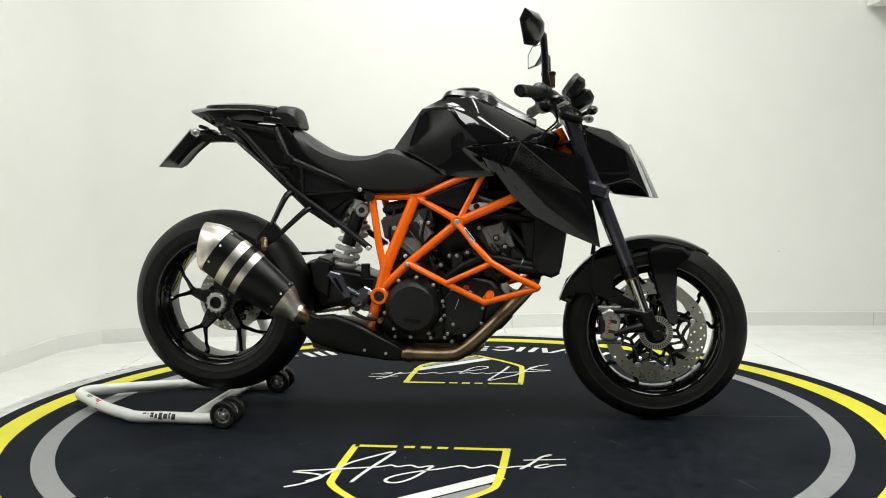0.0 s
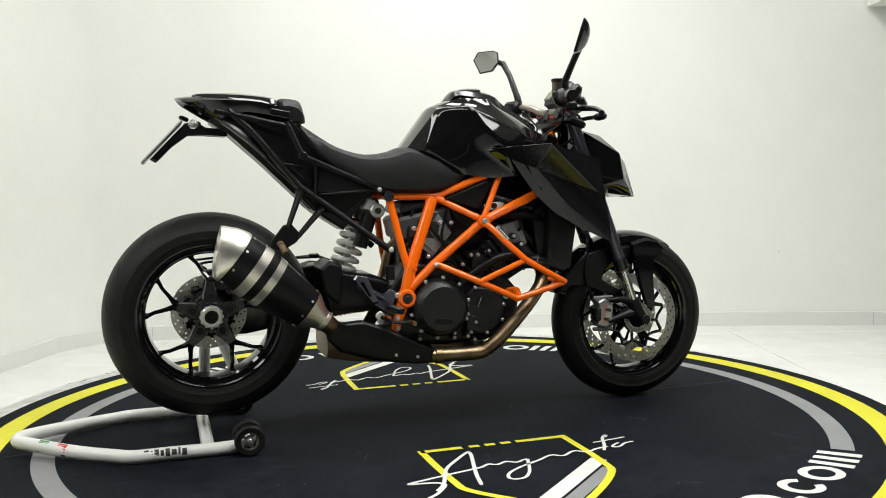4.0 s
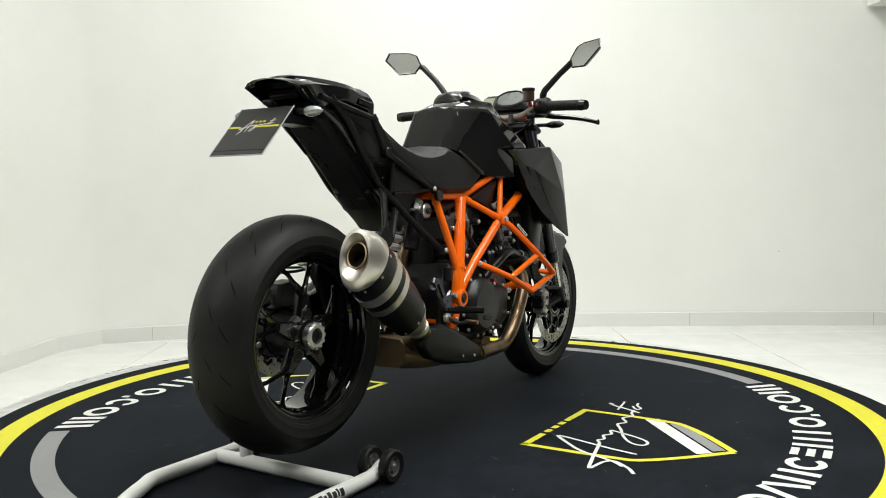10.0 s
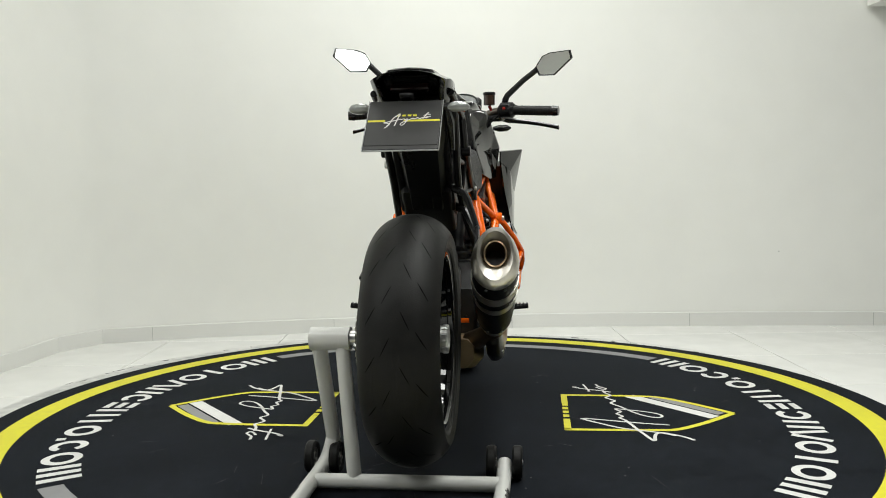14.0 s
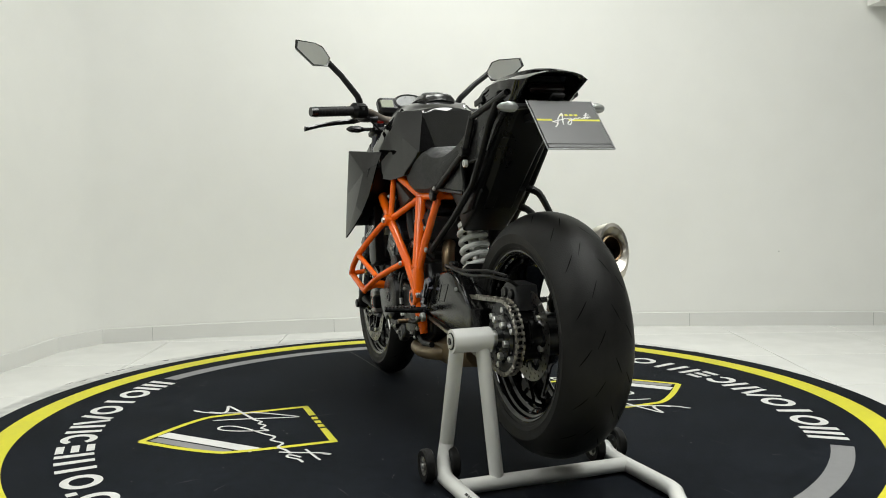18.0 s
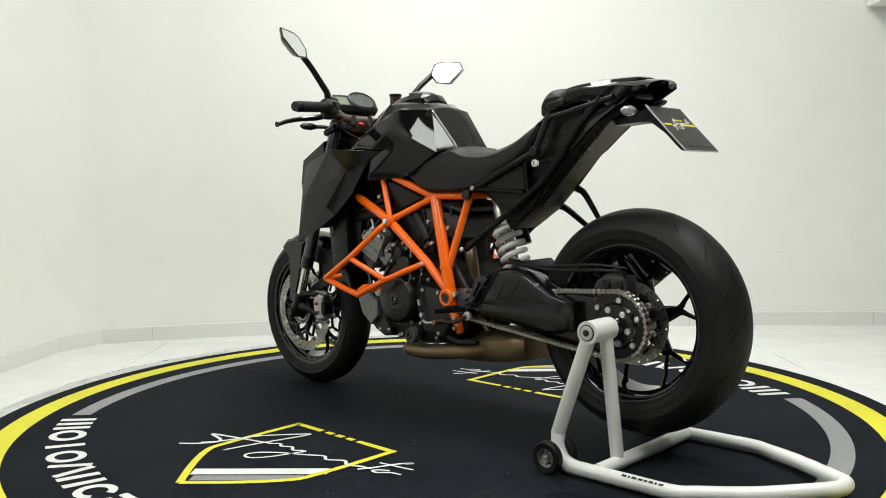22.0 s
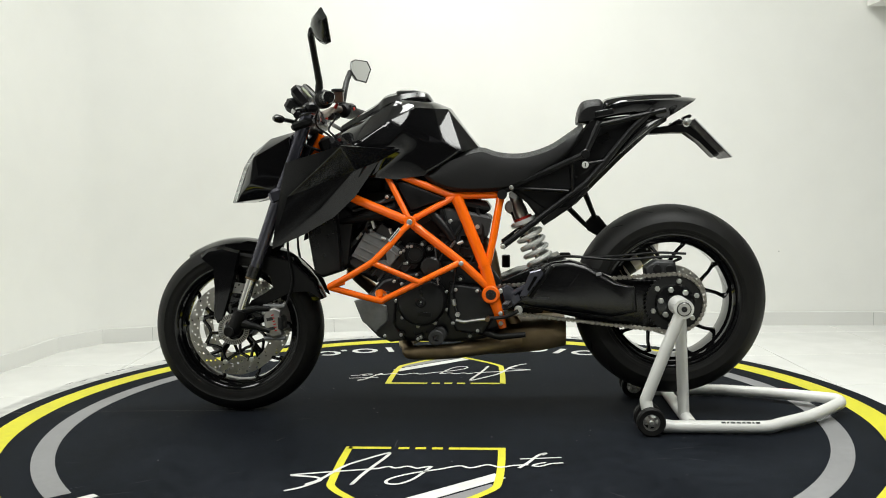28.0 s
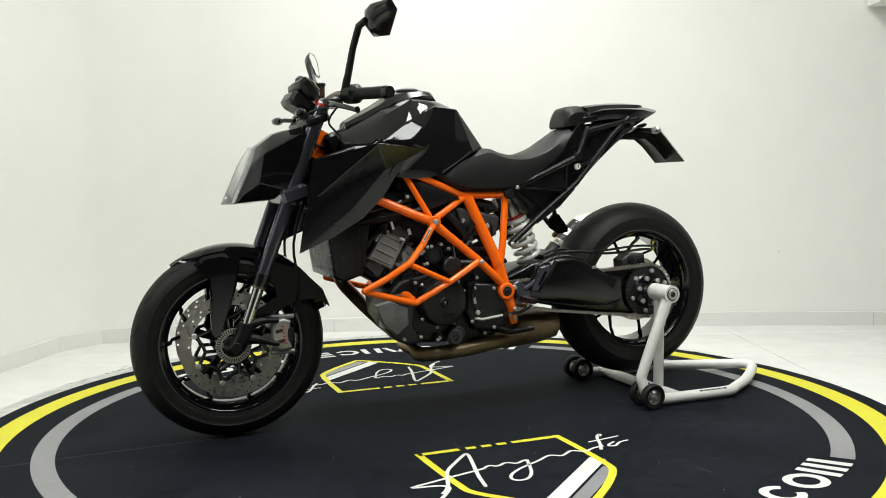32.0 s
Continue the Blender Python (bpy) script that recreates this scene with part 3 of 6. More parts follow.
def brake_disc(x, y, z, r0, r1, parent, bolts):
    """A ground steel ring with drilled holes, its bobbins and carrier arms."""
    n, k = 150, 7
    bm = B()
    vs = [[bm.verts.new((x + (r0 + (r1 - r0) * q / k) * cos(2 * pi * i / n), y - 0.0024, z + (r0 + (r1 - r0) * q / k) * sin(2 * pi * i / n))) for q in range(k + 1)] for i in range(n)]
    for i in range(n):
        for q in range(k):
            if q == {0: 1, 2: 3, 4: 5}.get(i % 6, -1):
                continue
            o = (i + 1) % n
            bm.faces.new((vs[i][q], vs[i][q + 1], vs[o][q + 1], vs[o][q]))
    bmesh.ops.solidify(bm, geom=bm.faces[:] + bm.edges[:] + bm.verts[:], thickness=0.0048)
    d = part("brake_disc", bm, M_DISC, parent, "drilled steel brake disc")
    for i in range(bolts):
        a = 2 * pi * i / bolts + 0.3
        bm = disc(B(), (x + (r0 - 0.004) * cos(a), y, z + (r0 - 0.004) * sin(a)), 0.0085, 0.013, "y", 14)
        part("disc_bobbin", bm, M_ALU, d)
        bm = B()
        tube(bm, [(x + (r0 - 0.008) * cos(a), y, z + (r0 - 0.008) * sin(a)), (x + 0.085 * cos(a + 0.30), y * 0.95, z + 0.085 * sin(a + 0.30)), (x + 0.04 * cos(a + 0.1), y * 0.9, z + 0.04 * sin(a + 0.1))], 0.0062, 6)
        tube(bm, [(x + (r0 - 0.008) * cos(a), y, z + (r0 - 0.008) * sin(a)), (x + 0.090 * cos(a - 0.26), y * 0.95, z + 0.090 * sin(a - 0.26)), (x + 0.085 * cos(a - 0.48), y * 0.95, z + 0.085 * sin(a - 0.48))], 0.0055, 6)
        part("carrier_arm", bm, M_BLK, d)
    return d


for s in (1, -1):
    brake_disc(FX, s * 0.068, FZ, 0.124, 0.160, frontw, 8)
brake_disc(RX, 0.055, RZ, 0.080, 0.118, rear, 6)
bm = lathe(B(), [(0.012, -0.095), (0.028, -0.09), (0.045, -0.045), (0.045, 0.045), (0.028, 0.09), (0.012, 0.095)], (FX, 0, FZ), 24)
part("front_hub", bm, M_BLK, frontw)
for s in (1, -1):
    bm = lathe(B(), [(0.036, s * 0.076), (0.054, s * 0.076), (0.054, s * 0.080), (0.036, s * 0.080)], (FX, 0, FZ), 40)
    ar = part("sensor_ring", bm, M_CALIPER, frontw)
    # raised black bars paint the shade in the ring's slots
    bm = B()
    for i in range(40):
        a = 2 * pi * i / 40
        block(bm, (FX + 0.046 * cos(a), s * 0.0805, FZ + 0.046 * sin(a)), (0.012, 0.0014, 0.0032), (0, -m_.degrees(a), 0), 0.0003)
    tagged(part("ring_slots", bm, M_INK_SHADE, ar), kind="stuff")

# ---- front fork
for s in (1, -1):
    y = s * 0.105
    leg = part("fork_leg", tube(B(), [(0.424, y, 1.022), (0.444, y, 0.972), (0.513, y, 0.795), (0.628, y, 0.487)], [0.0222, 0.0222, 0.0222, 0.0215], 18, 1), M_FORK, bike, "dark anodised upside-down fork leg")
    part("fork_cap", tube(B(), [(0.418, y, 1.038), (0.426, y, 1.018)], 0.018, 14), M_ALU, leg)
    part("cap_ring", tube(B(), [(0.4205, y, 1.031), (0.4235, y, 1.0235)], 0.0205, 16), M_RED, leg)
    part("fork_collar", tube(B(), [(0.618, y, 0.515), (0.631, y, 0.478)], 0.0245, 18), M_BLK, leg)
    part("dust_seal", tube(B(), [(0.630, y, 0.480), (0.633, y, 0.472)], 0.0235, 18), M_BRONZE, leg)
    part("slider", tube(B(), [(0.628, y, 0.487), (0.678, y, 0.345)], 0.0170, 16), M_CHROME, leg, "polished fork slider")
    bm = tube(B(), [(0.671, y, 0.366), (0.684, y, 0.328), (0.700, y, 0.300), (0.716, y, 0.290)], [0.025, 0.026, 0.027, 0.022], 14)
    tube(bm, [(0.682, y, 0.325), (0.62, y, 0.31), (0.575, y * 0.98, 0.295)], [0.022, 0.011, 0.009], 10)
    tube(bm, [(0.674, y, 0.36), (0.62, y, 0.372), (0.575, y * 0.98, 0.37)], [0.02, 0.011, 0.009], 10)
    part("fork_foot", bm, M_MATT, leg)
    part("axle_end", disc(B(), (0.709, y + s * 0.026, 0.297), 0.017, 0.012, "y", 20), M_MATT, leg)
    # radial caliper behind the leg
    cp = part("brake_caliper", prism(B(), [(0.536, 0.366), (0.560, 0.378), (0.590, 0.366), (0.598, 0.345), (0.590, 0.280), (0.565, 0.268), (0.532, 0.280), (0.542, 0.32)], s * 0.062, s * 0.108, 0.012), M_CALIPER, bike, "grey four-piston brake caliper")
    for u in range(6):
        part("caliper_mark", block(B(), (0.5645 - 0.0022 * u, s * 0.1085, 0.350 - 0.0105 * u), (0.009, 0.0014, 0.0040), (0, 12, 0), 0.0004), M_REDP, cp)
    # raised black bars paint the shade in the caliper's gaps
    for zz in (0.336, 0.304):
        part("caliper_gap_shade", block(B(), (0.574 if zz > 0.32 else 0.568, s * 0.1082, zz), (0.022, 0.002, 0.011), (0, 12, 0), 0.0006), M_INK_SHADE, cp)
    part("caliper_bridge", block(B(), (0.538, s * 0.085, 0.322), (0.022, 0.052, 0.05), bevel=0.006), M_CAST, cp)
    for zz in (0.378, 0.268):
        part("caliper_bolt", tube(B(), [(0.525, s * 0.09, zz), (0.598, s * 0.09, zz)], 0.0075, 10), M_MIDGREY, cp)
    part("brake_hose", tube(B(), [(0.52, s * 0.085, 0.385), (0.50, s * 0.075, 0.47), (0.515, s * 0.07, 0.60), (0.47, s * 0.06, 0.75)], 0.0042, 8, 4), M_MATT, bike)

bm = B()
block(bm, (0.442, 0, 0.985), (0.075, 0.27, 0.028), (0, 18, 0), 0.008)
part("top_clamp", bm, M_MATT, bike)
part("stem_nut", lathe(B(), [(0.008, -0.006), (0.018, -0.006), (0.020, 0.0), (0.018, 0.006), (0.008, 0.006)], (0.424, 0, 1.010), 18, "z"), M_RED, bike)
bm = B()
block(bm, (0.515, 0, 0.757), (0.09, 0.275, 0.05), (0, 18, 0), 0.01)
for s in (1, -1):
    lathe(bm, [(0.021, -0.024), (0.029, -0.024), (0.029, 0.024), (0.021, 0.024)], (0.530, s * 0.105, 0.748), 18, "z")
part("bottom_clamp", bm, M_FORK, bike)
part("steering_head", tube(B(), [(0.386, 0, 0.950), (0.424, 0, 0.868)], [0.030, 0.034], 18), M_ORANGE, bike)
part("wiring_cover", block(B(), (0.372, 0, 0.915), (0.055, 0.13, 0.07), (0, 20, 0), 0.012), M_MATT, bike)
part("steering_stem", tube(B(), [(0.414, 0, 0.905), (0.470, 0, 0.77)], 0.030, 16), M_MATT, bike)

# ---- front mudguard
bm = B()
rows = []
for i in range(25):
    a = radians(55 + (162 - 55) * i / 24)
    t = i / 24
    r = 0.296 + 0.004 * sin(pi * t) + 0.020 * t * t
    w = 0.066 * (0.25 + 0.75 * min(1.0, t * 4.5, (1 - t) * 5 + 0.55))
    row = []
    for q, dr in ((-1, -0.030), (-0.92, -0.008), (-0.6, 0.004), (0, 0.010), (0.6, 0.004), (0.92, -0.008), (1, -0.030)):
        row.append(Vector((FX + (r + dr) * cos(a), q * w, FZ + (r + dr) * sin(a))))
    for q, dr in ((0.93, -0.032), (0.88, -0.011), (0, 0.006), (-0.88, -0.011), (-0.93, -0.032)):
        row.append(Vector((FX + (r + dr) * cos(a), q * w, FZ + (r + dr) * sin(a))))
    rows.append(row)
rings(bm, rows)
mg = part("front_mudguard", bm, M_GLOSS, bike, "gloss black front mudguard")
for s in (1, -1):
    bm = B()
    prism(bm, [(0.680, 0.566), (0.735, 0.582), (0.790, 0.574), (0.818, 0.550), (0.776, 0.518), (0.774, 0.43), (0.777, 0.335), (0.766, 0.317), (0.748, 0.322), (0.722, 0.39), (0.694, 0.48)], s * 0.062, s * 0.084, 0.010)
    part("mudguard_stay", bm, M_GLOSS, mg)
    bm = B()
    prism(bm, [(0.640, 0.565), (0.500, 0.528), (0.425, 0.455), (0.402, 0.398), (0.44, 0.425), (0.495, 0.424), (0.540, 0.406), (0.590, 0.384), (0.650, 0.362), (0.662, 0.374), (0.648, 0.394), (0.600, 0.420), (0.572, 0.440), (0.580, 0.480), (0.620, 0.515)], s * 0.062, s * 0.072, 0.006)
    part("mudguard_side", bm, M_MATT, mg)

# ---- headlamp mask
MASK = dict(t0=(0.474, 0.060, 0.968), t1=(0.565, 0.062, 0.944), t2=(0.620, 0.060, 0.903), z0=(0.474, 0, 0.972), z1=(0.565, 0, 0.948), z2=(0.624, 0, 0.905), z3=(0.642, 0, 0.850), z4=(0.690, 0, 0.729), z5=(0.640, 0, 0.728), z6=(0.545, 0, 0.760),
            k0=(0.486, 0.124, 0.946), k1=(0.608, 0.127, 0.880), k2=(0.640, 0.084, 0.850), l=(0.690, 0.066, 0.730), w=(0.624, 0.126, 0.792), w2=(0.664, 0.092, 0.762), m=(0.575, 0.104, 0.743), m2=(0.545, 0.120, 0.770), n=(0.490, 0.122, 0.838), y0=(0.490, 0, 0.84))
hl = part("headlamp", facets(MASK, ["z0 t0 t1 z1", "z1 t1 t2 z2", "t0 k0 k1 t1", "t1 k1 t2", "t2 k1 k2", "z2 t2 k2 z3", "z3 k2 l z4", "k0 n m2 w k1", "k1 w w2 k2", "k2 w2 l", "w m2 m", "w m l w2", "z4 l m z5", "z5 m m2 z6", "z6 m2 n y0", "y0 n k0 t0 z0"], 0.0025), M_GLOSS, bike, "angular gloss black headlamp mask", sharp=18)
for s in (1, -1):
    bm = facets({q: (x, s * y, z) for q, (x, y, z) in dict(a=(0.636, 0.003, 0.904), b=(0.630, 0.056, 0.899), c=(0.655, 0.078, 0.850), d=(0.704, 0.062, 0.730), e=(0.724, 0.003, 0.727), f=(0.670, 0.003, 0.850),
                                                           a2=(0.620, 0.003, 0.904), b2=(0.617, 0.057, 0.900), c2=(0.640, 0.086, 0.850), d2=(0.690, 0.068, 0.729), e2=(0.690, 0.003, 0.727)).items()},
                ["a b c f", "f c d e", "b b2 c2 c", "c c2 d2 d", "a a2 b2 b", "d d2 e2 e"], 0.002, mirror=False, turn=10)
    bmesh.ops.solidify(bm, geom=bm.faces[:] + bm.edges[:] + bm.verts[:], thickness=0.003)
    part("lens", bm, M_HLENS, hl, "clear headlamp lens")
    bm = tube(B(), [(0.47, s * 0.07, 0.995), (0.495, s * 0.12, 1.0), (0.50, s * 0.15, 1.0)], 0.007, 8)
    ind = part("front_indicator", bm, M_MATT, bike)
    bm = tube(B(), [(0.502, s * 0.14, 1.0), (0.505, s * 0.165, 1.0), (0.507, s * 0.195, 1.001), (0.508, s * 0.212, 1.001)], [0.008, 0.017, 0.016, 0.004], 12, 2, flat=0.8)
    part("indicator_lens", bm, M_BLK, ind)

# ---- display
bm = B()
block(bm, (0.455, 0.0, 1.083), (0.075, 0.20, 0.045), (0, -52, 0), 0.012)
block(bm, (0.475, 0.0, 1.045), (0.08, 0.16, 0.05), (0, -30, 0), 0.012)
ds = part("dashboard", bm, M_MATT, bike)
bm = B()
ax = Matrix.Translation((0.443, -0.025, 1.098)) @ Matrix.Rotation(radians(-52), 4, "Y")
rows = [[ax @ Vector((r * 0.8 * cos(2 * pi * i / 24), r * 1.25 * sin(2 * pi * i / 24), h)) for i in range(24)] for r, h in ((0.052, -0.004), (0.052, 0.006), (0.047, 0.010), (0.044, 0.004))]
rings(bm, rows)
part("dial_bezel", bm, M_GREY, ds)
bm = B()
rings(bm, [[ax @ Vector((r * 0.8 * cos(2 * pi * i / 24), r * 1.25 * sin(2 * pi * i / 24), h)) for i in range(24)] for r, h in ((0.044, 0.003), (0.044, 0.0055))])
part("dial_glass", bm, M_SCREEN, ds)
bm = block(B(), (0.437, 0.068, 1.093), (0.04, 0.05, 0.006), (0, -52, 0), 0.002)
part("side_display", bm, M_LCD, ds)

# ---- handlebar and controls
bm = B()
tube(bm, [(0.3200, 0.305, 1.0503), (0.346, 0.222, 1.056), (0.385, 0.155, 1.058), (0.412, 0.10, 1.036), (0.425, 0.05, 1.028), (0.425, -0.05, 1.028), (0.412, -0.10, 1.036), (0.385, -0.155, 1.058), (0.346, -0.222, 1.056), (0.3200, -0.305, 1.0503)], [0.011, 0.0115, 0.012, 0.014, 0.015, 0.015, 0.014, 0.012, 0.0115, 0.011], 12, 3)
part("handlebar", bm, M_BAR, bike, "tapered dull metal handlebar")
for s in (1, -1):
    bm = block(B(), (0.425, s * 0.04, 1.015), (0.045, 0.03, 0.05), (0, 18, 0), 0.008)
    part("bar_riser", bm, M_CAST, bike)
    g = [(0.345, s * 0.225, 1.056), (0.337, s * 0.245, 1.054), (0.300, s * 0.372, 1.046), (0.296, s * 0.388, 1.045)]
    pts, wid = [Vector(g[0]), Vector(g[1])], [0.020, 0.0175]
    for i in range(9):
        for t, w in ((0.075, 0.0175), (0.080, 0.0181), (0.130, 0.0181), (0.135, 0.0175)):
            pts.append(Vector(g[1]).lerp(Vector(g[2]), t + 0.1 * i))
            wid.append(w)
    bm = tube(B(), pts + [Vector(g[2])], wid + [0.0175], 16)
    gp = part("grip", bm, M_TYRE, bike, "ribbed black rubber grip")
    part("bar_end", tube(B(), [(0.3005, s * 0.370, 1.046), (0.298, s * 0.378, 1.0455), (0.2945, s * 0.392, 1.045)], [0.0195, 0.0185, 0.0165], 16), M_BLK, gp)
    bm = tube(B(), [(0.364, s * 0.172, 1.057), (0.360, s * 0.182, 1.057), (0.345, s * 0.222, 1.056), (0.341, s * 0.232, 1.055)], [0.018, 0.029, 0.030, 0.020], 14)
    block(bm, (0.335, s * 0.192, 1.068), (0.022, 0.04, 0.02), (0, 0, s * 25), 0.005)
    sg = part("switch_housing", bm, M_MATT, bike)
    part("switch", block(B(), (0.326, s * 0.192, 1.062), (0.008, 0.012, 0.012), (0, 0, s * 25), 0.002), M_RED if s < 0 else M_GREY, sg)
    bm = tube(B(), [(0.395, s * 0.165, 1.035), (0.425, s * 0.205, 1.025), (0.430, s * 0.27, 1.018), (0.415, s * 0.34, 1.005), (0.396, s * 0.385, 0.993), (0.393, s * 0.396, 0.992)], [0.009, 0.0095, 0.008, 0.007, 0.0065, 0.009], 10, 2, flat=1.1)
    lv = part("lever", bm, M_BLK, bike, "black hand lever")
    bm = block(B(), (0.402, s * 0.165, 1.035), (0.045, 0.055, 0.03), (0, 0, s * 30), 0.008)
    tube(bm, [(0.395, s * 0.12, 1.03), (0.40, s * 0.165, 1.035)], 0.013, 12)
    part("master_cylinder", bm, M_CAST, lv)
    # cables and hoses round the steering head
    part("hose", tube(B(), [(0.40, s * 0.14, 1.025), (0.47, s * 0.10, 1.0), (0.46, s * 0.05, 0.93), (0.40, s * 0.04, 0.90)], 0.0045, 8, 4), M_MATT, bike)
    part("cable", tube(B(), [(0.375, s * 0.17, 1.04), (0.40, s * 0.10, 0.985), (0.37, s * 0.06, 0.955), (0.34, s * 0.05, 0.93)], 0.0035, 8, 4), M_MATT, bike)
bm = disc(B(), (0.372, -0.135, 1.098), 0.0215, 0.040, "z", 18, 0.12)
rv = part("fluid_reservoir", bm, M_AMBER, bike, "small brown brake fluid reservoir")
part("reservoir_cap", disc(B(), (0.372, -0.135, 1.121), 0.0235, 0.012, "z", 18, 0.2), M_MATT, rv)
part("reservoir_stay", tube(B(), [(0.375, -0.135, 1.076), (0.39, -0.145, 1.05)], 0.006, 8), M_RED, rv)

# ---- mirrors
for s, dz in ((-1, 0.0), (1, 0.030)):
    flat = [(0.308, 1.212), (0.333, 1.253), (0.362, 1.264), (0.436, 1.267), (0.442, 1.236), (0.378, 1.177), (0.322, 1.180)]
    out = [((0.303 if s < 0 else 0.288) + 0.47 * (0.438 - y) + (0.36 if s < 0 else 0.47) * (z - 1.225) - 0.006, y, z) for y, z in flat]
    P = [Vector((x, s * y, z + dz)) for x, y, z in out]
    c = sum(P, Vector()) / len(P)
    nrm = (P[3] - P[0]).cross(P[5] - P[0]).normalized()
    if nrm.x > 0:
        nrm = -nrm
    bm = B()
    rings(bm, [[c + (p - c) * f - nrm * h for p in P] for f, h in ((0.22, 0.030), (0.5, 0.0265), (0.76, 0.018), (0.94, 0.008), (1.02, 0.001), (0.985, -0.002), (0.915, -0.001), (0.905, 0.004))])
    mr = part("mirror", bm, M_BLK, bike, "black hexagonal rear-view mirror", sharp=38)
    bm = B()
    rings(bm, [[c + (p - c) * f + nrm * h for p in P] for f, h in ((0.908, -0.003), (0.908, 0.0006))])
    part("mirror_glass", bm, M_MIRROR, mr)
    bm = tube(B(), [(0.372, s * 0.190, 1.065), (0.366, s * 0.196, 1.098), (0.364, s * 0.203, 1.112), (0.364, s * 0.262, 1.166 + dz * 0.6), (0.361, s * 0.318, 1.208 + dz), (0.350, s * 0.350, 1.219 + dz)], [0.012, 0.0125, 0.0115, 0.0105, 0.011, 0.0105], 10)
    part("mirror_stem", bm, M_MATT, mr)

# ---- frame tubes, both sides
for s in (1, -1):
    def T(pts, r, name="frame_tube", mt=M_ORANGE, k=1, n=14):
        return part(name, tube(B(), [(x, s * y, z) for x, y, z in pts], r, n, k), mt, bike)
    T([(-0.222, 0.095, 0.746), (-0.052, 0.100, 0.744)], 0.0128)
    T([(-0.075, 0.099, 0.741), (-0.030, 0.103, 0.750), (0.125, 0.125, 0.815), (0.165, 0.125, 0.826), (0.20, 0.11, 0.822)], 0.0126, k=2)
    T([(0.166, 0.127, 0.818), (0.086, 0.166, 0.665)], 0.0098)
    T([(-0.052, 0.103, 0.738), (0.080, 0.164, 0.667)], 0.0108)
    T([(0.083, 0.166, 0.660), (0.265, 0.143, 0.737), (0.43, 0.045, 0.805)], 0.0150)
    T([(0.083, 0.166, 0.658), (-0.077, 0.160, 0.530), (-0.174, 0.160, 0.440)], 0.0142)
    T([(-0.208, 0.097, 0.742), (-0.180, 0.135, 0.59), (-0.160, 0.150, 0.50)], 0.0120)
    T([(-0.064, 0.104, 0.737), (-0.155, 0.150, 0.515), (-0.175, 0.156, 0.43)], [0.0185, 0.0190, 0.0210])
    T([(-0.172, 0.156, 0.44), (-0.196, 0.155, 0.37), (-0.212, 0.152, 0.313)], [0.0210, 0.0180, 0.0120])
    pv = part("pivot_boss", lathe(B(), [(0.017, 0.142), (0.025, 0.142), (0.029, 0.146), (0.029, 0.176), (0.025, 0.180), (0.017, 0.180)] if s > 0 else [(0.017, -0.142), (0.025, -0.142), (0.029, -0.146), (0.029, -0.176), (0.025, -0.180), (0.017, -0.180)], (-0.174, 0, 0.424), 24), M_ORANGE, bike)
    # black disc paints the darkness inside the boss
    part("pivot_hole", disc(B(), (-0.174, s * 0.1725, 0.424), 0.0168, 0.012, "y", 18), M_INK_SHADE, pv)
    part("pivot_nut", disc(B(), (-0.174, s * 0.1755, 0.424), 0.008, 0.012, "y", 6), M_CAST, pv)
    part("frame_plug", disc(B(), (-0.213, s * 0.1160, 0.746), 0.0165, 0.016, "y", 18), M_CAST, bike)
    bs = part("frame_boss", disc(B(), (0.084, s * 0.178, 0.662), 0.020, 0.024, "y", 20), M_ORANGE, bike)
    part("frame_bolt", disc(B(), (0.084, s * 0.193, 0.662), 0.0095, 0.010, "y", 12), M_ALU, bs)
    for p, q, r in (((-0.066, 0.1045, 0.732), (-0.072, 0.107, 0.718), 0.0198), ((0.160, 0.130, 0.808), (0.155, 0.132, 0.799), 0.0110), ((-0.040, 0.109, 0.732), (-0.028, 0.1145, 0.7255), 0.0120), ((0.060, 0.155, 0.678), (0.069, 0.159, 0.673), 0.0120),
                    ((0.105, 0.163, 0.669), (0.114, 0.162, 0.673), 0.0162), ((0.062, 0.1655, 0.641), (0.055, 0.165, 0.636), 0.0154), ((-0.150, 0.150, 0.522), (-0.154, 0.151, 0.513), 0.0205), ((-0.150, 0.160, 0.462), (-0.158, 0.160, 0.455), 0.0154), ((-0.206, 0.099, 0.730), (-0.204, 0.1015, 0.719), 0.0130)):
        T([p, q], r, "weld_bead", n=12)
    # engine guard
    T([(0.084, 0.185, 0.655), (0.105, 0.20, 0.637), (0.195, 0.255, 0.540), (0.325, 0.248, 0.468), (0.338, 0.243, 0.460)], 0.0102, "guard_tube", k=2)
    T([(0.338, 0.243, 0.459), (0.30, 0.243, 0.448), (0.185, 0.240, 0.416), (0.160, 0.238, 0.420), (0.054, 0.225, 0.470), (-0.072, 0.172, 0.527)], 0.0102, "guard_tube", k=2)
    T([(0.197, 0.253, 0.537), (0.054, 0.228, 0.472)], 0.0092, "guard_tube")
    bolt((-0.080, s * 0.186, 0.527), 0.008, s)
    tab = T([(0.178, 0.236, 0.419), (0.186, 0.200, 0.432), (0.184, 0.160, 0.428), (0.178, 0.138, 0.418)], [0.011, 0.014, 0.014, 0.013], "guard_tab", k=2)
    part("tab_washer", disc(B(), (0.172, s * 0.152, 0.414), 0.0125, 0.006, "y", 16), M_ALU, tab)
    part("tab_bolt", disc(B(), (0.172, s * 0.157, 0.414), 0.0075, 0.008, "y", 6), M_BOLT, tab)
    T([(0.330, 0.241, 0.461), (0.300, 0.205, 0.470)], 0.0085, "guard_spur")
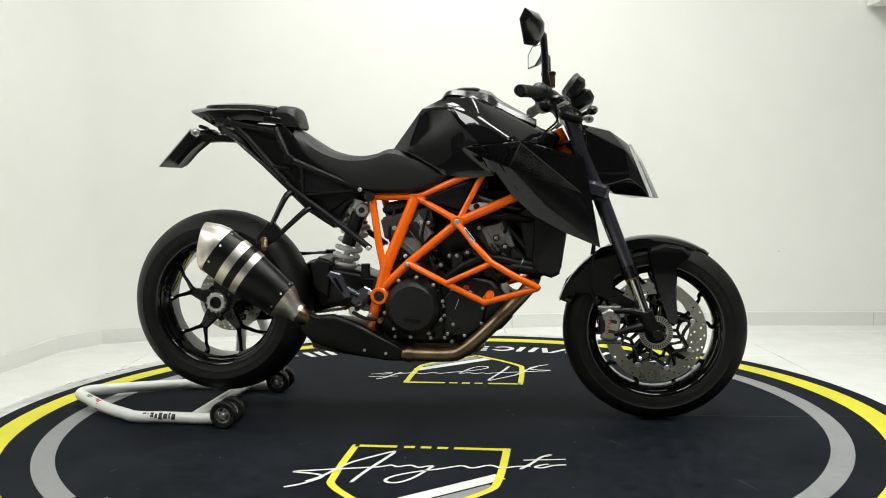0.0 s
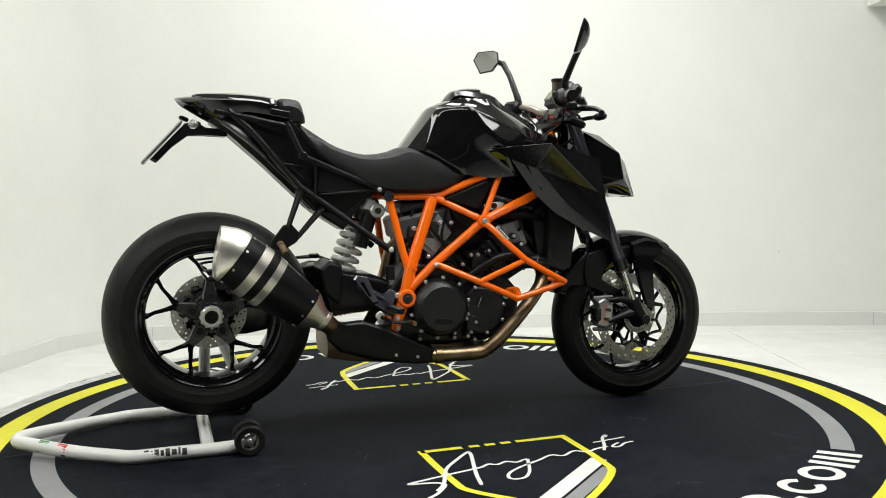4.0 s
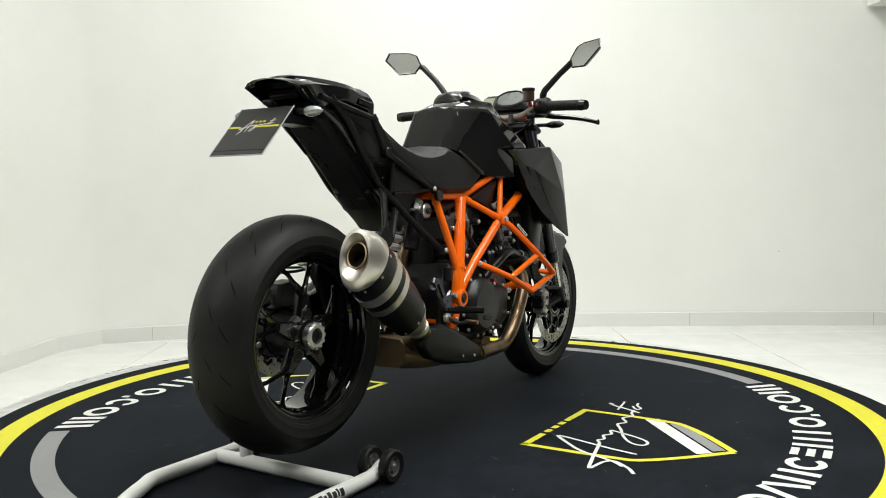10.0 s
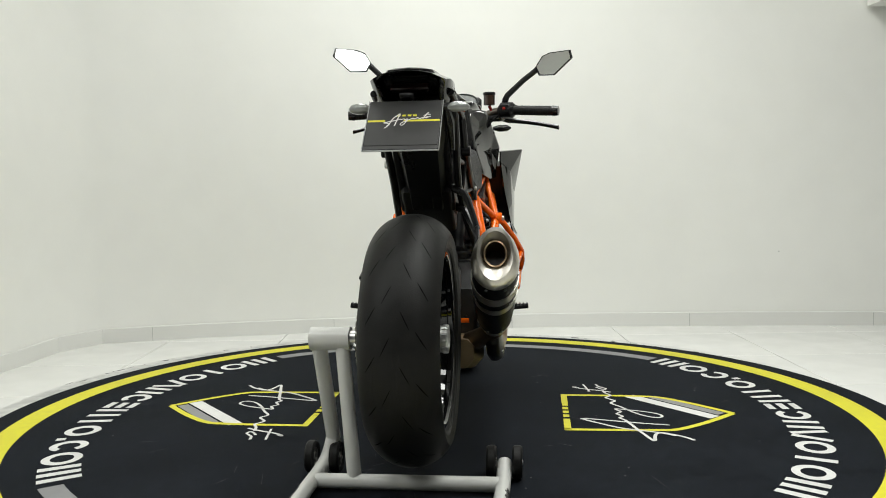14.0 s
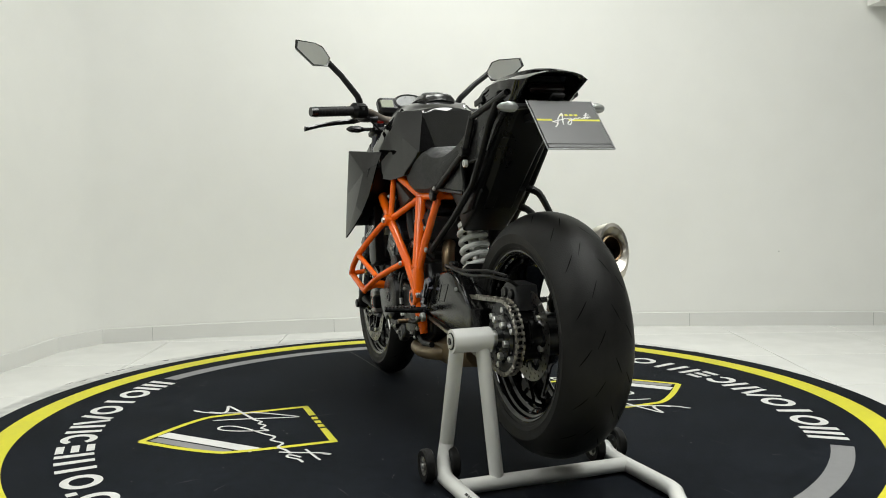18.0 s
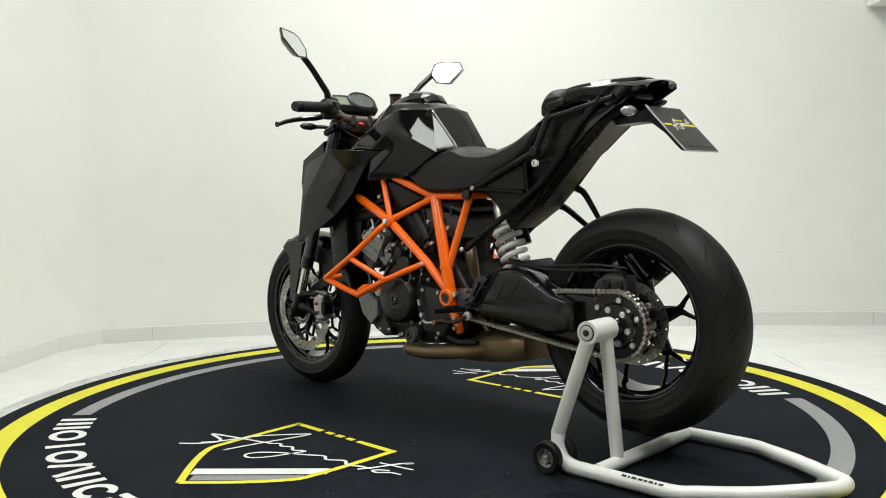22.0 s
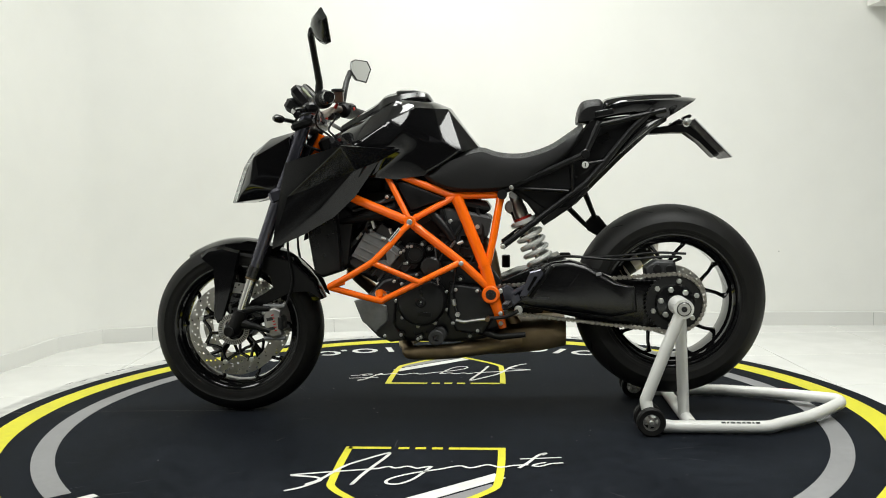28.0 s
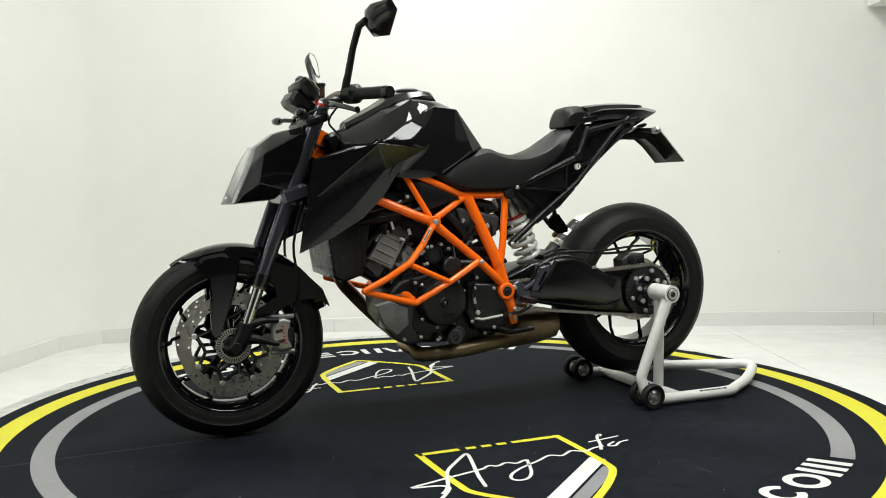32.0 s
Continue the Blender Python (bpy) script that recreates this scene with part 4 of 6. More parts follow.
    # white sticker ground, lengthened to paint the highlight along the tube
    gs = part("guard_sticker_highlight", block(B(), (0.128, s * 0.2300, 0.624), (0.055, 0.002, 0.009), (0, 47, s * 28), 0.0008), M_WHT, bike)
    part("sticker_mark", block(B(), (0.128, s * 0.2312, 0.624), (0.044, 0.001, 0.003), (0, 47, s * 28), 0.0003), M_INK_SHADE, gs)
    # dark plate inside the frame triangle
    bm = prism(B(), [(-0.03, 0.735), (0.115, 0.795), (0.140, 0.795), (0.088, 0.69)], s * 0.10, s * 0.132, 0.012)
    part("air_box_cover", bm, M_MATT, bike)
for x, z, r in ((-0.19, 0.746, 0.013), (-0.195, 0.35, 0.015), (0.12, 0.80, 0.012)):
    part("cross_tube", tube(B(), [(x, -0.095, z), (x, 0.095, z)], r, 12), M_ORANGE, bike)

# ---- tank
TANK = dict(a0=(-0.142, 0, 0.905), a1=(-0.136, 0.074, 0.902), a2=(-0.084, 0.116, 0.886),
            b0=(-0.046, 0, 1.037), b1=(-0.038, 0.087, 1.028), bm=(-0.042, 0.048, 1.033),
            c0=(0.030, 0, 1.076), cm=(0.040, 0.096, 1.062), c1=(0.062, 0.140, 1.030),
            d0=(0.120, 0, 1.086), dm=(0.130, 0.116, 1.056), e1=(0.165, 0.160, 0.980),
            e0=(0.215, 0, 1.046), em=(0.215, 0.114, 1.006), f1=(0.268, 0.180, 0.908),
            f0=(0.300, 0, 1.000), fm=(0.300, 0.092, 0.962), g0=(0.368, 0, 0.955), gm=(0.366, 0.050, 0.936), g1=(0.362, 0.088, 0.906),
            s1=(0.020, 0.140, 0.940), q2=(0.105, 0.166, 0.958), q3=(0.155, 0.182, 0.908), q0=(0.096, 0.152, 0.893), q1=(0.204, 0.166, 0.806),
            p6=(0.034, 0.132, 0.812), p7=(0.130, 0.148, 0.800), g2=(0.360, 0.110, 0.862))
tank = part("fuel_tank", facets(TANK, ["a0 a1 b1 bm b0", "a1 a2 b1", "b0 bm cm c0", "bm b1 c1 cm", "c0 cm dm d0", "cm c1 e1 dm", "d0 dm em e0", "dm e1 f1 em", "e0 em fm f0", "em f1 fm", "f0 fm gm g0", "fm f1 g1 gm",
                                       "b1 a2 s1", "a2 p6 s1", "p6 q0 s1", "q0 q2 s1", "q2 c1 s1", "c1 b1 s1", "c1 q2 e1", "q2 q3 e1", "q3 f1 e1", "q2 q0 q3", "q0 q1 q3", "q0 p6 p7 q1", "q3 q1 g2 f1", "f1 g2 g1", "g0 gm g1 g2 ~g2", "a0 a1 a2 p6 ~p6", "p6 p7 ~p7", "p7 q1 g2 ~g2"], 0, crease="a0-a1-10 a1-b1-10 a1-a2-10 a2-b1-9 b1-bm-10 bm-b0-10 b1-c1-10 c1-e1-9 e1-f1-9 a2-p6-10 p6-p7-10 p7-q1-10 q0-q1-10 q0-q3-9 q0-q2-9 q1-q3-9 p6-q0-6 c1-q2-7 q2-q3-7 g1-g2-10 f1-g1-8 q1-g2-10 g1-gm-10 gm-g0-10 q3-f1-7 f1-g2-8"), M_GLOSS, bike, "faceted gloss black fuel tank", sharp=80)
sub = tank.modifiers.new("smooth", "SUBSURF")
sub.levels = sub.render_levels = 3
COVER = [(0.020, [(0, 1.070), (0.040, 1.064), (0.050, 1.058), (0.040, 1.050), (0, 1.05)]),
         (0.045, [(0, 1.095), (0.045, 1.088), (0.058, 1.074), (0.05, 1.05), (0, 1.05)]),
         (0.110, [(0, 1.097), (0.055, 1.085), (0.072, 1.066), (0.06, 1.04), (0, 1.04)]),
         (0.175, [(0, 1.087), (0.050, 1.072), (0.068, 1.046), (0.06, 1.02), (0, 1.02)]),
         (0.215, [(0, 1.056), (0.044, 1.042), (0.056, 1.020), (0.05, 1.00), (0, 1.0)]),
         (0.330, [(0, 0.990), (0.030, 0.982), (0.040, 0.970), (0.035, 0.95), (0, 0.95)])]
part("tank_cover", loft(B(), COVER, 4), M_BLK, tank)
bm = lathe(B(), [(0.0001, 1.090), (0.034, 1.090), (0.038, 1.093), (0.039, 1.0965), (0.034, 1.0995), (0.02, 1.0985), (0.0001, 1.0985)], (0.105, 0, 0), 28, "z", closed=False)
part("filler_cap", bm, M_MIDGREY, tank, "round metal filler cap")
for i in range(6):
    a = 2 * pi * i / 6
    part("cap_screw", disc(B(), (0.105 + 0.033 * cos(a), 0.033 * sin(a), 1.0995), 0.0035, 0.004, "z", 8), M_ALU, tank)

# ---- side panels ahead of the tank
for s in (1, -1):
    V = dict(a=(0.112, 0.187, 0.893), b=(0.290, 0.258, 0.902), k2=(0.472, 0.224, 0.748), f=(0.522, 0.220, 0.590), n=(0.478, 0.215, 0.857),
             n2=(0.497, 0.217, 0.765), g=(0.420, 0.213, 0.628), h=(0.325, 0.206, 0.682), i=(0.258, 0.196, 0.745), j=(0.180, 0.184, 0.858), q1=(0.252, 0.216, 0.829), l1=(0.365, 0.218, 0.708))
    V = {q: (x, s * y, z) for q, (x, y, z) in V.items()}
    bm = facets({q: V[q] for q in "a b q1 j n n2 k2".split()}, ["a b q1 j", "b k2 q1", "b n n2 k2"], 0.0030, mirror=False, turn=6)
    bmesh.ops.solidify(bm, geom=bm.faces[:] + bm.edges[:] + bm.verts[:], thickness=0.006)
    sp = part("side_panel", bm, M_SHROUD, bike, "sharp-edged gloss black radiator shroud", sharp=18)
    bm = facets({q: V[q] for q in "j q1 l1 h i k2 f n2 g".split()}, ["j q1 l1 h i", "q1 k2 f l1", "k2 n2 f", "l1 f g h"], 0.0035, mirror=False, turn=6)
    bmesh.ops.solidify(bm, geom=bm.faces[:] + bm.edges[:] + bm.verts[:], thickness=0.006)
    part("lower_panel", bm, M_PANEL, sp, "satin black lower half of the shroud", sharp=18)
    bm = prism(B(), [(0.27, 0.87), (0.335, 0.902), (0.455, 0.862), (0.470, 0.80), (0.45, 0.72), (0.43, 0.69), (0.36, 0.78)], s * 0.07, s * 0.158, 0.01)
    part("panel_lining", bm, M_MATT, sp)
    bm = prism(B(), [(0.215, 0.845), (0.285, 0.865), (0.40, 0.80), (0.44, 0.70), (0.46, 0.63), (0.42, 0.645), (0.335, 0.70), (0.265, 0.765)], s * 0.12, s * 0.206, 0.012)
    part("panel_duct", bm, M_MATT, sp)

# ---- seat
def seat_row(x, top, w, low):
    return (x, [(0, top), (0.70 * w, top - 0.005), (0.91 * w, top - 0.020), (w, top - 0.055 if top - low > 0.07 else top - 0.4 * (top - low)), (0.99 * w, low + 0.012), (0.90 * w, low), (0, low + 0.004)])


SEAT = [seat_row(0.046, 0.830, 0.122, 0.804), seat_row(-0.01, 0.862, 0.129, 0.772), seat_row(-0.07, 0.886, 0.130, 0.757), seat_row(-0.142, 0.905, 0.130, 0.755), seat_row(-0.19, 0.891, 0.130, 0.756),
        seat_row(-0.24, 0.883, 0.126, 0.764), seat_row(-0.30, 0.886, 0.120, 0.788), seat_row(-0.37, 0.908, 0.110, 0.826), seat_row(-0.42, 0.938, 0.101, 0.862), seat_row(-0.478, 0.978, 0.090, 0.930)]
part("seat", loft(B(), SEAT, 4), M_SEAT, bike, "scooped black vinyl rider seat", sharp=40)

# ---- tail
def tail_row(x, zc, ze, w, low):
    return (x, [(0, zc), (0.55 * w, zc - 0.002), (0.86 * w, ze), (w, ze - 0.014), (0.96 * w, low + 0.004), (0.86 * w, low), (0, low + 0.003)])


def cowl(x, zc, w, drop, xl, low, sl=0.93, back=0.0):
    half = [(x, 0, zc), (x + 0.16 * back, 0.40 * w, zc - 0.10 * drop), (x + 0.45 * back, 0.72 * w, zc - 0.42 * drop), (x + back, w, zc - drop), (0.5 * (x + back + xl), (0.985 if sl > 0.9 else 0.93) * w, 0.5 * (zc - drop + low)), (xl, sl * w, low), (xl, 0.45 * w, low - 0.002)]
    return [Vector(p) for p in half] + [Vector((xl, 0, low - 0.002))] + [Vector((p[0], -p[1], p[2])) for p in reversed(half[1:])]


r0 = cowl(-0.852, 1.053, 0.084, 0.017, -0.745, 0.984, 0.86, 0.022)
mid = sum(r0, Vector()) / len(r0)
rows = [[mid + (p - mid) * 0.80 + Vector((0.045, 0, 0.006)) for p in r0], [mid + (p - mid) * 0.90 + Vector((0.004, 0, 0)) for p in r0], [mid + (p - mid) * 0.97 + Vector((-0.001, 0, 0)) for p in r0], r0]
for q in ((-0.822, 1.0575, 0.094, 0.023, -0.730, 0.984, 0.88, 0.018), (-0.77, 1.0605, 0.100, 0.020, -0.716, 0.988, 0.92, 0.008), (-0.70, 1.060, 0.101, 0.018, -0.70, 1.000), (-0.64, 1.058, 0.100, 0.018, -0.64, 1.008), (-0.60, 1.055, 0.097, 0.018, -0.59, 1.002), (-0.553, 1.046, 0.088, 0.020, -0.520, 0.990), (-0.546, 1.040, 0.080, 0.024, -0.506, 0.984)):
    rows.append(cowl(*q))
bm = B()
rings(bm, rows)
tl = part("tail_fairing", bm, M_GLOSS, bike, "pointed gloss black tail fairing with arched rear", sharp=30)
bm = loft(B(), [tail_row(-0.800, 1.0635, 1.0600, 0.040, 1.054), tail_row(-0.775, 1.0690, 1.0625, 0.066, 1.050), tail_row(-0.68, 1.0700, 1.0610, 0.078, 1.046), tail_row(-0.60, 1.0640, 1.0555, 0.080, 1.040), tail_row(-0.560, 1.0580, 1.0490, 0.076, 1.034), tail_row(-0.550, 1.0530, 1.0450, 0.070, 1.034)], 3)
part("seat_cover", bm, M_GLOSS, tl, "gloss black rear seat cover", sharp=14)
for s in (1, -1):
    part("side_grip", block(B(), (-0.545, s * 0.094, 1.006), (0.06, 0.006, 0.018), (0, 10, 0), 0.002), M_MATT, tl)
bm = loft(B(), [tail_row(-0.547, 1.046, 1.030, 0.060, 0.990), tail_row(-0.535, 1.056, 1.043, 0.068, 0.984), tail_row(-0.495, 1.054, 1.040, 0.071, 0.979), tail_row(-0.474, 1.043, 1.024, 0.068, 0.976), tail_row(-0.463, 1.012, 1.000, 0.056, 0.978)], 4)
part("back_pad", bm, M_SEAT, bike, "small black vinyl back pad")
bm = block(B(), (-0.770, 0, 1.020), (0.014, 0.10, 0.024), (0, 30, 0), 0.006)
part("tail_lamp", bm, M_TAILLENS, bike, "smoked tail lamp under the tail")
part("plate_lamp", block(B(), (-0.825, 0, 0.992), (0.03, 0.035, 0.012), (0, 20, 0), 0.004), M_MATT, bike)
part("inner_guard", prism(B(), [(-0.50, 0.758), (-0.438, 0.697), (-0.350, 0.640), (-0.296, 0.715), (-0.245, 0.755), (-0.42, 0.860), (-0.47, 0.905)], -0.072, 0.072, 0.012), M_MATT, bike, "black plastic inner mudguard")
rows = []
for x, z, w, e, d in ((-0.752, 0.978, 0.050, 0.074, 0.016), (-0.738, 0.970, 0.056, 0.086, 0.034), (-0.705, 0.950, 0.056, 0.093, 0.060), (-0.600, 0.854, 0.048, 0.086, 0.105), (-0.511, 0.766, 0.044, 0.077, 0.125), (-0.452, 0.708, 0.042, 0.070, 0.110)):
    n = Vector((0.70, 0, 0.71)) if x > -0.71 else Vector((0.35, 0, 0.94))
    p = Vector((x, 0, z))
    ring = []
    for dd, ww in ((0.0, w), (0.006, w + 0.006), (0.38 * d + 0.004, e), (0.38 * d + 0.010, e + 0.001), (d, e - 0.003)):
        ring.append(p + n * dd + Vector((0, ww, 0)))
    rows.append(ring + [Vector((q.x, -q.y, q.z)) for q in reversed(ring)])
bm = B()
rings(bm, rows)
ut = part("undertail", bm, M_SATIN, bike, "keel-shaped black undertail", sharp=12)
for s in (1, -1):
    bm = B()
    tube(bm, [(-0.735, s * 0.080, 0.990), (-0.665, s * 0.088, 0.944), (-0.59, s * 0.089, 0.872)], [0.006, 0.012, 0.004], 8, 3)
    part("undertail_blister", bm, M_BLK, ut)
    part("undertail_recess", block(B(), (-0.470, s * 0.030, 0.728), (0.05, 0.03, 0.006), (0, 45, 0), 0.002), M_MATT, ut)
for s in (1, -1):
    def S(pts, r=0.0095, k=1):
        return part("subframe_tube", tube(B(), [(x, s * y, z) for x, y, z in pts], r, 10, k), M_MATT, bike)
    S([(-0.212, 0.122, 0.575), (-0.350, 0.100, 0.678), (-0.488, 0.091, 0.780), (-0.545, 0.093, 0.845), (-0.63, 0.098, 0.948), (-0.70, 0.098, 1.012)], 0.0105, 1)
    S([(-0.205, 0.110, 0.752), (-0.482, 0.112, 0.872), (-0.518, 0.108, 0.950), (-0.53, 0.105, 0.975)], 0.0105)
    S([(-0.518, 0.108, 0.962), (-0.74, 0.098, 1.010)], 0.009)
    S([(-0.441, 0.108, 0.852), (-0.443, 0.097, 0.752)], 0.006)
    S([(-0.430, 0.099, 0.753), (-0.245, 0.110, 0.766)], 0.006)
    S([(-0.548, 0.096, 0.850), (-0.482, 0.104, 0.840)], 0.006)
    part("tube_joint", disc(B(), (-0.482, s * 0.114, 0.872), 0.015, 0.026, "y", 16), M_MATT, bike)
    bolt((-0.214, s * 0.142, 0.577), 0.0085, s)
    bolt((-0.243, s * 0.122, 0.768), 0.0075, s)
    bm = prism(B(), [(-0.43, 0.855), (-0.44, 0.76), (-0.25, 0.765)], s * 0.092, s * 0.104, 0.004)
    part("side_cover", bm, M_MATT, bike)
    bm = tube(B(), [(-0.785, s * 0.06, 0.972), (-0.795, s * 0.11, 0.967)], 0.008, 8)
    ri = part("rear_indicator", bm, M_MATT, bike)
    bm = tube(B(), [(-0.800, s * 0.098, 0.966), (-0.803, s * 0.108, 0.967), (-0.803, s * 0.122, 0.967), (-0.799, s * 0.140, 0.967), (-0.795, s * 0.150, 0.967)], [0.006, 0.0135, 0.0150, 0.0115, 0.003], 14, 3, flat=0.95)
    part("indicator_lens", bm, M_LENS, ri, "clear indicator lens")
    bm = prism(B(), [(-0.25, 0.768), (-0.42, 0.872), (-0.476, 0.945), (-0.505, 0.985), (-0.68, 1.002), (-0.705, 0.972), (-0.60, 0.875), (-0.50, 0.775), (-0.44, 0.705), (-0.36, 0.69)], s * 0.060, s * 0.078, 0.004)
    fl_ = part("tail_side_plate", bm, M_MATT, bike)
    for x, z in ((-0.56, 0.93), (-0.60, 0.955), (-0.455, 0.80)):
        bolt((x, s * 0.080, z), 0.006, s, mt=M_CAST, parent=fl_)
# pale paint stands in for the lock's bright metal reflection
lock = part("seat_lock", disc(B(), (-0.482, 0.112, 0.838), 0.011, 0.012, "y", 18), M_SPRING, bike, "round seat lock in pale paint for its shine")
part("key_slot", block(B(), (-0.482, 0.1185, 0.838), (0.003, 0.002, 0.011), bevel=0.0004), M_INK_SHADE, lock)

# plate holder with the dealer's black card
bm = prism(B(), [(-0.70, 0.958), (-0.762, 0.964), (-0.795, 0.985), (-0.824, 0.976), (-0.928, 0.868), (-0.912, 0.858), (-0.868, 0.905), (-0.822, 0.946), (-0.765, 0.943), (-0.70, 0.938)], -0.035, 0.035, 0.008)
ph = part("plate_holder", bm, M_MATT, bike)
PM = Matrix(((0, 0.69, -0.725, -0.8905), (-1, 0, 0, 0), (0, 0.725, 0.69, 0.9175), (0, 0, 0, 1)))
bm = B()
block(bm, (0, 0, 0.0005), (0.178, 0.170, 0.004), bevel=0.0015)
bmesh.ops.transform(bm, matrix=PM, verts=bm.verts[:])
plate = part("plate", bm, M_MATT, ph, "dealer card in a black holder")
bm = B()
for cx, cy, ax_, ay in ((0, -0.0862, 0.179, 0.0022), (0.0898, 0, 0.0018, 0.172), (-0.0898, 0, 0.0018, 0.172)):
    block(bm, (cx, cy, 0.0022), (ax_, ay, 0.004), bevel=0.0006)
bmesh.ops.transform(bm, matrix=PM, verts=bm.verts[:])
part("plate_edge", bm, M_PLATE, ph, "pale clear edge of the card holder")
bm = block(B(), (0, 0.006, 0.0032), (0.173, 0.153, 0.003), bevel=0.0006)
bmesh.ops.transform(bm, matrix=PM, verts=bm.verts[:])
part("plate_card", bm, M_CARD, ph, "black dealer card with yellow line and white flourish")
bm = block(B(), (0, -0.078, 0.0032), (0.173, 0.012, 0.003), bevel=0.0006)
bmesh.ops.transform(bm, matrix=PM, verts=bm.verts[:])
part("plate_strip", bm, M_CARD, ph)
for x0, x1 in ((-0.086, -0.045), (0.0, 0.086)):
    part("yellow_line", ribbon(B(), [(x0, 0.012), (x1, 0.012)], 0.006, 0.0050, M=PM), M_YEL, ph)
for i in range(4):
    part("yellow_mark", ribbon(B(), [(-0.018 + i * 0.013, 0.030), (-0.009 + i * 0.013, 0.030)], 0.006, 0.0050, M=PM), M_YEL, ph)
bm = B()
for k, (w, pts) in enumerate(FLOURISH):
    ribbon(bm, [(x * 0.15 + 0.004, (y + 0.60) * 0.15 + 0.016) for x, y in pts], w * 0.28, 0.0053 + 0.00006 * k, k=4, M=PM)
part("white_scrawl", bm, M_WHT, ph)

# ---- silencer and exhaust
A0, A1 = Vector((-0.750, -0.207, 0.613)), Vector((-0.452, -0.187, 0.378))
AX = (A1 - A0).normalized()
UPV = Vector((0, -1, 0)).cross(AX).normalized()
if UPV.z < 0:
    UPV = -UPV
SDV = AX.cross(UPV)


def oval(s, a, b, n=28, skew=0.0, up=0.0):
    return [A0 + AX * (s + skew * cos(2 * pi * i / n)) + UPV * (up + a * cos(2 * pi * i / n)) + SDV * b * sin(2 * pi * i / n) for i in range(n)]


bm = B()
rings(bm, [oval(0.048, 0.0825, 0.0612), oval(0.15, 0.083, 0.062), oval(0.26, 0.0725, 0.056), oval(0.327, 0.063, 0.049)])
muf = part("silencer", bm, M_MATT, bike, "stubby black and steel silencer")
bm = B()
rings(bm, [oval(0.060, 0.0815, 0.0605), oval(0.060, 0.0842, 0.0628), oval(0.050, 0.0842, 0.0628, skew=-0.002), oval(0.030, 0.078, 0.0585, skew=-0.014, up=-0.003), oval(0.010, 0.066, 0.050, skew=-0.029, up=-0.009), oval(0.004, 0.061, 0.046, skew=-0.030, up=-0.009), oval(0.006, 0.050, 0.039, skew=-0.029, up=-0.008), oval(0.030, 0.031, 0.028, up=-0.004)], caps=False)
part("end_cap", bm, M_STEEL, muf, "brushed steel end cap", sharp=40)
bm = B()
rings(bm, [oval(0.012, 0.033, 0.030, skew=-0.012, up=-0.004), oval(0.012, 0.0285, 0.0260, skew=-0.012, up=-0.004), oval(0.06, 0.0285, 0.0260), oval(0.06, 0.033, 0.030)], closed=True)
part("tail_pipe", bm, M_BRONZE, muf)
# black plug paints the darkness down the outlet
bm = B()
rings(bm, [oval(0.05, 0.031, 0.028), oval(0.052, 0.031, 0.028)])
part("pipe_shade", bm, M_INK_SHADE, muf)
for s0, s1 in ((0.112, 0.142), (0.169, 0.193)):
    bm = B()
    f0, f1 = 1 - 0.95 * max(0, s0 - 0.15), 1 - 0.95 * max(0, s1 - 0.15)
    rings(bm, [oval(s0, 0.0825 * f0, 0.0615 * f0), oval(s0, 0.0848 * f0, 0.0638 * f0), oval(s1, 0.0848 * f1, 0.0638 * f1), oval(s1, 0.0825 * f1, 0.0615 * f1)], closed=True)
    part("steel_band", bm, M_STEEL, muf)
bm = B()
rings(bm, [oval(0.327, 0.064, 0.050), oval(0.336, 0.060, 0.047), oval(0.372, 0.037, 0.034), oval(0.386, 0.033, 0.031)])
part("inlet_cone", bm, M_STEEL, muf)
part("inlet_pipe", tube(B(), [A0 + AX * 0.382, A0 + AX * 0.415, (-0.405, -0.155, 0.335), (-0.375, -0.11, 0.310)], [0.031, 0.028, 0.028, 0.030], 16, 2), M_BRONZE, muf)
part("clamp_ring", tube(B(), [A0 + AX * 0.386, A0 + AX * 0.397], 0.0335, 18), M_STEEL, muf)
for i in range(8):
    a = 2 * pi * i / 8 + 0.35
    for s0, f in ((0.070, 1.0), (0.316, 0.79)):
        p = A0 + AX * s0 + UPV * 0.083 * f * cos(a) + SDV * 0.062 * f * sin(a)
        part("rivet", tube(B(), [p, p + (p - (A0 + AX * s0)).normalized() * 0.003], 0.004, 8), M_ALU, muf)
# hanger plate from the subframe
bm = B()
prism(bm, [(-0.552, 0.664), (-0.528, 0.668), (-0.498, 0.634), (-0.512, 0.612), (-0.552, 0.588), (-0.592, 0.594), (-0.592, 0.612)], -0.152, -0.142, 0.003)
tube(bm, [(-0.478, -0.070, 0.772), (-0.492, -0.100, 0.758), (-0.503, -0.118, 0.738), (-0.538, -0.147, 0.655)], [0.013, 0.011, 0.010, 0.008], 10, 2)
tube(bm, [(-0.408, -0.070, 0.718), (-0.425, -0.098, 0.706), (-0.444, -0.112, 0.692), (-0.508, -0.147, 0.628)], [0.013, 0.011, 0.010, 0.008], 10, 2)
hg = part("silencer_hanger", bm, M_SATIN, bike)
part("hanger_bolt", disc(B(), (-0.562, -0.156, 0.607), 0.0105, 0.014, "y", 14), M_BRONZE, hg)
bm = tube(B(), [(-0.560, -0.152, 0.606), (-0.552, -0.185, 0.580)], 0.010, 10)
part("hanger_stay", bm, M_BRONZE, hg)

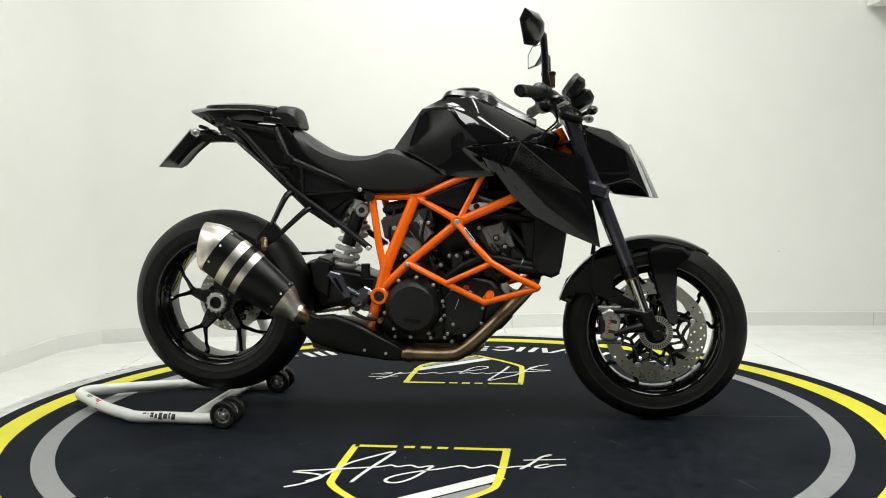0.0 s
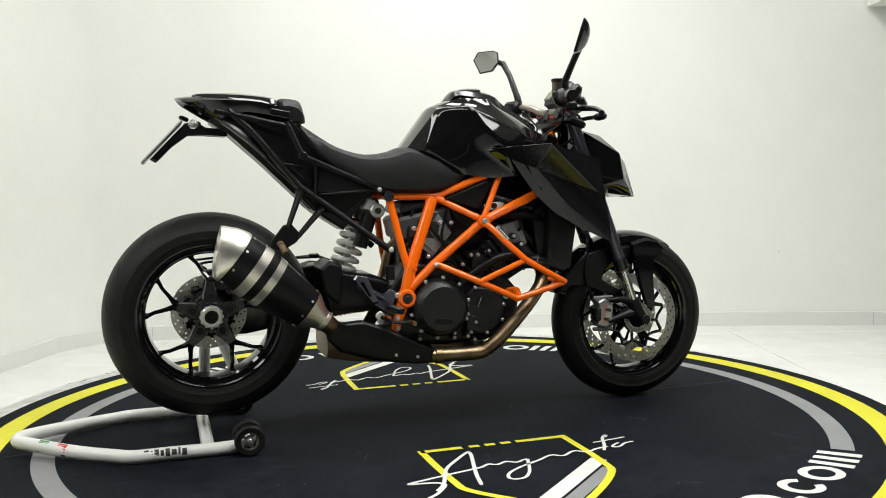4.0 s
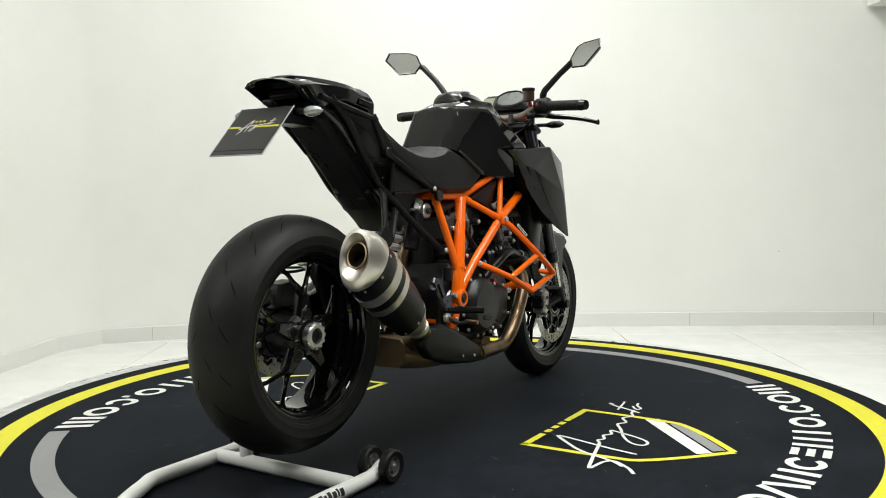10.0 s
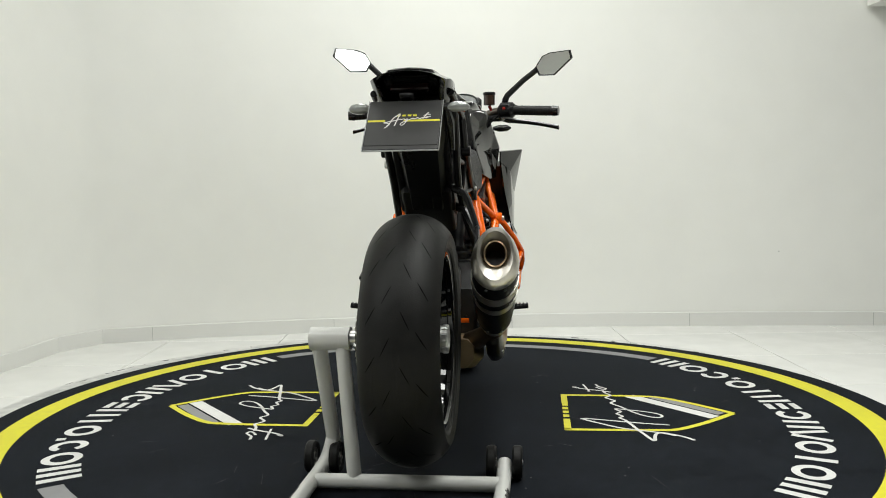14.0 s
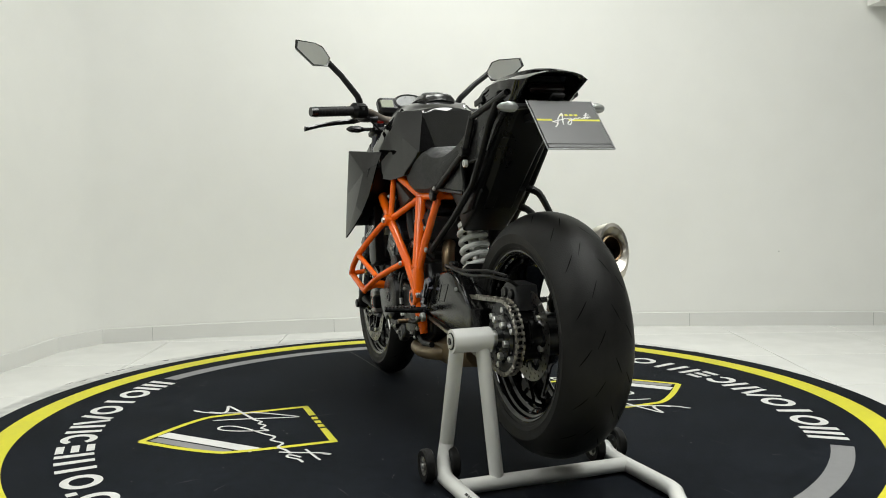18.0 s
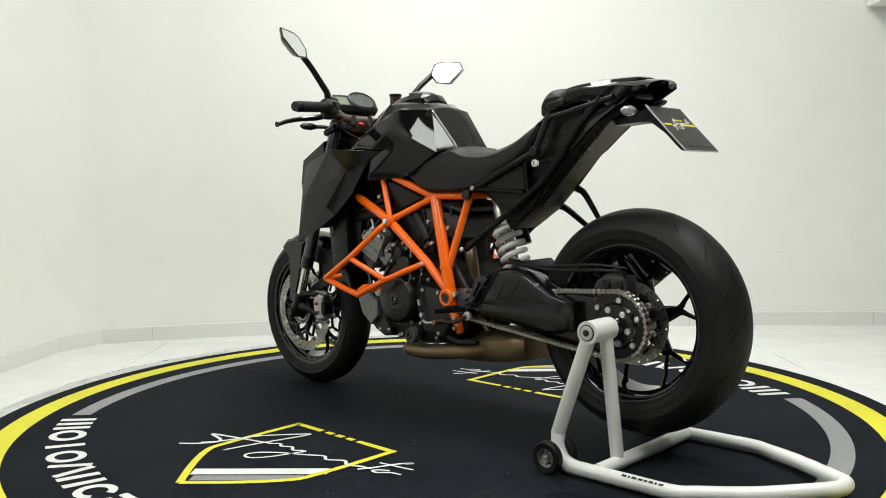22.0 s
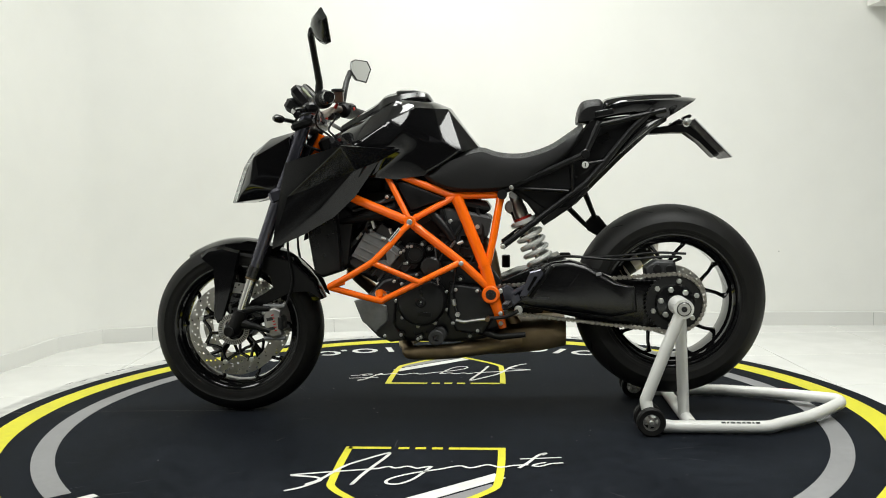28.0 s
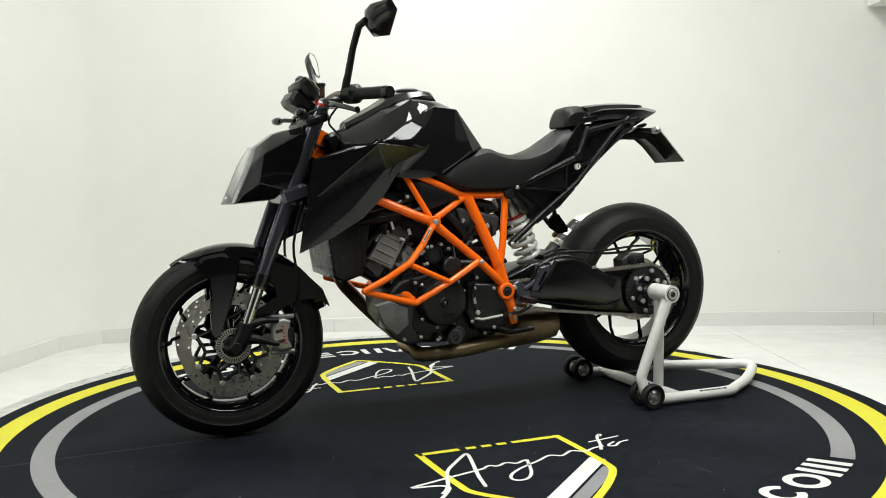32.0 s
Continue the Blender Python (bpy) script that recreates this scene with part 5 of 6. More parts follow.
# header pipes, collector, heat shield
part("front_header", tube(B(), [(0.30, -0.02, 0.535), (0.325, -0.075, 0.500), (0.312, -0.125, 0.458), (0.262, -0.160, 0.402), (0.161, -0.180, 0.303), (0.095, -0.182, 0.250), (0.045, -0.180, 0.236), (-0.10, -0.175, 0.236)], 0.0225, 16, 4), M_BRONZE, bike, "heat-stained exhaust header")
part("header_clamp", tube(B(), [(-0.065, -0.177, 0.236), (-0.085, -0.176, 0.236)], 0.0265, 18), M_BRONZE, bike)
part("rear_header", tube(B(), [(-0.12, 0.02, 0.60), (-0.165, 0.05, 0.57), (-0.185, 0.055, 0.48), (-0.21, 0.06, 0.38), (-0.26, 0.05, 0.30)], 0.021, 14, 3), M_BRONZE, bike)
part("left_header", tube(B(), [(0.115, 0.055, 0.222), (0.09, 0.075, 0.216), (-0.05, 0.095, 0.226), (-0.20, 0.095, 0.248), (-0.27, 0.085, 0.262)], [0.020, 0.0245, 0.0255, 0.026, 0.03], 16, 3), M_BRASS, bike)
part("cross_header", tube(B(), [(0.10, 0.07, 0.222), (0.13, 0.0, 0.24), (0.10, -0.10, 0.238)], 0.021, 14, 3), M_BRONZE, bike)
bm = loft(B(), [(-0.075, [(0, 0.262), (0.05, 0.262), (0.10, 0.25), (0.105, 0.23), (0.08, 0.212), (0, 0.208)]), (-0.20, [(0, 0.31), (0.08, 0.305), (0.122, 0.28), (0.122, 0.24), (0.10, 0.214), (0, 0.21)]), (-0.33, [(0, 0.325), (0.10, 0.32), (0.130, 0.295), (0.130, 0.255), (0.105, 0.226), (0, 0.222)]), (-0.42, [(0, 0.330), (0.09, 0.325), (0.108, 0.305), (0.108, 0.268), (0.085, 0.240), (0, 0.238)])], 3)
bmesh.ops.translate(bm, verts=bm.verts, vec=(0, -0.016, 0))
part("exhaust_collector", bm, M_BRASS, bike, "heat-stained exhaust collector box", sharp=45)
SHIELD = [(-0.435, 0.350), (-0.423, 0.377), (-0.385, 0.362), (-0.325, 0.366), (-0.235, 0.335), (-0.146, 0.284), (-0.092, 0.258), (-0.093, 0.216), (-0.147, 0.216), (-0.291, 0.236), (-0.399, 0.274), (-0.434, 0.313)]
hs = part("heat_shield", prism(B(), SHIELD, -0.200, -0.160, 0.018), M_MATT, bike, "black plastic exhaust heat shield")
for x, z in ((-0.15, 0.242), (-0.22, 0.252)):
    part("shield_screw", disc(B(), (x, -0.201, z), 0.005, 0.004, "y", 8), M_ALU, hs)

# ---- engine
bm = prism(B(), [(-0.205, 0.31), (-0.215, 0.45), (-0.16, 0.53), (-0.02, 0.535), (0.08, 0.50), (0.19, 0.47), (0.235, 0.42), (0.225, 0.345), (0.185, 0.290), (0.11, 0.262), (-0.05, 0.258), (-0.15, 0.27)], -0.125, 0.125, 0.02)
eng = part("crankcase", bm, M_CAST, bike, "dark cast engine casing")
# clutch side
bm = lathe(B(), [(0.0001, -0.203), (0.070, -0.202), (0.078, -0.196), (0.083, -0.190), (0.090, -0.182), (0.094, -0.165), (0.094, -0.12), (0.0001, -0.12)], (-0.063, 0, 0.388), 40, closed=False)
cc = part("clutch_cover", bm, M_CAST, bike, "round dark clutch cover")
part("cover_rib", block(B(), (-0.063, -0.204, 0.35), (0.055, 0.003, 0.014), (0, 8, 0), 0.001), M_MATT, cc)
for i in range(10):
    a = 2 * pi * i / 10 + 0.2
    bolt((-0.063 + 0.097 * cos(a), -0.168, 0.388 + 0.097 * sin(a)), 0.0065, -1, parent=cc)
bm = prism(B(), [(0.03, 0.30), (0.10, 0.285), (0.16, 0.32), (0.17, 0.38), (0.13, 0.44), (0.06, 0.45), (0.03, 0.42)], -0.155, -0.11, 0.012)
part("side_cover", bm, M_CAST, eng)
for x, z in ((0.045, 0.30), (0.10, 0.295), (0.155, 0.335), (0.16, 0.385), (0.12, 0.435), (0.06, 0.445), (0.035, 0.36)):
    bolt((x, -0.158, z), 0.006, -1, parent=eng)
# alternator side
bm = lathe(B(), [(0.0001, 0.186), (0.006, 0.186), (0.0075, 0.1925), (0.014, 0.1925), (0.018, 0.1885), (0.058, 0.1895), (0.072, 0.184), (0.080, 0.172), (0.082, 0.12), (0.0001, 0.12)], (0.052, 0, 0.402), 40, closed=False)
ac = part("alternator_cover", bm, M_CAST, bike, "round dark alternator cover")
part("cover_plug", disc(B(), (0.052, 0.186, 0.402), 0.0035, 0.004, "y", 10), M_ALU, ac)
part("cover_step", block(B(), (0.040, 0.1895, 0.362), (0.046, 0.004, 0.015), (0, -4, 0), 0.0012), M_MATT, ac)
for i in range(9):
    a = 2 * pi * i / 9
    bolt((0.052 + 0.086 * cos(a), 0.150, 0.402 + 0.086 * sin(a)), 0.006, 1, parent=ac)
bm = prism(B(), [(0.135, 0.42), (0.17, 0.432), (0.212, 0.430), (0.236, 0.419), (0.250, 0.3955), (0.253, 0.369), (0.237, 0.350), (0.240, 0.320), (0.202, 0.280), (0.16, 0.262), (0.11, 0.268), (0.145, 0.32)], 0.06, 0.140, 0.012)
fc = part("front_cover", bm, M_DULL, eng, "bare grey cast cover")
part("cover_rib", tube(B(), [(0.206, 0.139, 0.408), (0.198, 0.139, 0.372), (0.200, 0.139, 0.325)], [0.006, 0.009, 0.007], 10), M_CAST, fc)
for x, z in ((0.222, 0.335), (0.178, 0.284)):
    bolt((x, 0.141, z), 0.006, 1, parent=fc)
bm = prism(B(), [(-0.14, 0.45), (-0.04, 0.46), (-0.03, 0.36), (-0.06, 0.30), (-0.15, 0.29), (-0.19, 0.36)], 0.115, 0.165, 0.014)
part("sprocket_cover", bm, M_CAST, bike)
for x, z in ((-0.13, 0.435), (-0.06, 0.44), (-0.05, 0.33), (-0.13, 0.305)):
    bolt((x, 0.167, z), 0.006, 1)
ln = part("clutch_line", tube(B(), [(-0.060, 0.150, 0.520), (-0.058, 0.172, 0.480), (-0.050, 0.176, 0.430), (-0.056, 0.176, 0.395), (-0.066, 0.172, 0.362)], 0.0042, 8, 4), M_BLK, bike, "thin black hose with bright fittings")
part("line_fitting", tube(B(), [(-0.0535, 0.1763, 0.410), (-0.057, 0.176, 0.390)], 0.0062, 10), M_ALU, ln)
part("banjo_bolt", disc(B(), (-0.066, 0.174, 0.360), 0.0085, 0.016, "y", 6), M_ALU, ln)
part("oil_filter_cap", disc(B(), (-0.005, 0.145, 0.292), 0.024, 0.03, "y", 20), M_GREY, eng)
part("water_pump", disc(B(), (0.02, 0.155, 0.515), 0.033, 0.05, "y", 24), M_CAST, eng)


def cylinder(name, base, top, label):
    """A slanted cylinder with fins and a head with covers."""
    b, t = Vector((base[0], 0, base[1])), Vector((top[0], 0, top[1]))
    d = (t - b).normalized()
    f = Vector((d.z, 0, -d.x))
    bm = B()

    def slab(s0, s1, depth, wid, bv=0.006):
        rows = []
        for s, i in ((s0, bv), (s0 + bv, 0), (s1 - bv, 0), (s1, bv)):
            p = b + d * s
            u, v = depth - i, wid - i
            rows.append([p + f * u + Vector((0, v, 0)), p + f * u - Vector((0, v, 0)), p - f * u - Vector((0, v, 0)), p - f * u + Vector((0, v, 0))])
        rings(bm, rows)
    L = (t - b).length
    slab(0.0, L * 0.5, 0.066, 0.085)
    cy = part(name, bm, M_GREY, bike, label)
    for i in range(4):
        bm = B()
        s = L * (0.08 + 0.11 * i)
        slab(s, s + 0.008, 0.075, 0.097, 0.002)
        part("fin", bm, M_GREY, cy)
    bm = B()
    slab(L * 0.5, L * 0.82, 0.085, 0.112, 0.01)
    hd = part("cylinder_head", bm, M_GREY, cy)
    bm = B()
    slab(L * 0.82, L, 0.074, 0.100, 0.016)
    part("cam_cover", bm, M_CAST, cy)
    for s in (1, -1):
        for u in (-0.045, 0.0, 0.045):
            p = b + d * L * (0.64 if u else 0.73) + f * u
            part("head_cap", disc(B(), (p.x, s * 0.115, p.z), 0.013 if u == 0 else 0.0075, 0.012, "y", 14), M_ALU if u else M_CAST, cy)
        p = b + d * L * 0.60
        bm = prism(B(), [(p.x - 0.04, p.z - 0.03), (p.x + 0.035, p.z - 0.035), (p.x + 0.045, p.z + 0.02), (p.x - 0.03, p.z + 0.03)], s * 0.108, s * 0.122, 0.006)
        part("chain_tunnel", bm, M_CAST, cy)
    return cy


cylinder("front_cylinder", (0.10, 0.47), (0.280, 0.625), "grey finned front cylinder")
cylinder("rear_cylinder", (-0.055, 0.50), (-0.105, 0.735), "grey finned rear cylinder")
part("engine_core", prism(B(), [(-0.165, 0.50), (-0.150, 0.72), (-0.05, 0.76), (0.16, 0.815), (0.34, 0.80), (0.345, 0.52), (0.22, 0.45), (0.0, 0.48)], -0.055, 0.055, 0.02), M_MATT, bike)
part("throttle_body", tube(B(), [(0.07, -0.07, 0.70), (0.07, 0.07, 0.70)], 0.055, 18), M_CAST, bike)
part("air_box", block(B(), (0.06, 0, 0.765), (0.27, 0.18, 0.11), (0, -6, 0), 0.02), M_MATT, bike)
for s in (1, -1):
    part("spark_lead", tube(B(), [(0.215, s * 0.10, 0.615), (0.235, s * 0.135, 0.64), (0.20, s * 0.12, 0.70), (0.12, s * 0.08, 0.73)], 0.006, 8, 4), M_MATT, bike)
    if s < 0:
        part("coolant_pipe", tube(B(), [(0.02, s * 0.135, 0.46), (0.10, s * 0.155, 0.52), (0.19, s * 0.150, 0.545), (0.32, s * 0.13, 0.51)], 0.014, 12, 4), M_MATT, bike)
        part("hose_clip", tube(B(), [(0.28, s * 0.140, 0.529), (0.29, s * 0.138, 0.525)], 0.0165, 14), M_ALU, bike)
    part("wiring", tube(B(), [(-0.02, s * 0.115, 0.70), (-0.04, s * 0.125, 0.60), (0.0, s * 0.14, 0.52), (0.02, s * 0.15, 0.44)], 0.005, 8, 4), M_MATT, bike)
    part("wiring", tube(B(), [(-0.13, s * 0.10, 0.70), (-0.15, s * 0.11, 0.62), (-0.12, s * 0.115, 0.55), (-0.10, s * 0.12, 0.50)], 0.006, 8, 4), M_MATT, bike)
part("starter_motor", tube(B(), [(0.14, -0.06, 0.47), (0.14, 0.10, 0.47)], 0.03, 16), M_CAST, bike)
part("sump", prism(B(), [(-0.12, 0.262), (0.12, 0.265), (0.16, 0.295), (0.10, 0.285), (-0.10, 0.280)], -0.09, 0.09, 0.01), M_CAST, eng)

# finer castings on the right flank
def rib_plate(poly, y, mt, label="", ribs=0, name="head_plate"):
    s = 1 if y > 0 else -1
    pl = part(name, prism(B(), poly, y - s * 0.03, y, 0.004), mt, bike, label)
    n = len(poly)
    for i in range(ribs):
        t = (i + 0.5) / ribs
        p = [poly[0][q] * (1 - t) + poly[1][q] * t for q in (0, 1)]
        q_ = [poly[3][q] * (1 - t) + poly[2][q] * t for q in (0, 1)]
        p, q_ = [p[k] * 0.9 + q_[k] * 0.1 for k in (0, 1)], [p[k] * 0.15 + q_[k] * 0.85 for k in (0, 1)]
        part("rib", tube(B(), [(p[0], y, p[1]), (q_[0], y, q_[1])], 0.0035, 6), mt, pl)
    return pl


rib_plate([(-0.120, 0.585), (-0.050, 0.688), (-0.003, 0.625), (-0.072, 0.546)], -0.120, M_MIDGREY, "grey ribbed cylinder head", 3)
rib_plate([(0.150, 0.640), (0.232, 0.662), (0.262, 0.580), (0.195, 0.545)], -0.122, M_MIDGREY, "grey ribbed cylinder head", 2)
rib_plate([(0.288, 0.548), (0.233, 0.639), (0.160, 0.603), (0.212, 0.510)], 0.124, M_MIDGREY, "grey ribbed cylinder head", 4)
rib_plate([(0.205, 0.530), (0.150, 0.585), (0.118, 0.560), (0.170, 0.500)], 0.118, M_MIDGREY, "grey ribbed cylinder head", 2)
rib_plate([(0.276, 0.402), (0.228, 0.414), (0.170, 0.386), (0.166, 0.335), (0.205, 0.300), (0.250, 0.335)], 0.158, M_MIDGREY, "grey lower front casting", 0, "front_casting")
rib_plate([(-0.03, 0.655), (-0.085, 0.640), (-0.07, 0.555), (-0.03, 0.560)], 0.122, M_CAST, "", 2)
for y, q in ((-0.128, ((0.203, 0.575), (0.230, 0.549))), (0.129, ((0.258, 0.615), (-0.051, 0.586)))):
    for x, z in q:
        bm = tube(B(), [(x - 0.008, y, z + 0.010), (x + 0.008, y, z - 0.010)], 0.010, 10, flat=0.5)
        cn = part("connector", bm, M_CALIPER, bike)
        part("connector_core", tube(B(), [(x - 0.004, y * 1.04, z + 0.005), (x + 0.004, y * 1.04, z - 0.005)], 0.005, 8, flat=0.5), M_INK_SHADE, cn)
for y, q in ((-0.150, ((0.012, 0.438), (0.033, 0.389), (-0.128, 0.289), (-0.011, 0.286), (0.035, 0.287), (0.059, 0.274), (0.063, 0.331), (-0.054, 0.475), (-0.150, 0.402), (0.112, 0.563))),
             (0.150, ((0.119, 0.561), (0.084, 0.581), (0.100, 0.526), (0.142, 0.467), (0.067, 0.276), (-0.075, 0.473), (-0.107, 0.345), (-0.079, 0.313), (-0.048, 0.503), (0.025, 0.573)))):
    s = 1 if y > 0 else -1
    for x, z in q:
        bs = part("boss", tube(B(), [(x, y - s * 0.05, z), (x, y + s * 0.002, z)], 0.0095, 10), M_CAST, bike)
        bolt((x, y + s * 0.004, z), 0.0058, s, parent=bs)
# pump housings, conduits and a control box
part("control_box", block(B(), (0.078, -0.128, 0.520), (0.04, 0.03, 0.07), bevel=0.004), M_CAST, bike)
part("control_box", block(B(), (0.145, -0.120, 0.520), (0.05, 0.03, 0.04), (0, 20, 0), 0.004), M_MATT, bike)
part("pump_housing", disc(B(), (0.073, 0.136, 0.554), 0.032, 0.03, "y", 24, 0.2), M_CAST, bike)
part("pump_ring", lathe(B(), [(0.020, 0.150), (0.026, 0.150), (0.026, 0.155), (0.020, 0.155)], (0.073, 0, 0.554), 20), M_MATT, bike)
for s in (1, -1):
    part("conduit", tube(B(), [(0.33, s * 0.11, 0.66), (0.25, s * 0.135, 0.675), (0.17, s * 0.125, 0.680), (0.10, s * 0.11, 0.70)], 0.013, 10, 4), M_MATT, bike)
    part("conduit", tube(B(), [(0.28, s * 0.12, 0.70), (0.20, s * 0.13, 0.72), (0.14, s * 0.12, 0.74)], 0.009, 8, 4), M_CAST, bike)
    part("conduit", tube(B(), [(-0.10, s * 0.118, 0.68), (-0.06, s * 0.125, 0.62), (-0.01, s * 0.13, 0.57), (0.05, s * 0.13, 0.50)], 0.0065, 8, 4), M_MATT, bike)
    if s < 0:
        part("hose_clip", tube(B(), [(0.320, s * 0.137, 0.517), (0.330, s * 0.135, 0.514)], 0.0185, 14), M_ALU, bike)
        part("lower_hose", tube(B(), [(0.385, s * 0.12, 0.505), (0.345, s * 0.137, 0.510), (0.29, s * 0.14, 0.525), (0.22, s * 0.125, 0.53)], 0.0165, 12, 3), M_MATT, bike)
part("shock_bracket", disc(B(), (-0.244, -0.080, 0.700), 0.024, 0.03, "y", 18), M_ALU, bike, "bright shock top bracket")
part("bracket_bolt", disc(B(), (-0.244, -0.098, 0.700), 0.010, 0.012, "y", 14), M_CAST, bike)
# the swing arm hump's recess, its shade painted as a black plate, and crease lines
part("arm_slot_shade", prism(B(), [(-0.305, 0.490), (-0.345, 0.488), (-0.332, 0.446), (-0.298, 0.446)], 0.157, 0.1612, 0.002), M_INK_SHADE, bike)
part("arm_crease", tube(B(), [(-0.372, 0.1600, 0.436), (-0.405, 0.1600, 0.490), (-0.460, 0.1600, 0.494), (-0.423, 0.1600, 0.441), (-0.372, 0.1600, 0.436)], 0.0016, 6), M_BLK, bike)
part("arm_label", block(B(), (-0.520, 0.1600, 0.487), (0.018, 0.002, 0.010), (0, 8, 0), 0.0005), M_GRY, bike)

# small bolts, clips and covers on both flanks
for x, z in ((-0.014, 0.658), (-0.092, 0.551), (0.024, 0.521), (0.053, 0.551), (0.077, 0.551), (0.108, 0.561), (0.073, 0.392), (0.204, 0.608), (0.231, 0.580), (0.150, 0.640)):
    bm = tube(B(), [(x, -0.09, z), (x, -0.142, z)], 0.011, 10)
    bo = part("boss", bm, M_CAST, bike)
    bolt((x, -0.144, z), 0.0065, -1, parent=bo)
for x, z in ((0.162, 0.743), (0.110, 0.566), (0.095, 0.580), (0.106, 0.525), (0.048, 0.587), (0.027, 0.572), (0.143, 0.468), (-0.001, 0.471), (0.014, 0.330), (0.123, 0.289), (0.058, 0.280), (-0.108, 0.347), (-0.123, 0.330), (-0.104, 0.285)):
    bm = tube(B(), [(x, 0.09, z), (x, 0.146, z)], 0.010, 10)
    bo = part("boss", bm, M_CAST, bike)
    bolt((x, 0.148, z), 0.006, 1, parent=bo)
for p, q in (((0.214, 0.135, 0.665), (0.206, 0.135, 0.640)), ((0.156, 0.135, 0.640), (0.150, 0.135, 0.622)), ((0.185, 0.135, 0.610), (0.171, 0.135, 0.604)), ((-0.085, 0.135, 0.595), (-0.066, 0.135, 0.587)), ((0.083, -0.150, 0.413), (0.070, -0.150, 0.380))):
    part("hose_clip", tube(B(), [p, q], 0.0055, 8), M_ALU, bike)
bm = prism(B(), [(0.105, 0.712), (0.15, 0.722), (0.185, 0.722), (0.165, 0.700), (0.12, 0.694)], -0.128, -0.118, 0.003)
lk = part("throttle_bracket", bm, M_SPRING, bike, "pale throttle cable bracket")
part("bracket_hole", disc(B(), (0.141, -0.1285, 0.709), 0.010, 0.003, "y", 16), M_CAST, lk)
bm = lathe(B(), [(0.012, 0.135), (0.022, 0.135), (0.026, 0.142), (0.026, 0.160), (0.022, 0.164), (0.012, 0.164)], (0.006, 0, 0.281), 20)
oc = part("oil_screen_cap", bm, M_GREY, bike)
part("cap_bar", block(B(), (0.006, 0.160, 0.281), (0.036, 0.006, 0.006), (0, 40, 0), 0.001), M_GREY, oc)
part("pump_cover", disc(B(), (0.074, 0.135, 0.555), 0.034, 0.03, "y", 24), M_MATT, bike)
part("small_cable", tube(B(), [(0.01, 0.150, 0.60), (0.0, 0.158, 0.52), (-0.005, 0.172, 0.45), (-0.025, 0.172, 0.40)], 0.0025, 6, 4), M_ALU, bike)
part("intake_hose", tube(B(), [(0.30, 0.10, 0.66), (0.22, 0.125, 0.69), (0.14, 0.11, 0.705)], 0.022, 12, 4), M_MATT, bike)
part("intake_hose", tube(B(), [(0.02, 0.115, 0.69), (-0.02, 0.125, 0.645), (-0.05, 0.125, 0.60)], 0.016, 12, 4), M_MATT, bike)
part("coil_pack", block(B(), (0.225, 0.118, 0.630), (0.022, 0.012, 0.012), (0, 45, 0), 0.003), M_ALU, bike)
part("red_fitting", disc(B(), (0.105, -0.12, 0.445), 0.012, 0.04, "y", 10), M_RED, bike)

# ---- radiator
RAD = [(0.330, 0.740), (0.440, 0.740), (0.430, 0.655), (0.404, 0.492), (0.378, 0.480), (0.315, 0.500)]
rd = part("radiator", prism(B(), RAD, -0.158, 0.158, 0.012), M_SATIN, bike, "black radiator behind the front wheel")
bm = B()
for i in range(22):
    z = 0.51 + 0.0068 * i
    x = 0.4035 + (z - 0.492) * 0.16
    block(bm, (x, 0, z), (0.006, 0.29, 0.0022), bevel=0.0004)
part("cooling_fins", bm, M_SATIN, rd)
part("fan_shroud", prism(B(), [(0.275, 0.690), (0.335, 0.735), (0.335, 0.505), (0.300, 0.515)], -0.125, 0.125, 0.012), M_MATT, rd)
part("intake_duct", prism(B(), [(0.110, 0.675), (0.200, 0.690), (0.325, 0.640), (0.330, 0.760), (0.140, 0.765)], -0.100, 0.100, 0.015), M_MATT, bike)
for s in (1, -1):
    if s < 0:
        part("radiator_hose", tube(B(), [(0.35, s * 0.12, 0.50), (0.31, s * 0.145, 0.505), (0.26, s * 0.14, 0.515), (0.20, s * 0.11, 0.51)], 0.017, 12, 3), M_MATT, bike)
    part("horn", disc(B(), (0.37, s * 0.06, 0.700), 0.03, 0.03, "x", 18), M_MATT, bike)
part("oil_line", tube(B(), [(0.33, -0.05, 0.47), (0.335, -0.09, 0.475), (0.30, -0.12, 0.47)], 0.008, 10, 3), M_RED, bike)

# ---- swing arm on the left, chain and sprockets
ARM = [(-0.185, 0.375), (-0.175, 0.45), (-0.26, 0.487), (-0.30, 0.505), (-0.407, 0.528), (-0.475, 0.515), (-0.574, 0.476), (-0.66, 0.462), (-0.745, 0.462), (-0.825, 0.430), (-0.840, 0.380), (-0.80, 0.325), (-0.735, 0.305), (-0.649, 0.304), (-0.50, 0.328), (-0.313, 0.368)]
sw = part("swing_arm", prism(B(), ARM, 0.070, 0.110, 0.014), M_ARM, bike, "satin black single-sided swing arm")
part("arm_root", prism(B(), [(-0.165, 0.385), (-0.165, 0.455), (-0.26, 0.495), (-0.40, 0.515), (-0.42, 0.45), (-0.40, 0.375), (-0.30, 0.37)], -0.070, 0.11, 0.025), M_SATIN, sw)
for a, b in (((-0.275, 0.415), (-0.345, 0.508)), ((-0.300, 0.412), (-0.372, 0.514))):
    part("arm_rib", tube(B(), [(a[0], 0.156, a[1]), (b[0], 0.156, b[1])], 0.008, 10), M_MATT, sw)
part("arm_marks", prism(B(), [(-0.36, 0.405), (-0.36, 0.412), (-0.31, 0.415), (-0.31, 0.408)], 0.159, 0.1612, 0.0004), M_GREY, sw)
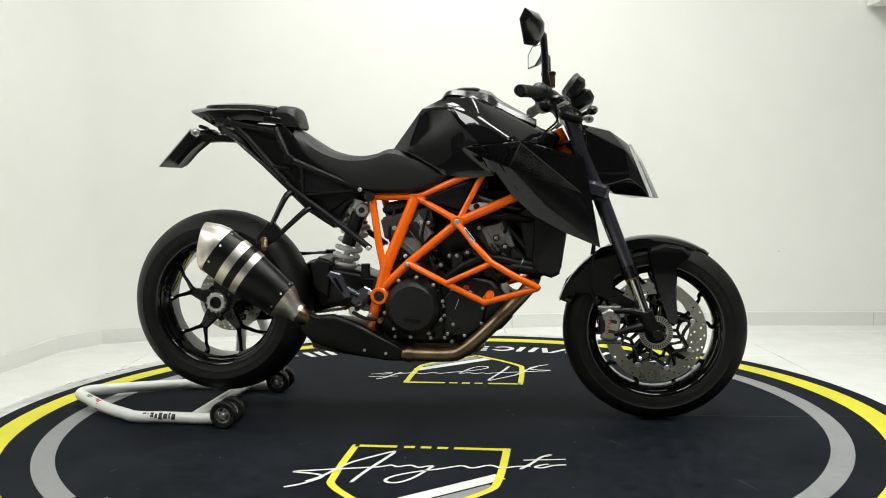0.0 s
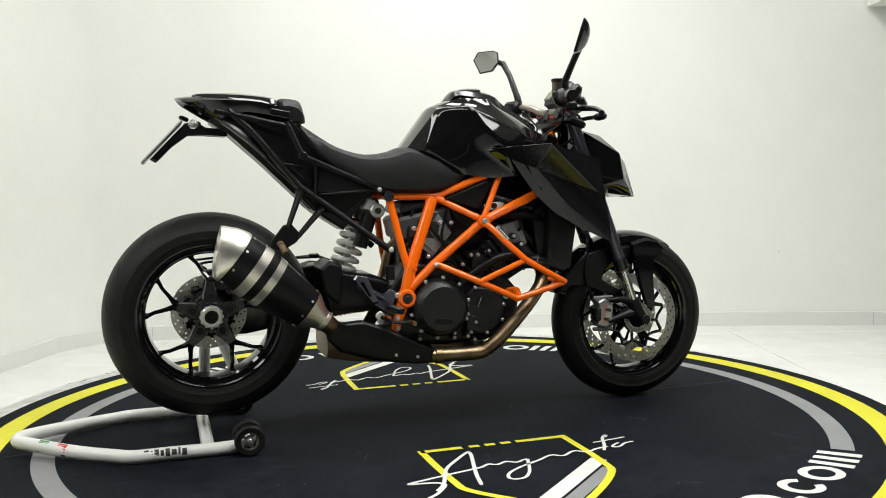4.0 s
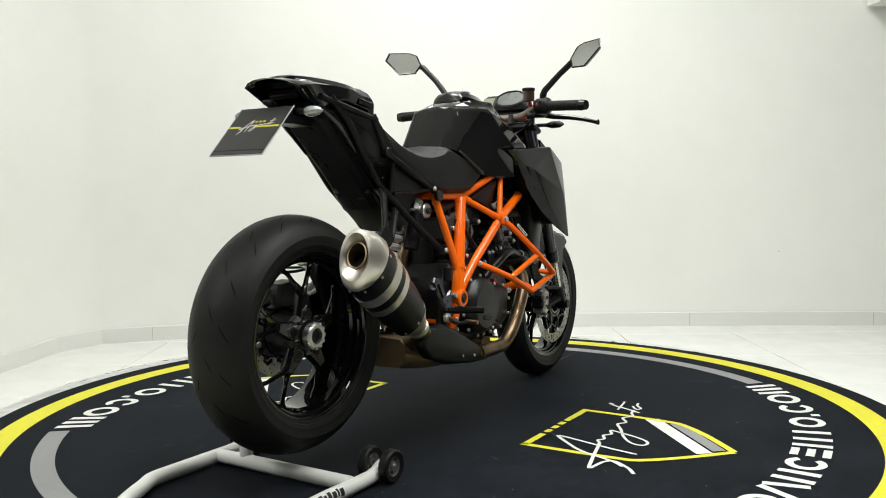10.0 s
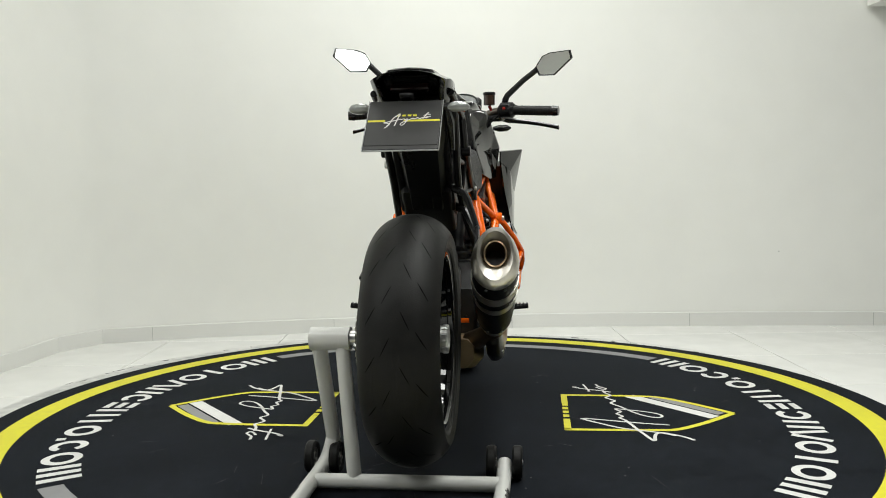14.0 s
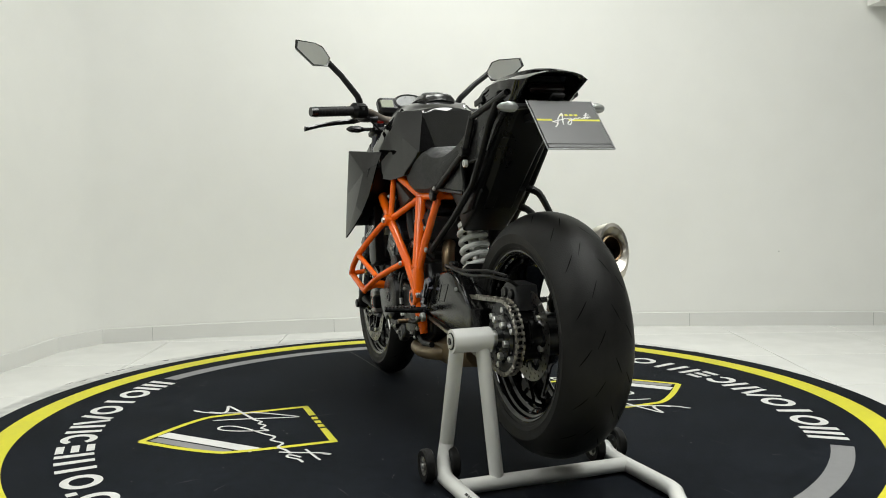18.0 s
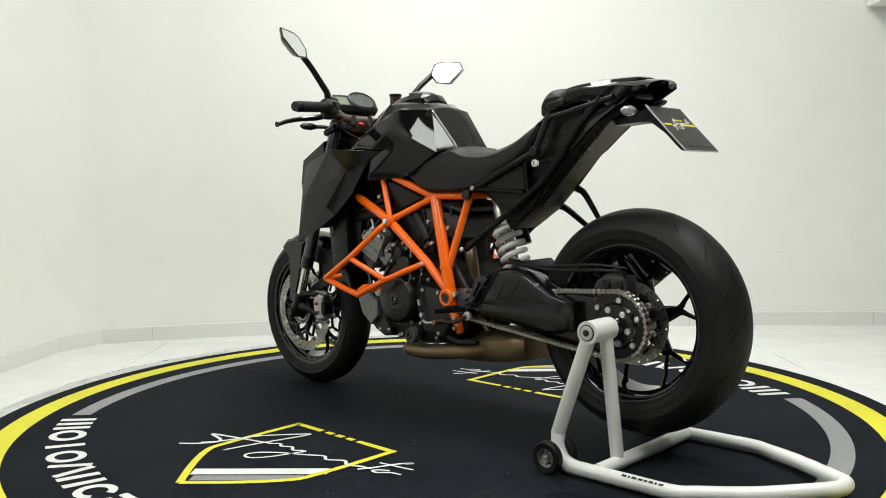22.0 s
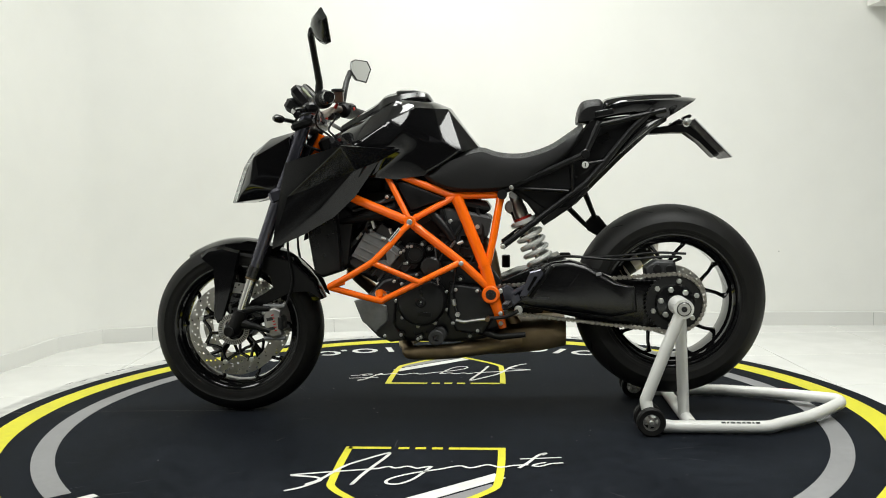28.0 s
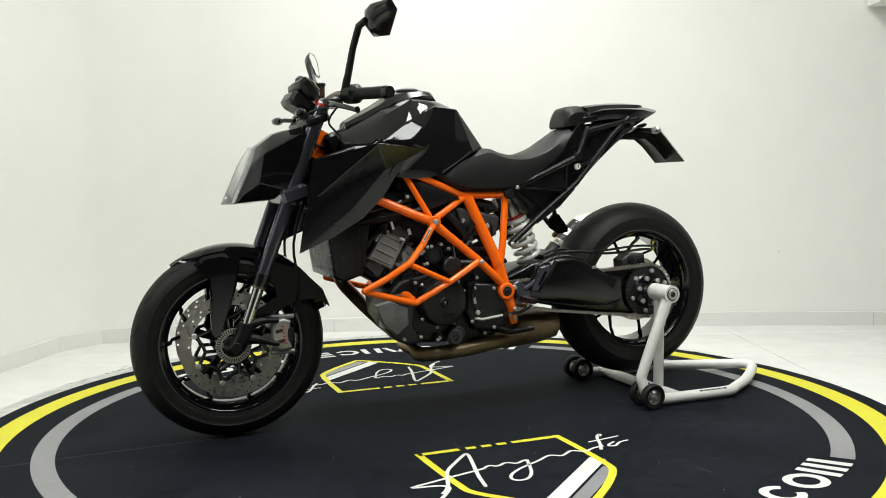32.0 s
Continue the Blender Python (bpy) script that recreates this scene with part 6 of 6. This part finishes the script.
bm = lathe(B(), [(0.03, 0.045), (0.062, 0.045), (0.066, 0.070), (0.066, 0.108), (0.03, 0.108)], (RX, 0, RZ), 32)
part("hub_carrier", bm, M_MATT, sw)
HUMP = [(-0.235, 0.400), (-0.283, 0.455), (-0.311, 0.499), (-0.376, 0.526), (-0.431, 0.532), (-0.486, 0.517), (-0.541, 0.483), (-0.587, 0.456), (-0.640, 0.444), (-0.645, 0.362), (-0.569, 0.344), (-0.403, 0.364), (-0.292, 0.380)]
part("arm_hump", prism(B(), HUMP, 0.085, 0.160, 0.024), M_ARM, sw)
bm = B()
n = 42
rows = []
for i in range(n * 2):
    a = 2 * pi * i / (n * 2)
    r = 0.097 if i % 2 else 0.090
    rows.append([Vector((RX + q * cos(a), y, RZ + q * sin(a))) for q, y in ((0.052, 0.119), (r, 0.119), (r, 0.125), (0.052, 0.125))])
vs = [[bm.verts.new(p) for p in r] for r in rows]
for i in range(n * 2):
    for j in range(4):
        bm.faces.new((vs[i][j], vs[i][(j + 1) % 4], vs[(i + 1) % (n * 2)][(j + 1) % 4], vs[(i + 1) % (n * 2)][j]))
spk = part("sprocket", bm, M_CAST, rear, "toothed rear sprocket")
bm = lathe(B(), [(0.014, 0.116), (0.060, 0.116), (0.064, 0.127), (0.058, 0.134), (0.028, 0.138), (0.020, 0.150), (0.014, 0.150)], (RX, 0, RZ), 32)
part("sprocket_carrier", bm, M_BLK, spk)
for i in range(6):
    a = 2 * pi * i / 6 + 0.2
    part("sprocket_nut", disc(B(), (RX + 0.047 * cos(a), 0.139, RZ + 0.047 * sin(a)), 0.0095, 0.016, "y", 6, 0.15), M_ALU, spk)
    part("sprocket_bolt", disc(B(), (RX + 0.073 * cos(a + 0.5), 0.131, RZ + 0.073 * sin(a + 0.5)), 0.0085, 0.012, "y", 6, 0.15), M_ALU, spk)
# chain run: rear sprocket, lower run, front sprocket, upper run
c0, r0 = Vector((RX, RZ)), 0.094
c1, r1 = Vector((-0.155, 0.405)), 0.038
path = []
for i in range(25):
    a = radians(85 + 190 * i / 24)
    path.append((c0.x + r0 * cos(a), c0.y + r0 * sin(a)))
for i in range(9):
    a = radians(-92 + 180 * i / 8)
    path.append((c1.x + r1 * cos(a), c1.y + r1 * sin(a)))
path.append(path[0])
acc, pts, step = 0.0, [], 0.0156
for (xa, za), (xb, zb) in zip(path, path[1:]):
    seg = m_.hypot(xb - xa, zb - za)
    while acc < seg:
        t = acc / seg
        pts.append((xa + (xb - xa) * t, za + (zb - za) * t, m_.atan2(zb - za, xb - xa)))
        acc += step
    acc -= seg
chain = new("chain")
chain.parent = bike
chain["label"] = "oily drive chain"
link_mesh = []
for w in (0.0075, 0.0105):
    bm = B()
    for s in (1, -1):
        for e in (-0.0078, 0.0078):
            block(bm, (e, s * w, 0), (0.0105, 0.0024, 0.0118), bevel=0.0028)
        block(bm, (0, s * w, 0), (0.010, 0.0022, 0.0062), bevel=0.0008)
    block(bm, (0.0078, 0, 0), (0.0060, 0.025, 0.0060), bevel=0.0018)
    link_mesh.append(mesh_of("link", bm, M_CHAIN))
for i, (x, z, a) in enumerate(pts):
    ob = new("link", link_mesh[i % 2])
    ob.parent = chain
    ob.matrix_local = Matrix.Translation((x, 0.122, z)) @ Matrix.Rotation(-a, 4, "Y")
# rear brake caliper and its line
bm = prism(B(), [(-0.785, 0.455), (-0.775, 0.520), (-0.71, 0.525), (-0.675, 0.500), (-0.68, 0.455)], 0.03, 0.095, 0.012)
rc = part("rear_caliper", bm, M_GREY, bike, "dark rear brake caliper")
for x, z in ((-0.755, 0.495), (-0.715, 0.497)):
    part("piston_cap", disc(B(), (x, 0.097, z), 0.014, 0.01, "y", 16), M_CAST, rc)
part("brake_line", tube(B(), [(-0.36, 0.125, 0.530), (-0.42, 0.150, 0.545), (-0.58, 0.150, 0.532), (-0.72, 0.145, 0.540), (-0.785, 0.12, 0.535), (-0.77, 0.09, 0.52)], 0.0045, 8, 4), M_MATT, bike)
part("brake_line", tube(B(), [(-0.40, 0.13, 0.542), (-0.55, 0.148, 0.542), (-0.70, 0.14, 0.553), (-0.80, 0.13, 0.548)], 0.004, 8, 4), M_MATT, bike)
part("line_block", block(B(), (-0.415, 0.125, 0.548), (0.035, 0.02, 0.014), bevel=0.003), M_MATT, bike)

# ---- shock absorber
S0, S1 = Vector((-0.352, 0.018, 0.484)), Vector((-0.250, 0.018, 0.744))
sx = (S1 - S0).normalized()
sh = part("shock_absorber", tube(B(), [S0, S0 + sx * 0.10, S0 + sx * 0.10, S1], [0.012, 0.012, 0.017, 0.017], 14), M_ALU, bike, "rear shock with pale spring")
u = sx.cross(Vector((0, 1, 0))).normalized()
v = sx.cross(u)
pts = []
turns = 5.5
for i in range(int(turns * 16) + 1):
    a = 2 * pi * i / 16
    pts.append(S0 + sx * (0.025 + 0.155 * i / (turns * 16)) + (u * cos(a) + v * sin(a)) * 0.040)
part("spring", tube(B(), pts, 0.0085, 9), M_SPRING, sh, "pale grey coil spring")
part("spring_seat", tube(B(), [S0 + sx * 0.012, S0 + sx * 0.024], 0.044, 20), M_ALU, sh)
part("preload_ring", tube(B(), [S0 + sx * 0.190, S0 + sx * 0.198], 0.031, 20), M_RED, sh, "red preload ring")
part("spring_collar", tube(B(), [S0 + sx * 0.176, S0 + sx * 0.190], 0.041, 20), M_SPRING, sh)
part("shock_body", tube(B(), [S0 + sx * 0.200, S0 + sx * 0.235, S0 + sx * 0.245, S0 + sx * 0.262], [0.024, 0.023, 0.019, 0.016], 20), M_STEEL, sh)
part("shock_eye", disc(B(), S1, 0.015, 0.036, "y", 18), M_ALU, sh)
part("shock_reservoir", tube(B(), [(-0.300, -0.066, 0.585), (-0.262, -0.066, 0.690)], 0.024, 18), M_MATT, sh)
part("reservoir_mount", block(B(), (-0.262, -0.055, 0.718), (0.04, 0.05, 0.05), (0, 20, 0), 0.008), M_ALU, sh)
part("linkage", prism(B(), [(-0.37, 0.50), (-0.36, 0.46), (-0.28, 0.43), (-0.26, 0.45), (-0.32, 0.49)], 0.02, 0.075, 0.008), M_CAST, bike)
part("rear_hugger", prism(B(), [(-0.36, 0.53), (-0.40, 0.545), (-0.43, 0.52), (-0.42, 0.44), (-0.37, 0.40), (-0.36, 0.46)], -0.085, 0.085, 0.015), M_MATT, bike)

# ---- footrests
for s in (1, -1):
    bm = prism(B(), [(-0.205, 0.445), (-0.225, 0.455), (-0.265, 0.43), (-0.275, 0.405), (-0.235, 0.375), (-0.20, 0.37), (-0.215, 0.40)], s * 0.150, s * 0.164, 0.005)
    tube(bm, [(-0.245, s * 0.160, 0.425), (-0.330, s * 0.168, 0.475)], 0.010, 10)
    rs = part("rest_bracket", bm, M_FORK, bike, "dark footrest bracket")
    bm = prism(B(), [(-0.265, 0.418), (-0.285, 0.415), (-0.345, 0.492), (-0.335, 0.505), (-0.300, 0.497)], s * 0.165, s * 0.178, 0.004)
    part("heel_guard", bm, M_FORK, rs)
    # raised dark plate paints the shade of the slot
    part("heel_slot", prism(B(), [(-0.290, 0.440), (-0.297, 0.436), (-0.325, 0.482), (-0.315, 0.484)], s * 0.177, s * 0.1795, 0.001), M_GROOVE_SHADE, rs)
    bm = tube(B(), [(-0.235, s * 0.165, 0.392), (-0.222, s * 0.282, 0.398)], [0.010, 0.008], 10)
    for i in range(9):
        block(bm, (-0.230 + 0.001 * i, s * (0.190 + i * 0.011), 0.4045), (0.022, 0.005, 0.006), bevel=0.001)
    part("footrest", bm, M_MATT, rs)
    part("rest_bolt", disc(B(), (-0.262, s * 0.172, 0.374), 0.014, 0.014, "y", 16), M_ALU, rs)
    part("rest_bolt", disc(B(), (-0.205, s * 0.168, 0.435), 0.008, 0.012, "y", 12), M_ALU, rs)
    bm = tube(B(), [(-0.262, s * 0.178, 0.372), (-0.22, s * 0.182, 0.352), (-0.165, s * 0.188, 0.350)], [0.007, 0.006, 0.006], 8, 2)
    pd = part("pedal", bm, M_CAST, bike, "foot pedal with metal tip")
    part("pedal_tip", tube(B(), [(-0.166, s * 0.180, 0.350), (-0.163, s * 0.222, 0.350)], 0.0075, 12), M_BRONZE, pd)
part("shift_rod", tube(B(), [(-0.155, 0.178, 0.345), (-0.085, 0.172, 0.335), (-0.06, 0.165, 0.34)], 0.005, 8), M_ALU, bike)
part("side_stand", tube(B(), [(-0.12, 0.14, 0.305), (-0.20, 0.148, 0.282), (-0.285, 0.152, 0.290)], [0.014, 0.011, 0.009], 10), M_MATT, bike)
part("rear_master", disc(B(), (-0.222, -0.150, 0.505), 0.015, 0.045, "z", 14), M_MATT, bike)
for x, z in ((-0.205, 0.33), (-0.205, 0.362)):
    for s in (1, -1):
        bolt((x, s * 0.172, z), 0.0075, s)

# ---------------------------------------------------------------- paddock stand
stand = thing("paddock_stand", "white tubular single-sided paddock stand on small wheels", "paddock stand")
R = 0.0195
YL, YR = 0.268, -0.222
hd = part("spigot_tube", tube(B(), [(-0.768, 0.268, 0.388), (-0.768, 0.165, 0.388)], 0.0305, 22), M_STAND, stand)
part("spigot", tube(B(), [(-0.766, 0.175, 0.388), (-0.766, 0.060, 0.388)], 0.0125, 14), M_ALU, hd, "bright steel spigot")
part("spigot_washer", tube(B(), [(-0.766, 0.166, 0.388), (-0.766, 0.146, 0.388)], 0.021, 18), M_ALU, hd)
# black disc whose rim paints the dark gap round the end disc
part("end_gap_shade", disc(B(), (-0.768, 0.2675, 0.388), 0.0222, 0.006, "y", 20), M_INK_SHADE, hd)
part("end_disc", disc(B(), (-0.768, 0.269, 0.388), 0.019, 0.006, "y", 20), M_ALU, hd)
part("end_bolt", disc(B(), (-0.768, 0.272, 0.388), 0.009, 0.006, "y", 14), M_CAST, hd)
part("front_leg", tube(B(), [(-0.762, 0.250, 0.375), (-0.668, YL - 0.024, 0.130), (-0.658, YL - 0.022, 0.090), (-0.674, YL - 0.010, 0.045), (-0.72, YL, 0.024), (-0.80, YL, 0.022)], R, 14, 4), M_STAND, stand)
part("rear_leg", tube(B(), [(-0.772, 0.186, 0.372), (-0.790, 0.158, 0.035)], R * 0.95, 14), M_STAND, stand)
loop = [(-0.70, YL, 0.022), (-0.90, YL, 0.022), (-1.02, YL - 0.003, 0.022), (-1.07, YL - 0.030, 0.024), (-1.18, 0.17, 0.030), (-1.295, 0.070, 0.040), (-1.325, 0.030, 0.042), (-1.325, -0.010, 0.042), (-1.295, -0.040, 0.040), (-1.16, -0.140, 0.030), (-1.05, -0.200, 0.024), (-1.00, YR, 0.022), (-0.90, YR, 0.022), (-0.73, YR, 0.022), (-0.670, YR, 0.040)]
part("base_loop", tube(B(), loop, R, 14, 4), M_STAND, stand)
part("cross_tube", tube(B(), [(-0.795, YL - 0.01, 0.024), (-0.795, YR + 0.01, 0.024)], R, 14), M_STAND, stand)
for y, wx in ((YL, -0.664), (YR, -0.680)):
    for s in (1, -1):
        yy = y + s * 0.034
        bm = lathe(B(), [(0.026, -0.011), (0.040, -0.013), (0.044, -0.008), (0.044, 0.008), (0.040, 0.013), (0.026, 0.011)], (wx, yy, 0.0450), 28)
        wl = part("stand_wheel", bm, M_TYRE, stand, "small black rubber wheel")
        bm = lathe(B(), [(0.006, -0.010), (0.012, -0.012), (0.013, -0.004), (0.013, 0.004), (0.012, 0.012), (0.006, 0.010)], (wx, yy, 0.045), 16)
        lathe(bm, [(0.023, -0.009), (0.027, -0.010), (0.027, 0.010), (0.023, 0.009)], (wx, yy, 0.045), 28)
        for i in range(5):
            a = 2 * pi * i / 5
            tube(bm, [(wx + 0.010 * cos(a), yy, 0.045 + 0.010 * sin(a)), (wx + 0.025 * cos(a), yy, 0.045 + 0.025 * sin(a))], 0.0042, 6)
        part("wheel_hub", bm, M_CALIPER, wl)
        part("hub_bolt", disc(B(), (wx, yy + s * 0.010, 0.045), 0.007, 0.010, "y", 10), M_ALU, wl)
# makers' marks: plain bars wrapped on the tubes
def tube_mark(name, p, d, u0, u1, a0, a1, mt, r=R + 0.0006):
    """A bar on a tube through p along d, from u0 to u1 along it, a0 to a1 degrees up from its outer side."""
    d = Vector(d).normalized()
    out = Vector((d.y, -d.x, 0)).normalized()
    if out.dot(Vector(p) - Vector((-0.95, 0.02, 0))) < 0:
        out = -out
    up = Vector((0, 0, 1)) - d * d.z
    bm = B()
    rows = []
    for k in range(5):
        a = radians(a0 + (a1 - a0) * k / 4)
        n = out * cos(a) + up * sin(a)
        rows.append([bm.verts.new(Vector(p) + d * u + n * q) for u in (u0, u1) for q in (r, r - 0.001)])
    for k in range(4):
        A, Z = rows[k], rows[k + 1]
        for f in ((A[0], A[2], Z[2], Z[0]), (A[1], Z[1], Z[3], A[3]), (A[0], Z[0], Z[1], A[1]), (A[2], A[3], Z[3], Z[2])):
            bm.faces.new(f)
    bm.faces.new((rows[0][0], rows[0][1], rows[0][3], rows[0][2]))
    bm.faces.new((rows[4][0], rows[4][2], rows[4][3], rows[4][1]))
    return part(name, bm, mt, stand)


WIDE = (0.013, 0.006, 0.014, 0.012, 0.009, 0.012, 0.006, 0.013)
for y, x0 in ((YR, -0.855), (YL, -0.880)):
    x = x0
    for k, w in enumerate(WIDE):
        tube_mark("black_mark", (0, y, 0.022), (1, 0, 0), x - w, x, (4 if k % 3 else -6) if y < 0 else 48, (62 if k % 2 else 50) if y < 0 else 66, M_INK_SHADE)
        x -= w + 0.0045
    if y < 0:
        tube_mark("red_mark", (0, y, 0.022), (1, 0, 0), x + 0.004, x + 0.024, -14, -8, M_REDP)
d = Vector((-1.295, -0.040, 0.040)) - Vector((-1.16, -0.140, 0.030))
for k, mt in enumerate((M_REDP, M_WHT, M_GREEN)):
    tube_mark("flag_mark", (-1.16, -0.140, 0.030), d, 0.020 + 0.033 * k, 0.053 + 0.033 * k, -14, 82, mt)
tube_mark("black_mark", (-1.16, -0.140, 0.030), d, 0.020, 0.119, -40, -16, M_INK_SHADE)

# ---------------------------------------------------------------- floor with its tiles
fl = part("floor", block(B(), (1.1, -1.6, FLOOR - 0.055), (7.0, 7.6, 0.1)), M_JOINT, None)
tagged(fl, "glossy white square floor tiles with fine grey joints", "floor", kind="structure")
bm = B()
block(bm, (0, 0, -0.0042), (0.5980, 0.5980, 0.0084), bevel=0.0012)
tile_mesh = mesh_of("tile", bm, M_TILE)
for i in range(-7, 9):
    for j in range(-9, 5):
        cx, cy = 1.555 - 0.3 + 0.602 * (i - 2) + 0.602, 1.02 + 0.3 + 0.602 * (j - 3) + 0.602
        if not (-2.3 < cx < 4.6 and -5.3 < cy < 2.2):
            continue
        ob = new("tile", tile_mesh)
        ob.location = (cx, cy, FLOOR + 0.0034)
        ob.parent = fl


# ---------------------------------------------------------------- what turns
def motions():
    times = [i * 2.0 for i in range(17)]
    rows = []
    for t in times:
        rows.append((t, pose(0, 0, 0, 0, 0, START + TURN * t)))
    walk(table, rows)
    for ob in (bike, stand):
        walk(ob, [(t, m @ Matrix.Translation((0, MID, 0))) for t, m in rows])


motions()
